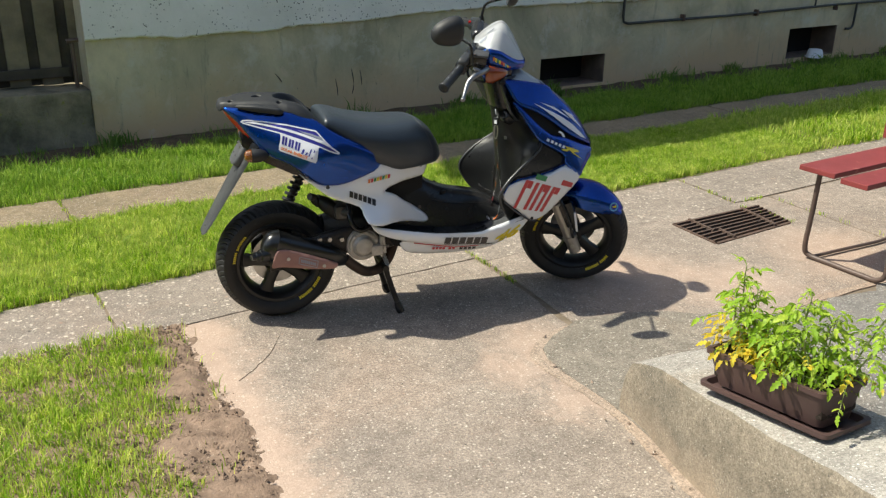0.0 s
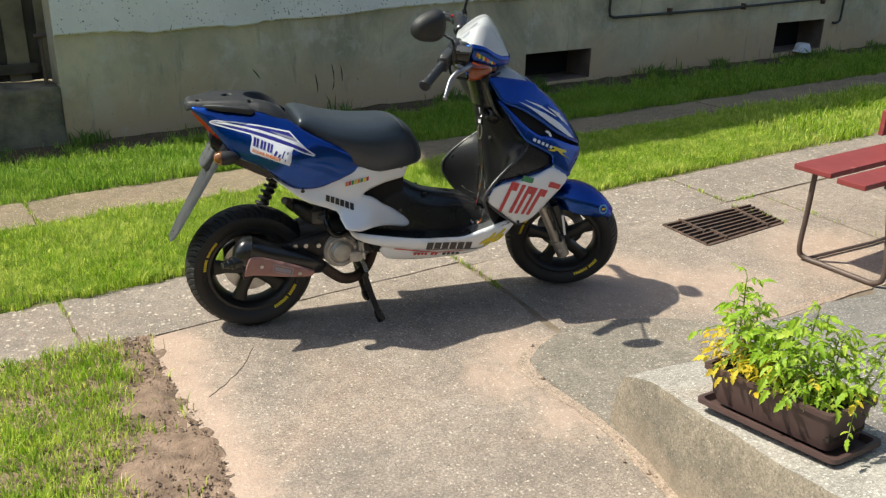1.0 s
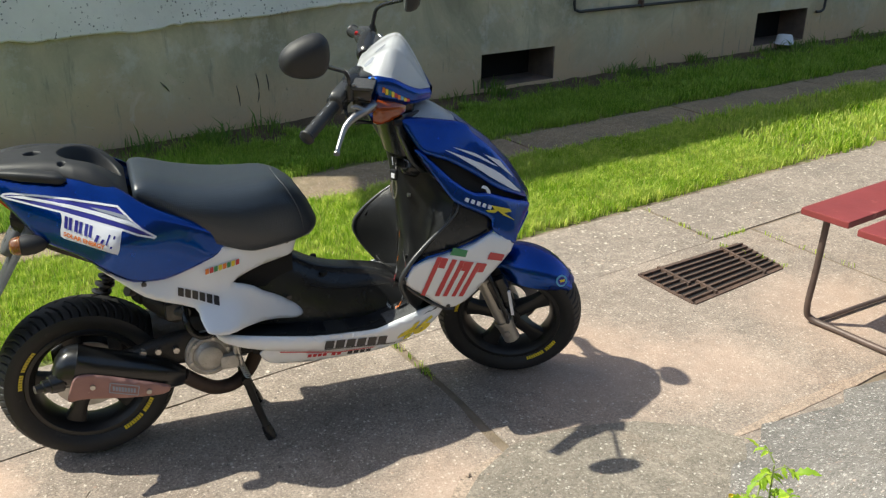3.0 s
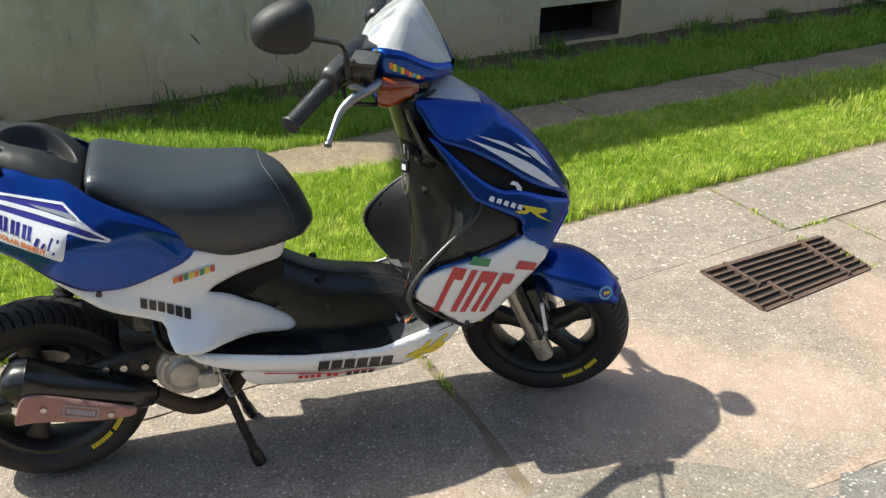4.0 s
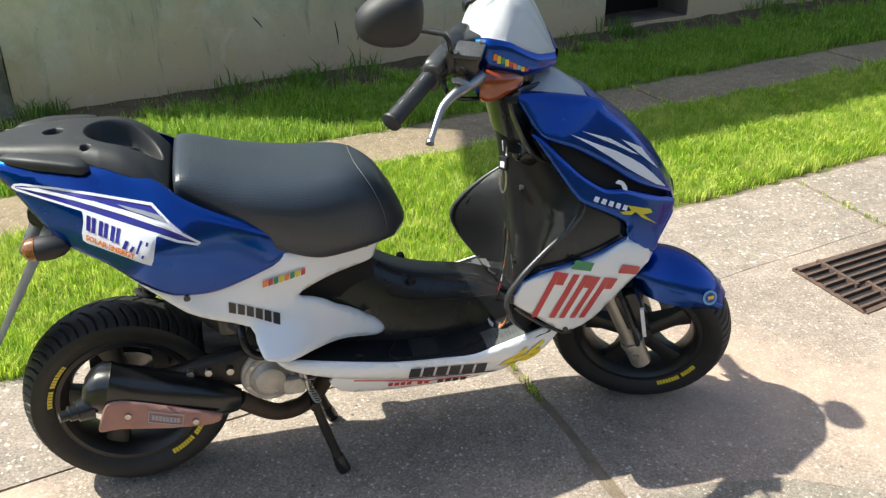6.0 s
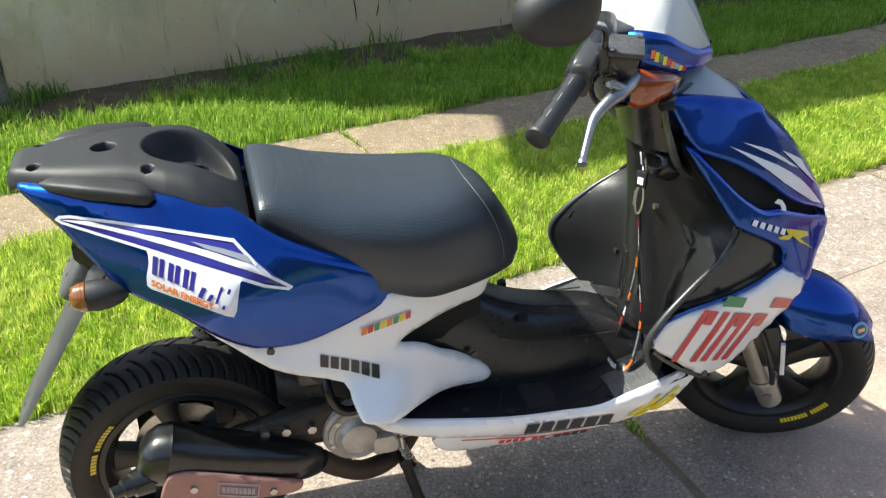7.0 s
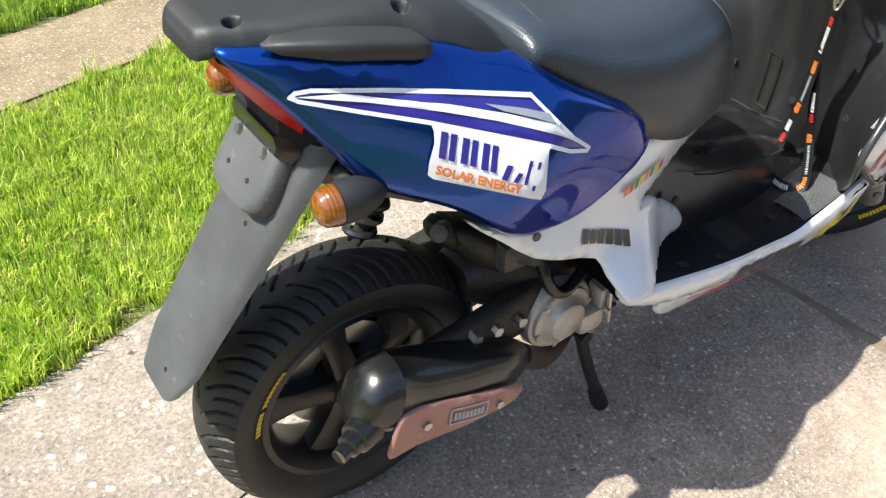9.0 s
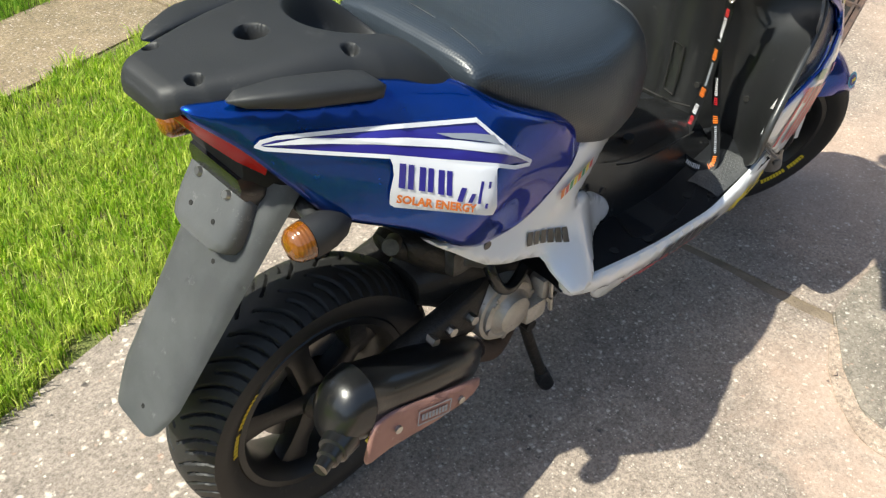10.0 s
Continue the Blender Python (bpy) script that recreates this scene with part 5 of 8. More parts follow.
# -- wheels --
def wheel(name, c, tyre_r, half, place, spoke_side):
    w = place(name, lathe(bmesh.new(), [(-0.05, 0.028), (-0.05, 0.012), (0.05, 0.012), (0.05, 0.028), (-0.05, 0.028)], c, 20), M_RIM, scooter, "")
    rim_r = 0.152
    prof = [(-half * 0.72, rim_r + 0.002), (-half * 0.90, rim_r + 0.018), (-half * 0.985, tyre_r - 0.045), (-half, tyre_r - 0.034), (-half * 0.97, tyre_r - 0.024)]
    for i in range(1, 44):
        a = -1 + 2 * i / 44
        prof.append((half * 0.97 * a, tyre_r - 0.024 * abs(a) ** 2.3))
    prof += [(half * 0.97, tyre_r - 0.024), (half, tyre_r - 0.034), (half * 0.985, tyre_r - 0.045), (half * 0.9, rim_r + 0.018), (half * 0.72, rim_r + 0.002)]
    count = 31

    def tread(o, r, a):
        f = abs(o) / half
        if r < tyre_r - 0.026 or f < 0.06:
            return 0.0
        s = 1 if o > 0 else 0.5
        ph = (a / (2 * math.pi) * count + 0.95 * math.sin(f * 1.7) + s) % 1.0
        g = 0.0
        if ph < 0.13 and 0.08 < f < 0.97:
            g = -0.0062 * math.sin(math.pi * ph / 0.13)
        elif 0.5 < ph < 0.62 and 0.38 < f < 0.97:
            g = -0.0056 * math.sin(math.pi * (ph - 0.5) / 0.12)
        return g
    place("tyre", lathe(bmesh.new(), prof, c, 540, shape=tread), M_TYRE, w, "black treaded tyre with dusty flanks")
    rp = [(-half * 0.74, rim_r + 0.008), (-half * 0.80, rim_r + 0.004), (-half * 0.80, rim_r - 0.006), (-half * 0.70, rim_r - 0.012), (-half * 0.5, rim_r - 0.020), (0, rim_r - 0.026), (half * 0.5, rim_r - 0.020), (half * 0.70, rim_r - 0.012), (half * 0.80, rim_r - 0.006), (half * 0.80, rim_r + 0.004), (half * 0.74, rim_r + 0.008)]
    place("rim", lathe(bmesh.new(), rp, c, 72), M_RIM, w, "black five-spoke alloy rim")
    for k in range(5):
        bm = bmesh.new()
        a = 2 * math.pi * k / 5 + 0.55
        rings = []
        for r, hw, t in ((0.02, 0.024, 0.030), (0.05, 0.021, 0.026), (0.09, 0.020, 0.020), (0.125, 0.028, 0.018), (0.140, 0.042, 0.018)):
            ring = []
            for i in range(10):
                q = 2 * math.pi * i / 10
                tt, oo = hw * math.copysign(abs(math.cos(q)) ** 0.6, math.cos(q)), t * math.copysign(abs(math.sin(q)) ** 0.6, math.sin(q))
                ring.append(Vector((c[0] + r * math.cos(a) - tt * math.sin(a), c[1] + oo + spoke_side * 0.010, c[2] + r * math.sin(a) + tt * math.cos(a))))
            rings.append(ring)
        place("spoke", loft(bm, rings), M_RIM, w)
    bm = lathe(bmesh.new(), [(-0.052, 0.0), (-0.052, 0.026), (-0.044, 0.034), (0.044, 0.034), (0.052, 0.026), (0.052, 0.0)], c, 28)
    place("hub", bm, M_DENG, w)
    # raised yellow lettering band on the flank, its name left as plain bars
    for lo in ((2.35, 3.05), (5.15, 5.85)):
        k = 15
        for i in range(k):
            a0 = lo[0] + (lo[1] - lo[0]) * i / k
            if i == 8:
                continue
            bm = lathe(bmesh.new(), [(-half * 0.86, rim_r + 0.0085), (-half * 0.90 - 0.0015, rim_r + 0.018)], c, 3, a0, a0 + (lo[1] - lo[0]) / k * 0.8)
            place("yellow_mark", bm, M_DYELLOW, w, "yellow mark on the tyre flank" if i == 0 else "")
    return w


REAR_C = (0.027, 0.030, 0.2265)
FRONT_C = (1.256, 0.014, 0.2245)
rear_wheel = wheel("rear_wheel", REAR_C, 0.2265, 0.066, part, -1)
front_wheel = wheel("front_wheel", FRONT_C, 0.2245, 0.060, turned, -1)
# brake disc with slots on the far side of both wheels
for c, place, w, y in ((FRONT_C, turned, front_wheel, 0.055), (REAR_C, part, rear_wheel, 0.0)):
    bm = lathe(bmesh.new(), [(y, 0.055), (y, 0.095), (y + 0.004, 0.095), (y + 0.004, 0.055), (y, 0.055)], c, 48)
    place("brake_disc", bm, M_STEEL, w, "bare steel brake disc")

# -- fork and front mudguard --
fork = turned("fork", tube(bmesh.new(), [STEER_AT + STEER_AXIS * 0.26, STEER_AT + STEER_AXIS * 0.80], 0.024, 14), M_DENG, scooter, "raked telescopic fork")
for s in (-1, 1):
    foot = Vector((FRONT_C[0] - 0.004, 0.012 + s * 0.094, 0.2265))
    bm = bmesh.new()
    tube(bm, [foot - STEER_AXIS * 0.045, foot - STEER_AXIS * 0.038, foot + STEER_AXIS * 0.02, foot + STEER_AXIS * 0.03, foot + STEER_AXIS * 0.20], [0.014, 0.025, 0.026, 0.0235, 0.0225], 16)
    turned("fork_leg", bm, M_FORK, fork, "grey alloy fork leg")
    bm = bmesh.new()
    tube(bm, [foot + STEER_AXIS * 0.022, foot + STEER_AXIS * 0.03, foot + STEER_AXIS * 0.038], [0.029, 0.030, 0.028], 16)
    turned("clamp", bm, M_FORK, fork)
    bm = bmesh.new()
    tube(bm, [foot + Vector((0, s * 0.018, 0.0)), foot + Vector((0, s * 0.030, 0.0))], 0.009, 6)
    turned("axle_nut", bm, M_STEEL, fork)
bm = bmesh.new()
tube(bm, catmull([(1.16, -0.085, 0.46), (1.20, -0.115, 0.40), (1.235, -0.120, 0.32), (1.25, -0.108, 0.27)], 6), 0.006, 8)
turned("brake_hose", bm, M_BLACKP, fork)
bm = bmesh.new()
box(bm, (1.165, -0.104, 0.30), (1.225, -0.072, 0.41), 0.010, m=Matrix.Translation((1.2, 0, 0.35)) @ Matrix.Rotation(-RAKE, 4, "Y") @ Matrix.Translation((-1.17, 0, -0.35)))
turned("fork_guard", bm, M_BLACKP, fork, "black plastic fork guard")
bm = bmesh.new()
tube(bm, [(1.243, -0.106, 0.385), (1.262, -0.106, 0.30)], 0.006, 4)
turned("guard_mark", bm, M_DWHITE, fork, "white lettering bar on the fork guard")
mud = bmesh.new()
rows = []
for i in range(25):
    a = radians(37 + (128 - 37) * i / 24)
    t = i / 24
    hw = 0.040 + 0.036 * math.sin(math.pi * min(1, t * 1.15 + 0.08)) + 0.012 * t
    ro = 0.231 + 0.009 * math.sin(math.pi * t) + 0.03 * max(0, t - 0.6)
    drop = 0.012 + 0.058 * math.sin(math.pi * min(1, t * 1.05)) ** 0.8
    half = [(1.0, drop + 0.014), (1.0, drop * 0.8), (0.93, drop * 0.48), (0.78, drop * 0.22 + 0.004), (0.52, 0.006), (0.26, 0.0)]
    prof = [(-hw * f, ro - d) for f, d in half] + [(0, ro + 0.003)] + [(hw * f, ro - d) for f, d in half[::-1]]
    inner = [(o * 0.95, r - 0.004) for o, r in prof[::-1]]
    rows.append([Vector((FRONT_C[0] + r * math.cos(a), FRONT_C[1] + o, FRONT_C[2] + r * math.sin(a))) for o, r in prof + inner])
mudguard = turned("front_mudguard", loft(mud, rows), M_BLUE, scooter, "glossy blue front mudguard")
bm = bmesh.new()
a = radians(50)
nrm = Vector((0.55 * math.cos(a), -0.83, 0.55 * math.sin(a))).normalized()
e1 = Vector((-math.sin(a), 0, math.cos(a)))
e2 = nrm.cross(e1)
mid = Vector((FRONT_C[0] + 0.219 * math.cos(a), FRONT_C[1] - 0.057, FRONT_C[2] + 0.219 * math.sin(a))) + nrm * 0.004
bm.faces.new([bm.verts.new(mid + 0.018 * (e1 * math.cos(q) + e2 * math.sin(q))) for q in (2 * math.pi * k / 20 for k in range(20))])
turned("round_badge", bm, M_DCYAN, mudguard, "round light blue sticker")
bm = bmesh.new()
bm.faces.new([bm.verts.new(mid + nrm * 0.0012 + 0.0125 * (e1 * math.cos(q) + e2 * math.sin(q))) for q in (2 * math.pi * k / 20 for k in range(20))])
turned("badge_field", bm, M_DVIOLET, mudguard, "dark blue field of the sticker")
bm = bmesh.new()
bm.faces.new([bm.verts.new(mid + nrm * 0.0022 + 0.0105 * (e1 * math.cos(q) * (0.5 + 0.4 * math.sin(2 * q)) + e2 * math.sin(q) * (0.7 + 0.3 * math.cos(3 * q)))) for q in (2 * math.pi * k / 20 for k in range(20))])
turned("badge_mark", bm, M_DYELLOW, mudguard, "small pale emblem shape")

# -- leg shield, nose --
shield_x = [(0.35, 0.885), (0.42, 0.895), (0.50, 0.90), (0.60, 0.892), (0.70, 0.878), (0.78, 0.862), (0.86, 0.838), (0.94, 0.815)]
shield_e = [(0.35, 0.90), (0.40, 0.86), (0.44, 0.835), (0.48, 0.822), (0.52, 0.842), (0.58, 0.905), (0.64, 0.985), (0.67, 1.0), (0.70, 0.975), (0.80, 0.900), (0.885, 0.848), (0.94, 0.835)]
shield_h = [(0.35, 0.165), (0.40, 0.200), (0.44, 0.217), (0.48, 0.224), (0.52, 0.222), (0.58, 0.21), (0.64, 0.19), (0.70, 0.165), (0.80, 0.142), (0.885, 0.128), (0.93, 0.105), (0.94, 0.09)]


def shield_point(s, z, back=0.0):
    w, xc, xe = smooth_table(shield_h, z), smooth_table(shield_x, z), smooth_table(shield_e, z)
    a = abs(s)
    col = 0.30
    if a < col:
        x = xc + 0.03 * (a / col) ** 2
    else:
        t = (a - col) / (1 - col)
        dip = 0.036 * math.sin(math.pi * t ** 0.7) * (1 if z < 0.8 else 0.3)
        x = xc + 0.03 + (xe - xc - 0.03) * t ** 1.25 + dip
    return Vector((x + back, s * w, z))


bm = bmesh.new()
zs = [0.345 + 0.6 * i / 44 for i in range(45)]
ss = [-1 + 2 * i / 36 for i in range(37)]
g = [[bm.verts.new(shield_point(s, z)) for s in ss] for z in zs]
for a, b in zip(g, g[1:]):
    for i in range(36):
        bm.faces.new((a[i], a[i + 1], b[i + 1], b[i]))
bmesh.ops.solidify(bm, geom=bm.faces[:], thickness=-0.012)
leg_shield = part("leg_shield", bm, M_LEG, scooter, "black plastic inner leg shield with flared wings", smooth=55)
# rolled rim along the shield's wings
for s in (-1, 1):
    bm = bmesh.new()
    tube(bm, [shield_point(s, z) + Vector((0.004, 0, 0)) for z in zs[2:25]], [0.001 + 0.0055 * math.sin(math.pi * min(1, i / 22 * 0.98 + 0.02)) ** 0.8 for i in range(23)], 14)
    part("rim", bm, M_LEG, leg_shield)
# glove panel outline, screws, toe pads
bm = bmesh.new()
loop = [shield_point(s, z) + Vector((-0.003, 0, 0)) for s, z in ((0.03, 0.435), (0.03, 0.535), (0.16, 0.535), (0.16, 0.435))]
tube(bm, loop + loop[:1], 0.0018, 5)
# A raised near-black line, the groove's shade put into its colour.
part("hatch_groove", bm, M_DARK, leg_shield)
for s, z in ((-0.55, 0.47), (0.55, 0.47), (-0.15, 0.47), (0.28, 0.70), (-0.28, 0.66)):
    bm = bmesh.new()
    q = shield_point(s, z)
    tube(bm, [q + Vector((-0.004, 0, 0)), q + Vector((0.004, 0, 0))], 0.006, 10)
    part("screw", bm, M_STEEL if z > 0.6 else M_DARK, leg_shield)
# ignition lock on a raised boss
bm = bmesh.new()
q = shield_point(-0.33, 0.745)
ax = Vector((-0.86, -0.28, 0.36)).normalized()
tube(bm, [q - ax * 0.02, q + ax * 0.012, q + ax * 0.018, q + ax * 0.020], [0.030, 0.026, 0.021, 0.012], 20)
lock = part("ignition_lock", bm, M_BLACKP, leg_shield, "round black ignition lock with the key in it")
bm = bmesh.new()
box(bm, (-0.002, -0.012, 0.0), (0.002, 0.012, 0.045), 0.0015, m=Matrix.Translation(q + ax * 0.018) @ ax.to_track_quat("Z", "Y").to_matrix().to_4x4() @ Matrix.Rotation(0.6, 4, "Z"))
part("key", bm, M_STEEL, lock, "metal key")

visor_out = [(0.863, 0.885), (0.876, 0.897), (1.04, 0.868), (1.08, 0.835), (1.14, 0.785), (1.205, 0.715), (1.252, 0.648), (1.262, 0.622), (1.215, 0.642), (1.16, 0.668), (1.117, 0.694), (1.058, 0.735), (0.991, 0.775), (0.943, 0.795), (0.913, 0.808), (0.893, 0.835), (0.873, 0.866)]
beak_out = [(0.892, 0.816), (0.908, 0.792), (0.972, 0.697), (1.0, 0.670), (1.06, 0.636), (1.108, 0.605), (1.114, 0.572), (1.187, 0.517), (1.215, 0.552), (1.262, 0.588), (1.267, 0.607), (1.205, 0.633), (1.15, 0.657), (1.105, 0.676), (1.055, 0.689), (1.001, 0.725), (0.96, 0.763), (0.922, 0.800), (0.905, 0.814)]
nose_parts = both("nose_visor", visor_out, front_w, M_BLUE, scooter, "blue upper nose panel with white stripes", steps=6, roll=0.012, cell=0.014)
beaks = [panel("nose_beak", beak_out if s < 0 else [(max(x, 0.985), z) for x, z in beak_out[3:-3]], front_w, M_BLUE, scooter, "blue lower nose panel", side=s, steps=6 if s < 0 else 3, roll=0.008, cell=0.014, lift=0.0 if s < 0 else -0.05) for s in (-1, 1)]
# black inner fairing behind the nose, with a screw hole in its upper corner and a slot
for s in (-1, 1):
    rows = []
    for x, y, z, xi, yi in ((0.866, 0.142, 0.906, 0.925, 0.085), (0.846, 0.153, 0.903, 0.920, 0.085), (0.838, 0.156, 0.893, 0.918, 0.082), (0.848, 0.156, 0.860, 0.918, 0.078), (0.868, 0.150, 0.820, 0.920, 0.074), (0.885, 0.143, 0.790, 0.925, 0.070), (0.900, 0.136, 0.772, 0.930, 0.068), (0.915, 0.125, 0.758, 0.940, 0.066), (0.945, 0.102, 0.734, 0.950, 0.064)):
        e, n_ = Vector((x, s * y, z)), Vector((xi, s * yi, z))
        rows.append([e.lerp(n_, k / 8) + Vector((-0.016, 0, 0)) * math.sin(math.pi * (k / 8) ** 0.7) for k in range(9)])
    bm = bmesh.new()
    loft(bm, rows, closed=False)
    bmesh.ops.recalc_face_normals(bm, faces=bm.faces[:])
    bmesh.ops.solidify(bm, geom=bm.faces[:], thickness=0.005)
    wing = part("inner_fairing", bm, M_LEG, scooter, "black plastic inner fairing behind the nose", smooth=60)
    # Hole and slot are near-black plugs that paint their shade.
    q = Vector((0.849, s * 0.151, 0.893))
    part("screw_hole", tube(bmesh.new(), [q + Vector((-0.016, s * 0.003, 0.002)), q + Vector((0.006, 0, 0))], 0.0075, 14), M_DARK, wing)
    bm = bmesh.new()
    box(bm, (0.866, s * 0.108 - 0.004, 0.838), (0.892, s * 0.108 + 0.004, 0.866), 0.002)
    part("slot", bm, M_DARK, wing)
for s in (-1, 1):
    # Near-black backing: the shade inside the intake is its colour.
    panel("intake_backing", [(0.90, 0.82), (0.98, 0.79), (1.08, 0.72), (1.20, 0.645), (1.25, 0.62), (1.20, 0.60), (1.06, 0.64), (0.98, 0.70), (0.915, 0.775)], front_w, M_DARK, nose_parts[0 if s < 0 else 1], "near-black backing painting the shade in the air intake", side=s, lift=-0.028, roll=0, steps=3)
    panel("wing_recess", [(0.856, 0.518), (0.915, 0.576), (0.980, 0.641), (1.001, 0.675), (1.06, 0.642), (1.114, 0.612), (1.122, 0.570), (1.043, 0.545), (0.987, 0.538), (0.90, 0.530)], front_w, M_BLACKP, scooter, "black recessed wing of the leg shield", side=s, lift=-0.016, roll=0.0, steps=3)
# hood across the top of the nose
ridge = [(1.030, 0.868), (1.045, 0.856), (1.068, 0.826), (1.135, 0.772), (1.199, 0.708), (1.25, 0.636), (1.262, 0.608), (1.259, 0.578), (1.191, 0.522)]
rows = []
for i, (x, z) in enumerate(ridge):
    w = front_w(x, z) - 0.011
    a, b = Vector(ridge[max(i - 1, 0)]), Vector(ridge[min(i + 1, len(ridge) - 1)])
    d = (b - a).normalized()
    nx, nz = -d.y, d.x
    if nz < 0 and nx < 0:
        nx, nz = -nx, -nz
    if i > 6:
        nx, nz = 0.9, 0.1
    bulge = 0.028 * min(1.0, 0.2 + i * 0.35)
    rows.append([Vector((x + abs(nx) * bulge * (1 - (k / 8) ** 2), w * k / 8, z + nz * bulge * (1 - (k / 8) ** 2))) for k in range(-8, 9)])
bm = bmesh.new()
loft(bm, rows, closed=False)
bmesh.ops.subdivide_edges(bm, edges=bm.edges[:], cuts=1, use_grid_fill=True, smooth=0.6)
bmesh.ops.solidify(bm, geom=bm.faces[:], thickness=0.004)
hood = part("nose_hood", bm, M_BLUE, scooter, "blue nose hood", smooth=60)
# headlamp at the beak
bm = bmesh.new()
loft(bm, [[Vector((x, y * w, z + dz * 0.02)) for y, dz in ((-1, 0), (-0.7, 1), (0, 1.4), (0.7, 1), (1, 0), (0.7, -0.8), (0, -1), (-0.7, -0.8))] for x, z, w in ((1.20, 0.655, 0.05), (1.262, 0.628, 0.055), (1.285, 0.612, 0.045), (1.292, 0.606, 0.03))])
part("headlamp", bm, M_DARK, scooter, "dark headlamp glass in the nose")
# white cap under the instrument cowl
bm = bmesh.new()
rows = []
for x, e, t in ((0.868, 0.880, 0.902), (0.90, 0.884, 0.918), (0.94, 0.880, 0.926), (0.965, 0.876, 0.921), (1.0, 0.869, 0.902), (1.03, 0.864, 0.884), (1.055, 0.848, 0.862)):
    w = front_w(x, e) - 0.009
    rows.append([Vector((x, w * k / 10, e - 0.008 + (t - e + 0.008) * (1 - (abs(k) / 10) ** 2.6))) for k in range(-10, 11)])
loft(bm, rows, closed=False)
bmesh.ops.solidify(bm, geom=bm.faces[:], thickness=0.004)
part("nose_cap", bm, M_WHITE, scooter, "white cap on top of the nose", smooth=50)

fiat_out = [(0.842, 0.484), (0.860, 0.519), (0.899, 0.537), (0.987, 0.545), (1.043, 0.553), (1.112, 0.568), (1.191, 0.519), (1.115, 0.447), (1.041, 0.381), (0.972, 0.368), (0.898, 0.425), (0.850, 0.461)]
shields = [panel("lower_leg_panel", fiat_out if s < 0 else [(max(x, 0.95), z) for x, z in fiat_out[3:-2]], front_w, M_WHITE, scooter, "white lower leg panel with red sponsor lettering", side=s, steps=3, roll=0.008, lift=0.0 if s < 0 else -0.04) for s in (-1, 1)]
fp = shields[0]


def on_front(s, t):
    """A place on the sponsor lettering block: s along, t up."""
    a, b, c, d = Vector((0.884, 0.432)), Vector((1.039, 0.392)), Vector((0.928, 0.543)), Vector((1.093, 0.483))
    q = a.lerp(b, s).lerp(c.lerp(d, s), t)
    return (q.x, q.y)


# four slanted red blocks in place of the sponsor's name
for pieces in (((0.0, 0.085, 0, 1), (0.085, 0.20, 0.74, 1)), ((0.27, 0.365, 0, 1),), ((0.43, 0.52, 0, 1), (0.52, 0.61, 0.74, 1), (0.61, 0.695, 0, 1)), ((0.76, 0.86, 0, 1), (0.86, 0.98, 0.74, 1))):
    for s0, s1, t0, t1 in pieces:
        decal("red_mark", [on_front(s0, t0), on_front(s1, t0), on_front(s1, t1), on_front(s0, t1)], front_w, M_DRED, fp)
for (a, b), m_, lb in ((((0.965, 0.560), (1.022, 0.542)), M_DGREEN, "green flag stripe"), (((1.088, 0.518), (1.150, 0.497)), M_DRED, "red flag stripe")):
    decal("flag_stripe", [(a[0], a[1] - 0.019), (b[0] - 0.008, b[1] - 0.018), b, (a[0] + 0.01, a[1])], front_w, m_, fp, lb)
bm = bmesh.new()
edge = [(0.844, 0.492), (0.858, 0.524), (0.90, 0.542), (0.987, 0.552), (1.043, 0.560), (1.108, 0.574)]
tube(bm, [(x, -front_w(x, z) + 0.004, z) for x, z in edge], 0.0035, 6)
part("edge_trim", bm, M_BLUE, fp, "thin blue edge trim")
bm = bmesh.new()
tube(bm, [(x, -front_w(x, z) + 0.003, z) for x, z in ((0.846, 0.461), (0.870, 0.438), (0.91, 0.405), (0.968, 0.366), (0.99, 0.362))], 0.004, 6)
part("edge_trim", bm, M_DBLACK, fp, "black lower edge")
for x, z in ((0.836, 0.480), (0.972, 0.377)):
    bm = bmesh.new()
    tube(bm, [(x, -front_w(x, z) + 0.002, z), (x, -front_w(x, z) - 0.003, z)], 0.006, 12)
    part("screw", bm, M_DBLACK, fp)
# model lettering on the nose as plain slanted bars
np_, nb_ = nose_parts[0], beaks[0]
for i in range(5):
    x, z = 1.018 + 0.0190 * i, 0.684 - 0.0090 * i
    decal("white_mark", [(x, z - 0.008), (x + 0.012, z - 0.015), (x + 0.018, z - 0.006), (x + 0.007, z)], front_w, M_DWHITE, nb_)
decal("yellow_mark", [(1.088, 0.636), (1.120, 0.630), (1.110, 0.644), (1.180, 0.616), (1.185, 0.607), (1.155, 0.612), (1.197, 0.580), (1.153, 0.606), (1.132, 0.624), (1.120, 0.621), (1.096, 0.629)], front_w, M_DYELLOW, nb_, "yellow slanted letter shape")
decal("white_stripe", [(0.973, 0.812), (1.003, 0.799), (1.045, 0.779), (1.090, 0.757), (1.129, 0.734), (1.162, 0.712), (1.195, 0.684), (1.235, 0.646), (1.203, 0.660), (1.152, 0.693), (1.111, 0.720), (1.066, 0.753), (1.023, 0.782)], front_w, M_DWHITE, np_, "white tapering stripe")
decal("white_stripe", [(1.000, 0.814), (1.033, 0.802), (1.069, 0.788), (1.099, 0.770), (1.152, 0.735), (1.130, 0.745), (1.083, 0.772), (1.046, 0.791)], front_w, M_DWHITE, np_, "jagged white stripe")
decal("white_stripe", [(1.101, 0.779), (1.131, 0.764), (1.161, 0.748), (1.172, 0.734), (1.211, 0.691), (1.175, 0.719), (1.139, 0.749)], front_w, M_DWHITE, np_, "jagged white stripe")
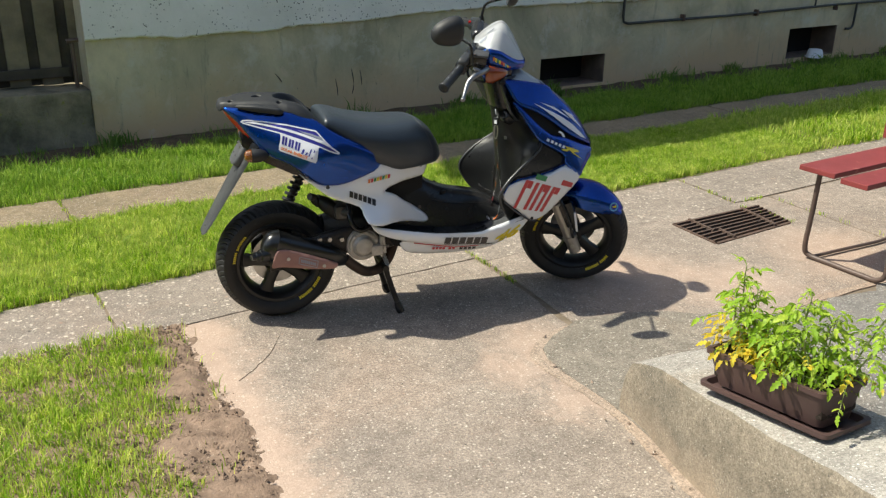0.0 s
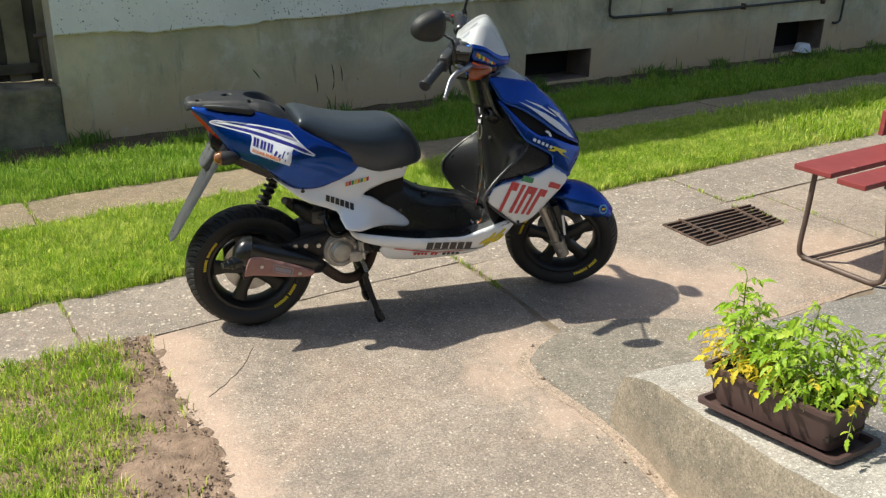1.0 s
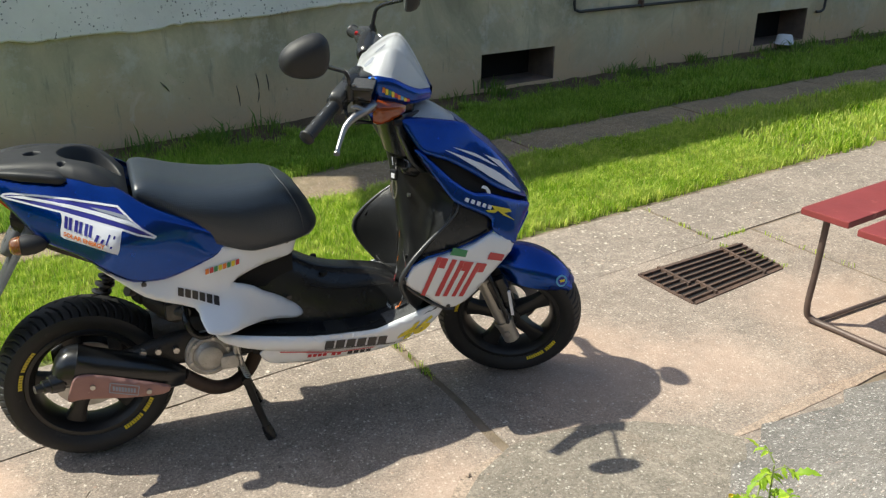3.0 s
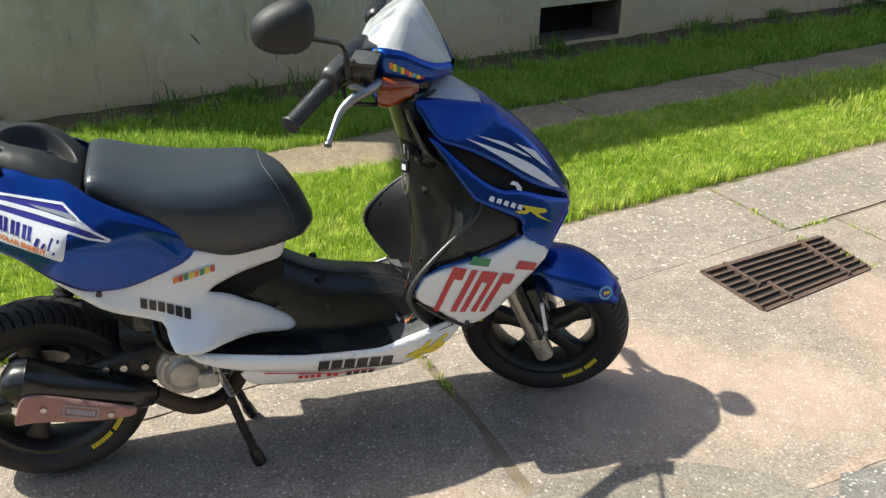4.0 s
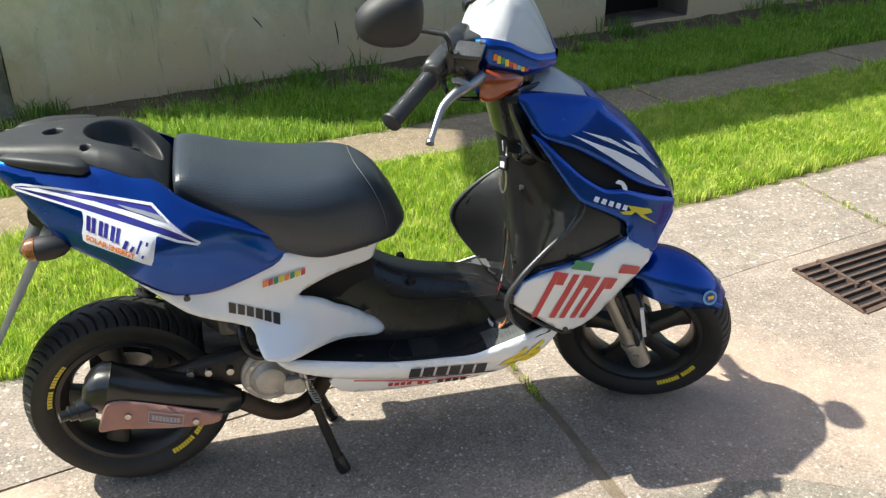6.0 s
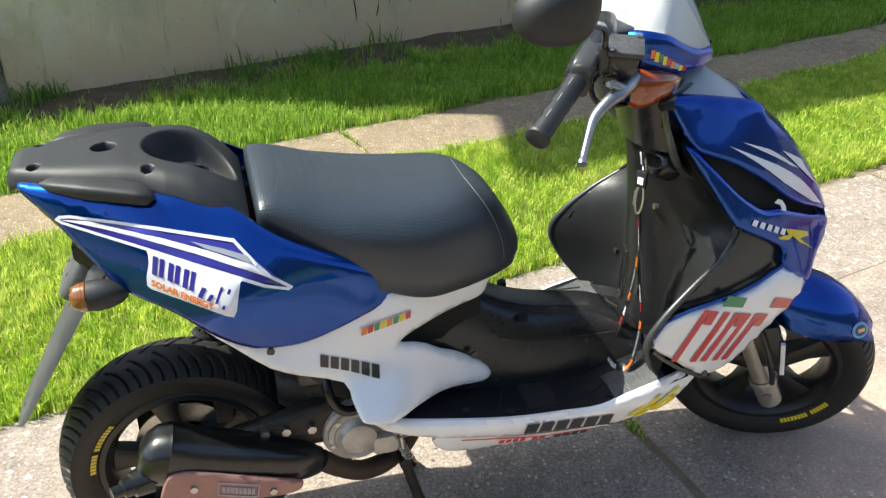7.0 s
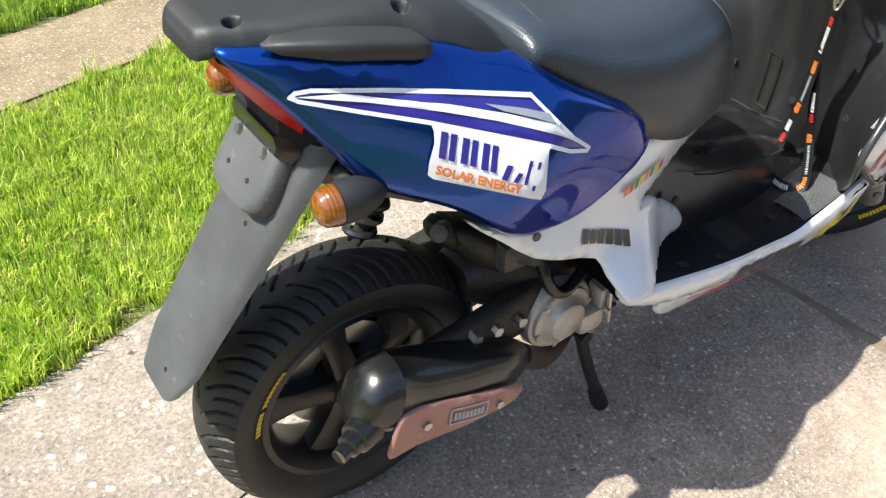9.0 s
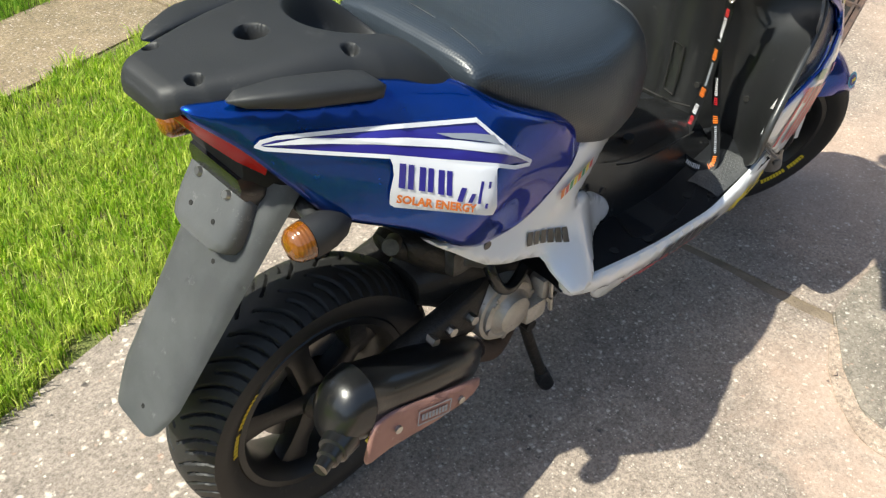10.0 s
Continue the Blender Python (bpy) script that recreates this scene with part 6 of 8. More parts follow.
decal("maker_mark", [(1.078, 0.697), (1.088, 0.701), (1.101, 0.695), (1.111, 0.682), (1.112, 0.673), (1.099, 0.679), (1.095, 0.689)], front_w, M_DWHITE, np_, "small white emblem shape")

# -- instrument cowl, screen, handlebar --
cowl_b = [(0.793, 0.088), (0.82, 0.116), (0.858, 0.132), (0.88, 0.127), (0.90, 0.113), (0.93, 0.088), (0.955, 0.060), (0.972, 0.028), (0.982, 0.004)]
cowl_e = [(0.793, 1.012), (0.82, 1.028), (0.858, 1.038), (0.88, 1.034), (0.90, 1.024), (0.93, 0.999), (0.955, 0.979), (0.972, 0.967), (0.982, 0.960)]
cowl_t = [(0.793, 1.026), (0.82, 1.049), (0.85, 1.072), (0.875, 1.089), (0.89, 1.093), (0.905, 1.083), (0.93, 1.050), (0.955, 1.010), (0.972, 0.980), (0.982, 0.962)]
cowl_c = [(0.793, 0.978), (0.88, 0.966), (0.982, 0.940)]


def screen_point(x, s, out=0.0):
    """On the white screen: s from -1 to 1 across."""
    b, e, t = smooth_table(cowl_b, x), smooth_table(cowl_e, x), smooth_table(cowl_t, x)
    f = 1 - abs(s) ** 1.7
    ridge = 0.007 * math.exp(-((abs(s) - 0.46) / 0.13) ** 2) * min(1, (0.982 - x) / 0.05) * min(1, max(0, (x - 0.80) / 0.05))
    return Vector((x, s * b, e + (t - e) * f + ridge + out))


def cowl_side(x, f, out=0.0):
    """On the blue flank, f from 0 at its upper edge to 1 at its foot (right-hand side)."""
    b, e, c = smooth_table(cowl_b, x), smooth_table(cowl_e, x), lerp_table(cowl_c, x)
    y = b + 0.010 + 0.012 * math.sin(math.pi * min(1, f * 0.8 + 0.1)) - 0.006 * f
    return Vector((x + 0.10 * max(0, x - 0.94), -(y + out), e - 0.002 - (e - c) * f))


cxs = [0.793 + 0.189 * i / 30 for i in range(31)]
bm = bmesh.new()
rows = []
for x in cxs:
    b, e, c = smooth_table(cowl_b, x), smooth_table(cowl_e, x), lerp_table(cowl_c, x)
    right = [Vector((x, -b + 0.002, e - 0.003)), Vector((x, -b - 0.001, e + 0.0035)), Vector((x, -b - 0.007, e + 0.0035))] + [cowl_side(x, f) for f in (0, 0.15, 0.35, 0.55, 0.75, 0.9, 1.0)] + [Vector((x, -b * 0.7, c - 0.010)), Vector((x, -b * 0.3, c - 0.014))]
    rows.append(right + [Vector((p.x, -p.y, p.z)) for p in right[::-1]])
loft(bm, rows, closed=False)
bmesh.ops.holes_fill(bm, edges=[e for e in bm.edges if e.is_boundary and all(v.co.x > 0.975 for v in e.verts)], sides=0)
cowl = turned("instrument_cowl", bm, M_BLUE, scooter, "blue handlebar cowl", smooth=50)
bm = bmesh.new()
loft(bm, [[screen_point(x, -1 + 2 * k / 36) for k in range(37)] for x in cxs], closed=False)
bmesh.ops.solidify(bm, geom=bm.faces[:], thickness=0.004)
screen = turned("windscreen", bm, M_WHITE, scooter, "white sports screen with raised ridges", smooth=60)
# dashboard behind the screen
bm = bmesh.new()
rows = []
for x, w, z in ((0.782, 0.085, 1.000), (0.788, 0.10, 1.014), (0.797, 0.112, 1.024), (0.818, 0.112, 1.032), (0.838, 0.105, 1.024)):
    rows.append([Vector((x, w * k / 8, z - 0.02 * (abs(k) / 8) ** 4)) for k in range(-8, 9)] + [Vector((x + 0.015, w * 0.9 * k / 8, z - 0.075)) for k in range(8, -9, -1)])
turned("dashboard", loft(bm, rows), M_BLACKP, scooter, "black plastic dashboard")
# swept handlebar cover to each side of the dashboard
for s in (-1, 1):
    rows = []
    for y, x0, x1, zt in ((0.085, 0.800, 0.872, 1.034), (0.115, 0.792, 0.862, 1.039), (0.140, 0.785, 0.828, 1.041), (0.152, 0.780, 0.803, 1.041), (0.190, 0.768, 0.800, 1.039), (0.220, 0.757, 0.793, 1.034), (0.232, 0.755, 0.788, 1.028), (0.236, 0.757, 0.785, 1.020)):
        ring = []
        for k in range(20):
            c, q = math.cos(2 * math.pi * k / 20), math.sin(2 * math.pi * k / 20)
            ring.append(Vector(((x0 + x1) / 2 + (x1 - x0) / 2 * math.copysign(abs(c) ** 0.35, c), s * y, zt - 0.022 + 0.022 * math.copysign(abs(q) ** 0.4, q))))
        rows.append(ring)
    turned("bar_cover", loft(bmesh.new(), rows), M_LEG, scooter, "dark grey plastic handlebar cover", smooth=45)
# colourful sticker under the screen edge, its name left as bars
for i, m_ in enumerate((M_DORANGE, M_DYELLOW, M_DGREEN, M_DYELLOW, M_DRED, M_DORANGE, M_DCYAN, M_DYELLOW, M_DRED)):
    bm = bmesh.new()
    x0, f0 = 0.874 + 0.0072 * i, 0.22 + 0.035 * i
    h = 0.24 if i % 2 else 0.20
    q = [cowl_side(x, f, 0.0015) for x, f in ((x0, f0 + h), (x0 + 0.0066, f0 + h), (x0 + 0.0066, f0), (x0, f0))]
    bm.faces.new([bm.verts.new(c) for c in q])
    turned("sticker_bar", bm, m_, cowl, "bright letter-shaped sticker bars" if i == 0 else "")
for x, s_ in ((0.815, -0.62), (0.838, -0.30)):
    bm = bmesh.new()
    q = [screen_point(x + dx, s_ + ds, 0.0012) for dx, ds in ((0, 0), (0.006, -0.07), (0.022, 0.0), (0.028, 0.10), (0.022, 0.13), (0.008, 0.07))]
    bm.faces.new([bm.verts.new(c) for c in q])
    turned("vent", bm, M_DGREY, screen, "shallow grey vent in the screen")
for s in (-1, 1):
    bm = bmesh.new()
    rings = []
    for x, ry, rz, dy in ((0.850, 0.010, 0.020, 0.156), (0.854, 0.018, 0.030, 0.158), (0.864, 0.023, 0.033, 0.156), (0.880, 0.025, 0.030, 0.150), (0.898, 0.023, 0.025, 0.140), (0.916, 0.016, 0.017, 0.126), (0.930, 0.007, 0.008, 0.114)):
        rings.append(oval((x, s * dy, 0.952 - 0.05 * (x - 0.89)), ry, rz, 18, 0.8))
    turned("front_indicator", loft(bm, rings), M_AMBER_F, scooter, "orange front indicator lens")
    bm = bmesh.new()
    loft(bm, [oval((x, s * y, 0.958), 0.012, rz, 14, 0.7) for x, y, rz in ((0.838, 0.150, 0.014), (0.846, 0.156, 0.026), (0.854, 0.160, 0.032), (0.858, 0.158, 0.034))])
    turned("indicator_surround", bm, M_BLUE, scooter, "blue painted rim behind the indicator")
    # bar, grip, switchgear
    bm = bmesh.new()
    g0, g1 = Vector((0.720, s * 0.348, 0.967)), Vector((0.772, s * 0.215, 1.003))
    d = (g1 - g0)
    turned("handlebar", tube(bmesh.new(), [g0 + d * 0.3, g1, Vector((0.80, s * 0.12, 1.0)), Vector((0.82, 0, 0.97))], 0.011, 12), M_DENG, scooter, "black steel handlebar")
    pts = [g0 - d * 0.02, g0 + d * 0.0, g0 + d * 0.03, g0 + d * 0.04, g0 + d * 0.06] + [g0 + d * (0.1 + 0.08 * i) for i in range(10)] + [g0 + d * 0.88, g0 + d * 0.9, g0 + d * 0.97]
    rad = [0.013, 0.0185, 0.0195, 0.0185, 0.0158] + [0.0158 + 0.0006 * (i % 2) for i in range(10)] + [0.0165, 0.022, 0.0225]
    grip = turned("grip", tube(bm, pts, rad, 22), M_GRIP, scooter, "black rubber grip with a ribbed pattern")
    # Near-black ribs paint the shade of cut grooves.
    for k in range(7):
        bm = bmesh.new()
        p = g0 + d * (0.14 + 0.10 * k)
        up_ = Vector((-0.010, 0, 0.0128)) if k % 2 else Vector((-0.0135, 0, 0.0088))
        dn_ = Vector((-0.0135, 0, 0.0088)) if k % 2 else Vector((-0.010, 0, 0.0128))
        tube(bm, [p + up_, p + d * 0.10 + dn_], 0.0013, 5)
        turned("groove", bm, M_DARK, grip)
    for k in range(3):
        p = g0 + d * (0.24 + 0.24 * k)
        c = Vector((-0.003, -0.0065, 0.0146))
        turned("grip_dash", tube(bmesh.new(), [p + c, p + c + d * 0.11], 0.0008, 5), M_DGREY, grip, "short pale dash")
    bm = bmesh.new()
    h = d.normalized()
    tube(bm, catmull([g1 - h * 0.012, g1 - h * 0.006, g1 + h * 0.03, g1 + h * 0.07, Vector((0.800, s * 0.10, 1.012)), Vector((0.802, s * 0.06, 1.010))], 4), [0.018, 0.021, 0.023, 0.024, 0.024, 0.0245, 0.025, 0.026, 0.026, 0.026, 0.026, 0.027, 0.028, 0.029, 0.030, 0.030, 0.030, 0.029, 0.028, 0.026, 0.02], 18)
    sw = turned("switch_housing", bm, M_BLACKP, scooter, "black switch housing")
    bm = bmesh.new() if s > 0 else None
    if s > 0:
        box(bm, (-0.007, -0.005, -0.004), (0.007, 0.005, 0.005), 0.002, m=Matrix.Translation(g1 + h * 0.022 + Vector((-0.022, 0, 0.012))))
    if s > 0:
        turned("stop_switch", bm, M_RED, sw, "small red stop switch")
    # brake lever
    bm = bmesh.new()
    lv = catmull([(0.850, s * 0.170, 0.978), (0.844, s * 0.196, 0.981), (0.832, s * 0.225, 0.983), (0.815, s * 0.247, 0.977), (0.799, s * 0.268, 0.962), (0.793, s * 0.298, 0.945), (0.789, s * 0.328, 0.928), (0.789, s * 0.336, 0.924)], 5)
    k = len(lv)
    tube(bm, lv, [0.0150 - 0.0092 * min(1, i / (k * 0.75)) + (0.0022 if i > k - 6 else 0) for i in range(k)], 12)
    tube(bm, [(0.838, s * 0.218, 0.983), (0.820, s * 0.232, 1.000), (0.812, s * 0.240, 1.004)], [0.010, 0.007, 0.004], 10)
    lever = turned("brake_lever", bm, M_LEVER, scooter, "satin silver brake lever")
    bm = bmesh.new()
    box(bm, (0.805, min(s * 0.145, s * 0.195), 0.975), (0.850, max(s * 0.145, s * 0.195), 1.000), 0.007)
    turned("lever_perch", bm, M_BLACKP, lever)
    # mirror on a bent stalk
    bm = bmesh.new()
    stalk = catmull([(0.800, s * 0.205, 1.012), (0.800, s * 0.208, 1.055), (0.794, s * 0.225, 1.085), (0.784, s * 0.265, 1.108), (0.770, s * 0.330, 1.142)] if s < 0 else [(0.800, 0.205, 1.012), (0.803, 0.206, 1.06), (0.82, 0.20, 1.10), STEER.inverted() @ Vector((0.945, 0.09, 1.165))], 6)
    mirror = turned("mirror", tube(bm, stalk, 0.0055, 10), M_BLACKP, scooter, "black oval mirror on a bent stalk")
    bm = bmesh.new()
    tube(bm, [(0.800, s * 0.205, 1.005), (0.800, s * 0.205, 1.03), (0.800, s * 0.206, 1.045)], [0.012, 0.012, 0.008], 14)
    turned("stalk_base", bm, M_BLACKP, mirror)
    bm = bmesh.new()
    rings = []
    mc = Vector((0.731, -0.366, 1.172)) if s < 0 else STEER.inverted() @ Vector((0.955, 0.06, 1.19))
    wide, out = (Vector((-0.88, -0.47, 0)), Vector((0.47, -0.88, 0))) if s < 0 else (Vector((-0.18, 0.98, 0)), Vector((0.98, 0.18, 0)))

    def shell_point(a, f, o):
        yy, zz = 0.057 * math.copysign(abs(math.cos(a)) ** 0.8, math.cos(a)), 0.047 * math.copysign(abs(math.sin(a)) ** 0.8, math.sin(a))
        zz *= 1 - 0.24 * (yy / 0.057)
        return mc + wide * yy * f + Vector((0, 0, zz * f - 0.10 * yy * f)) + out * o
    for o, f in ((-0.016, 0.90), (-0.013, 1.0), (0.0, 1.0), (0.014, 0.9), (0.024, 0.66), (0.028, 0.3)):
        rings.append([shell_point(2 * math.pi * i / 28, f, o) for i in range(28)])
    turned("shell", loft(bm, rings), M_TAILP, mirror, "matt black mirror shell")
    bm = bmesh.new()
    bm.faces.new([bm.verts.new(shell_point(2 * math.pi * i / 28, 0.86, -0.0165)) for i in range(28)])
    turned("glass", bm, M_STEEL, mirror, "mirror glass")
# brake fluid reservoir with its lid
bm = bmesh.new()
box(bm, (0.808, -0.211, 1.006), (0.854, -0.158, 1.034), 0.007)
res = turned("fluid_reservoir", bm, M_BLACKP, scooter, "black brake fluid reservoir")
bm = bmesh.new()
box(bm, (0.806, -0.215, 1.0345), (0.860, -0.155, 1.044), 0.004)
turned("lid", bm, M_LID, res, "speckled dark grey reservoir lid")
for x, y in ((0.811, -0.209), (0.851, -0.160)):
    turned("screw", tube(bmesh.new(), [(x, y, 1.045), (x, y, 1.0485)], 0.005, 10), M_STEEL, res)
bm = bmesh.new()
tube(bm, catmull([(0.82, -0.14, 1.0), (0.79, -0.19, 0.985), (0.80, -0.21, 0.955), (0.84, -0.17, 0.93), (0.87, -0.10, 0.90)], 6), 0.0045, 8)
turned("cable", bm, M_BLACKP, scooter, "black control cable")
# neck below the cowl
bm = bmesh.new()
loft(bm, [[Vector((x + d * math.cos(2 * math.pi * i / 20), w * math.sin(2 * math.pi * i / 20), z)) for i in range(20)] for x, z, w, d in ((0.915, 0.78, 0.085, 0.055), (0.895, 0.85, 0.09, 0.055), (0.88, 0.90, 0.095, 0.06), (0.865, 0.95, 0.11, 0.07))])
part("steering_neck", bm, M_BLACKP, scooter, "black steering column shroud")

# -- floor, tunnel, belly --
floor_z = [(0.34, 0.405), (0.40, 0.385), (0.50, 0.362), (0.59, 0.347), (0.68, 0.338), (0.77, 0.336), (0.83, 0.352), (0.90, 0.372), (0.96, 0.388)]
bm = bmesh.new()
g = []
for i in range(32):
    x = 0.34 + 0.60 * i / 31
    g.append([Vector((x, 0.198 * k / 10, smooth_table(floor_z, x) - 0.003 - (0.006 if abs(k) == 10 else 0))) for k in range(-10, 11)])
loft(bm, g, closed=False)
bmesh.ops.solidify(bm, geom=bm.faces[:], thickness=0.02)
floorboard = part("floorboard", bm, M_FLOORP, scooter, "black floorboard")
for s in (-1, 1):
    bm = bmesh.new()
    rows = [[Vector((x, s * (0.118 + (0.066 + 0.004 * t) * k / 6), smooth_table(floor_z, x) + 0.004 - 0.004 * (abs(k - 3) / 3) ** 4)) for k in range(7)] for t, x in ((t, 0.800 + 0.10 * t) for t in (0, 0.2, 0.4, 0.6, 0.8, 1))]
    loft(bm, rows, closed=False)
    part("foot_pad", bm, M_PAD, floorboard, "grey dotted toe pad")
    bm = bmesh.new()
    for i in range(13):
        for j in range(9):
            x, y = 0.806 + 0.0072 * i, s * (0.122 + 0.0068 * j + 0.0034 * (i % 2))
            z = smooth_table(floor_z, x) + 0.004 - 0.004 * (abs(j / 8 * 6 - 3) / 3) ** 4
            top = bm.verts.new((x, y, z + 0.0016))
            ring = [bm.verts.new((x + 0.0021 * math.cos(a), y + 0.0021 * math.sin(a), z)) for a in (0, 1.257, 2.513, 3.770, 5.027)]
            for k in range(5):
                bm.faces.new((ring[k], ring[(k + 1) % 5], top))
    tagged(part("pad_dots", bm, M_PAD, floorboard, "raised grey dots", smooth=False), kind="stuff")
    # Moulded lines and recesses below: near-black lines and discs, shade as colour.
    for line in ([(0.612, 0.100), (0.594, 0.135), (0.588, 0.158), (0.612, 0.170), (0.66, 0.168), (0.731, 0.156), (0.775, 0.146), (0.811, 0.132)], [(0.826, 0.140), (0.824, 0.156), (0.808, 0.170), (0.786, 0.176)]):
        bm = bmesh.new()
        tube(bm, catmull([Vector((x, s * y, smooth_table(floor_z, x) - 0.0022)) for x, y in line], 5), 0.0017, 6)
        part("moulded_line", bm, M_DARK, floorboard)
    for x, y in ((0.52, 0.165), (0.77, 0.14), (0.80, 0.172), (0.60, 0.175)):
        bm = bmesh.new()
        z = smooth_table(floor_z, x)
        tube(bm, [(x, s * y, z - 0.006), (x, s * y, z + 0.0008)], 0.008, 12)
        part("screw_recess", bm, M_DARK, floorboard)
hump = [(0.44, 0.58), (0.52, 0.555), (0.58, 0.522), (0.64, 0.488), (0.70, 0.468), (0.76, 0.457), (0.82, 0.444), (0.86, 0.428), (0.90, 0.41)]
bm = bmesh.new()
rows = []
for i in range(26):
    x = 0.44 + 0.46 * i / 25
    zt, zf = smooth_table(hump, x), smooth_table(floor_z, x) - 0.012
    w0 = lerp_table([(0.44, 0.095), (0.56, 0.085), (0.66, 0.085), (0.80, 0.080), (0.90, 0.085)], x)
    row = []
    for k in range(-12, 13):
        t = abs(k) / 12
        y = w0 * (1 if t > 0.85 else (t / 0.85) ** 0.9 * 0.97)
        z = zt - (zt - zf) * (t ** 3.2)
        row.append(Vector((x, math.copysign(y + (0.012 * max(0, t - 0.85) / 0.15), k), z)))
    rows.append(row)
loft(bm, rows, closed=False)
tunnel = part("centre_tunnel", bm, M_BLACKP, scooter, "black moulded centre tunnel", smooth=50)
for x, y in ((0.66, -0.062), (0.66, 0.062)):
    bm = bmesh.new()
    z = smooth_table(hump, x) - 0.012
    tube(bm, [(x, y, z - 0.006), (x - 0.002, y, z + 0.004)], 0.009, 12)
    part("screw_recess", bm, M_DARK, tunnel)
bm = bmesh.new()
tube(bm, [(0.856, -0.055, 0.452), (0.846, -0.03, 0.452), (0.852, -0.012, 0.446), (0.838, -0.004, 0.455), (0.838, 0.03, 0.455), (0.85, 0.05, 0.448)], 0.002, 6)
part("seam", bm, M_DARK, tunnel)
for s in (-1, 1):
    part("seam", tube(bmesh.new(), catmull([(0.60, s * 0.0865, 0.452), (0.66, s * 0.0862, 0.432), (0.74, s * 0.0842, 0.421), (0.84, s * 0.0835, 0.417)], 6), 0.0015, 6), M_DARK, tunnel)

belly_out = [(0.340, 0.412), (0.366, 0.397), (0.45, 0.376), (0.59, 0.350), (0.70, 0.342), (0.768, 0.340), (0.829, 0.358), (0.963, 0.390), (0.972, 0.380), (0.931, 0.331), (0.88, 0.302), (0.834, 0.286), (0.771, 0.281), (0.625, 0.293), (0.463, 0.334), (0.365, 0.373)]
belly = both("side_skirt", belly_out, belly_w, M_WHITE, scooter, "white side skirt with black and yellow stickers", steps=3, roll=0.007)
both("belly_pan", [(0.46, 0.330), (0.60, 0.297), (0.72, 0.280), (0.80, 0.276), (0.87, 0.290), (0.80, 0.262), (0.68, 0.256), (0.56, 0.262), (0.475, 0.284)], lambda x, z: belly_w(x, z) - 0.008 - 0.2 * max(0, 0.28 - z), M_WHITE, scooter, "white belly pan", steps=3, roll=0.006)
# Filler that closes the underside, its shade put in as near-black.
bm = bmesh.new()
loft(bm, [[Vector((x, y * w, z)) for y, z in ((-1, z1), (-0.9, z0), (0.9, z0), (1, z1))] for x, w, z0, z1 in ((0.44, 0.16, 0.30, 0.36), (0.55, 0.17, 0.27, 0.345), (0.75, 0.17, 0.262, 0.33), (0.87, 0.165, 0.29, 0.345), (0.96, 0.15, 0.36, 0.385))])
part("belly_core", bm, M_DARK, scooter, "near-black underside filler with the shade in its colour")
bs = belly[0]


def bar_word(parent, origin, along, up, letters, mat, width, size=(0.8, 1.0), label=""):
    """A name left as a row of plain slanted bars."""
    o, al, u = Vector(origin), Vector(along), Vector(up)
    for i in range(letters):
        a, b = i / letters, (i + size[0]) / letters
        q = [o + al * a, o + al * b, o + al * b + u, o + al * a + u]
        decal("letter_bar", [tuple(c) for c in q], width, mat, parent, label if i == 0 else "")


bar_word(bs, (0.619, 0.3075), (0.178, -0.0185), (0.004, 0.027), 6, M_DBLACK, belly_w, (0.82, 1), "black maker lettering bars")
decal("underline", [(0.62, 0.3035), (0.82, 0.284), (0.82, 0.287), (0.62, 0.3065)], belly_w, M_DBLACK, bs)
decal("red_line", [(0.50, 0.322), (0.66, 0.286), (0.76, 0.2825), (0.76, 0.285), (0.66, 0.2895), (0.50, 0.326)], belly_w, M_DRED, bs)
lettering("race_number", "46", 0.070, (0.820, 0.2900), (0.955, 0.25), (0.16, 0.80), belly_w, M_DYELLOW, bs, "yellow race number sticker", shear=0.3, bold=0.0035, stretch=1.35)
bar_word(bs, (0.575, 0.285), (0.055, -0.006), (0.002, 0.010), 4, M_DRED, lambda x, z: belly_w(x, z) - 0.004, (0.75, 1))
bar_word(bs, (0.64, 0.277), (0.03, -0.002), (0.002, 0.010), 2, M_DRED, lambda x, z: belly_w(x, z) - 0.004, (0.75, 1))
bar_word(bs, (0.685, 0.272), (0.07, -0.004), (0.002, 0.010), 4, M_DBLACK, lambda x, z: belly_w(x, z) - 0.004, (0.75, 1))

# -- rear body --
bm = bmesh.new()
# Filler against see-through; near-black paints the shade in the panel gaps.
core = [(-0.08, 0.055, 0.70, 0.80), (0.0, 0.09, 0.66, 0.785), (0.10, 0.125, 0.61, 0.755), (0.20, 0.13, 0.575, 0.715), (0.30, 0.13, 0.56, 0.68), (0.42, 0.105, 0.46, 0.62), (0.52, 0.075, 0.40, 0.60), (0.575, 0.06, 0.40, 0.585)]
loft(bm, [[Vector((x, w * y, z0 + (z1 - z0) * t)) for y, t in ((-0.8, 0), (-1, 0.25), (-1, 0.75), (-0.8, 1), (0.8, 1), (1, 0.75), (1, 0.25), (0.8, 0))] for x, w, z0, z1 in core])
part("under_seat_core", bm, M_DARK, scooter, "near-black under-seat filler with the shade in its colour")
blue_out = [(-0.138, 0.826), (-0.105, 0.832), (0.045, 0.822), (0.111, 0.806), (0.160, 0.79), (0.20, 0.762), (0.232, 0.742), (0.269, 0.722), (0.33, 0.690), (0.385, 0.655), (0.402, 0.625), (0.392, 0.605), (0.340, 0.588), (0.298, 0.576), (0.236, 0.560), (0.176, 0.562), (0.145, 0.578), (0.110, 0.606), (0.062, 0.646), (-0.014, 0.678), (-0.057, 0.729), (-0.094, 0.778)]
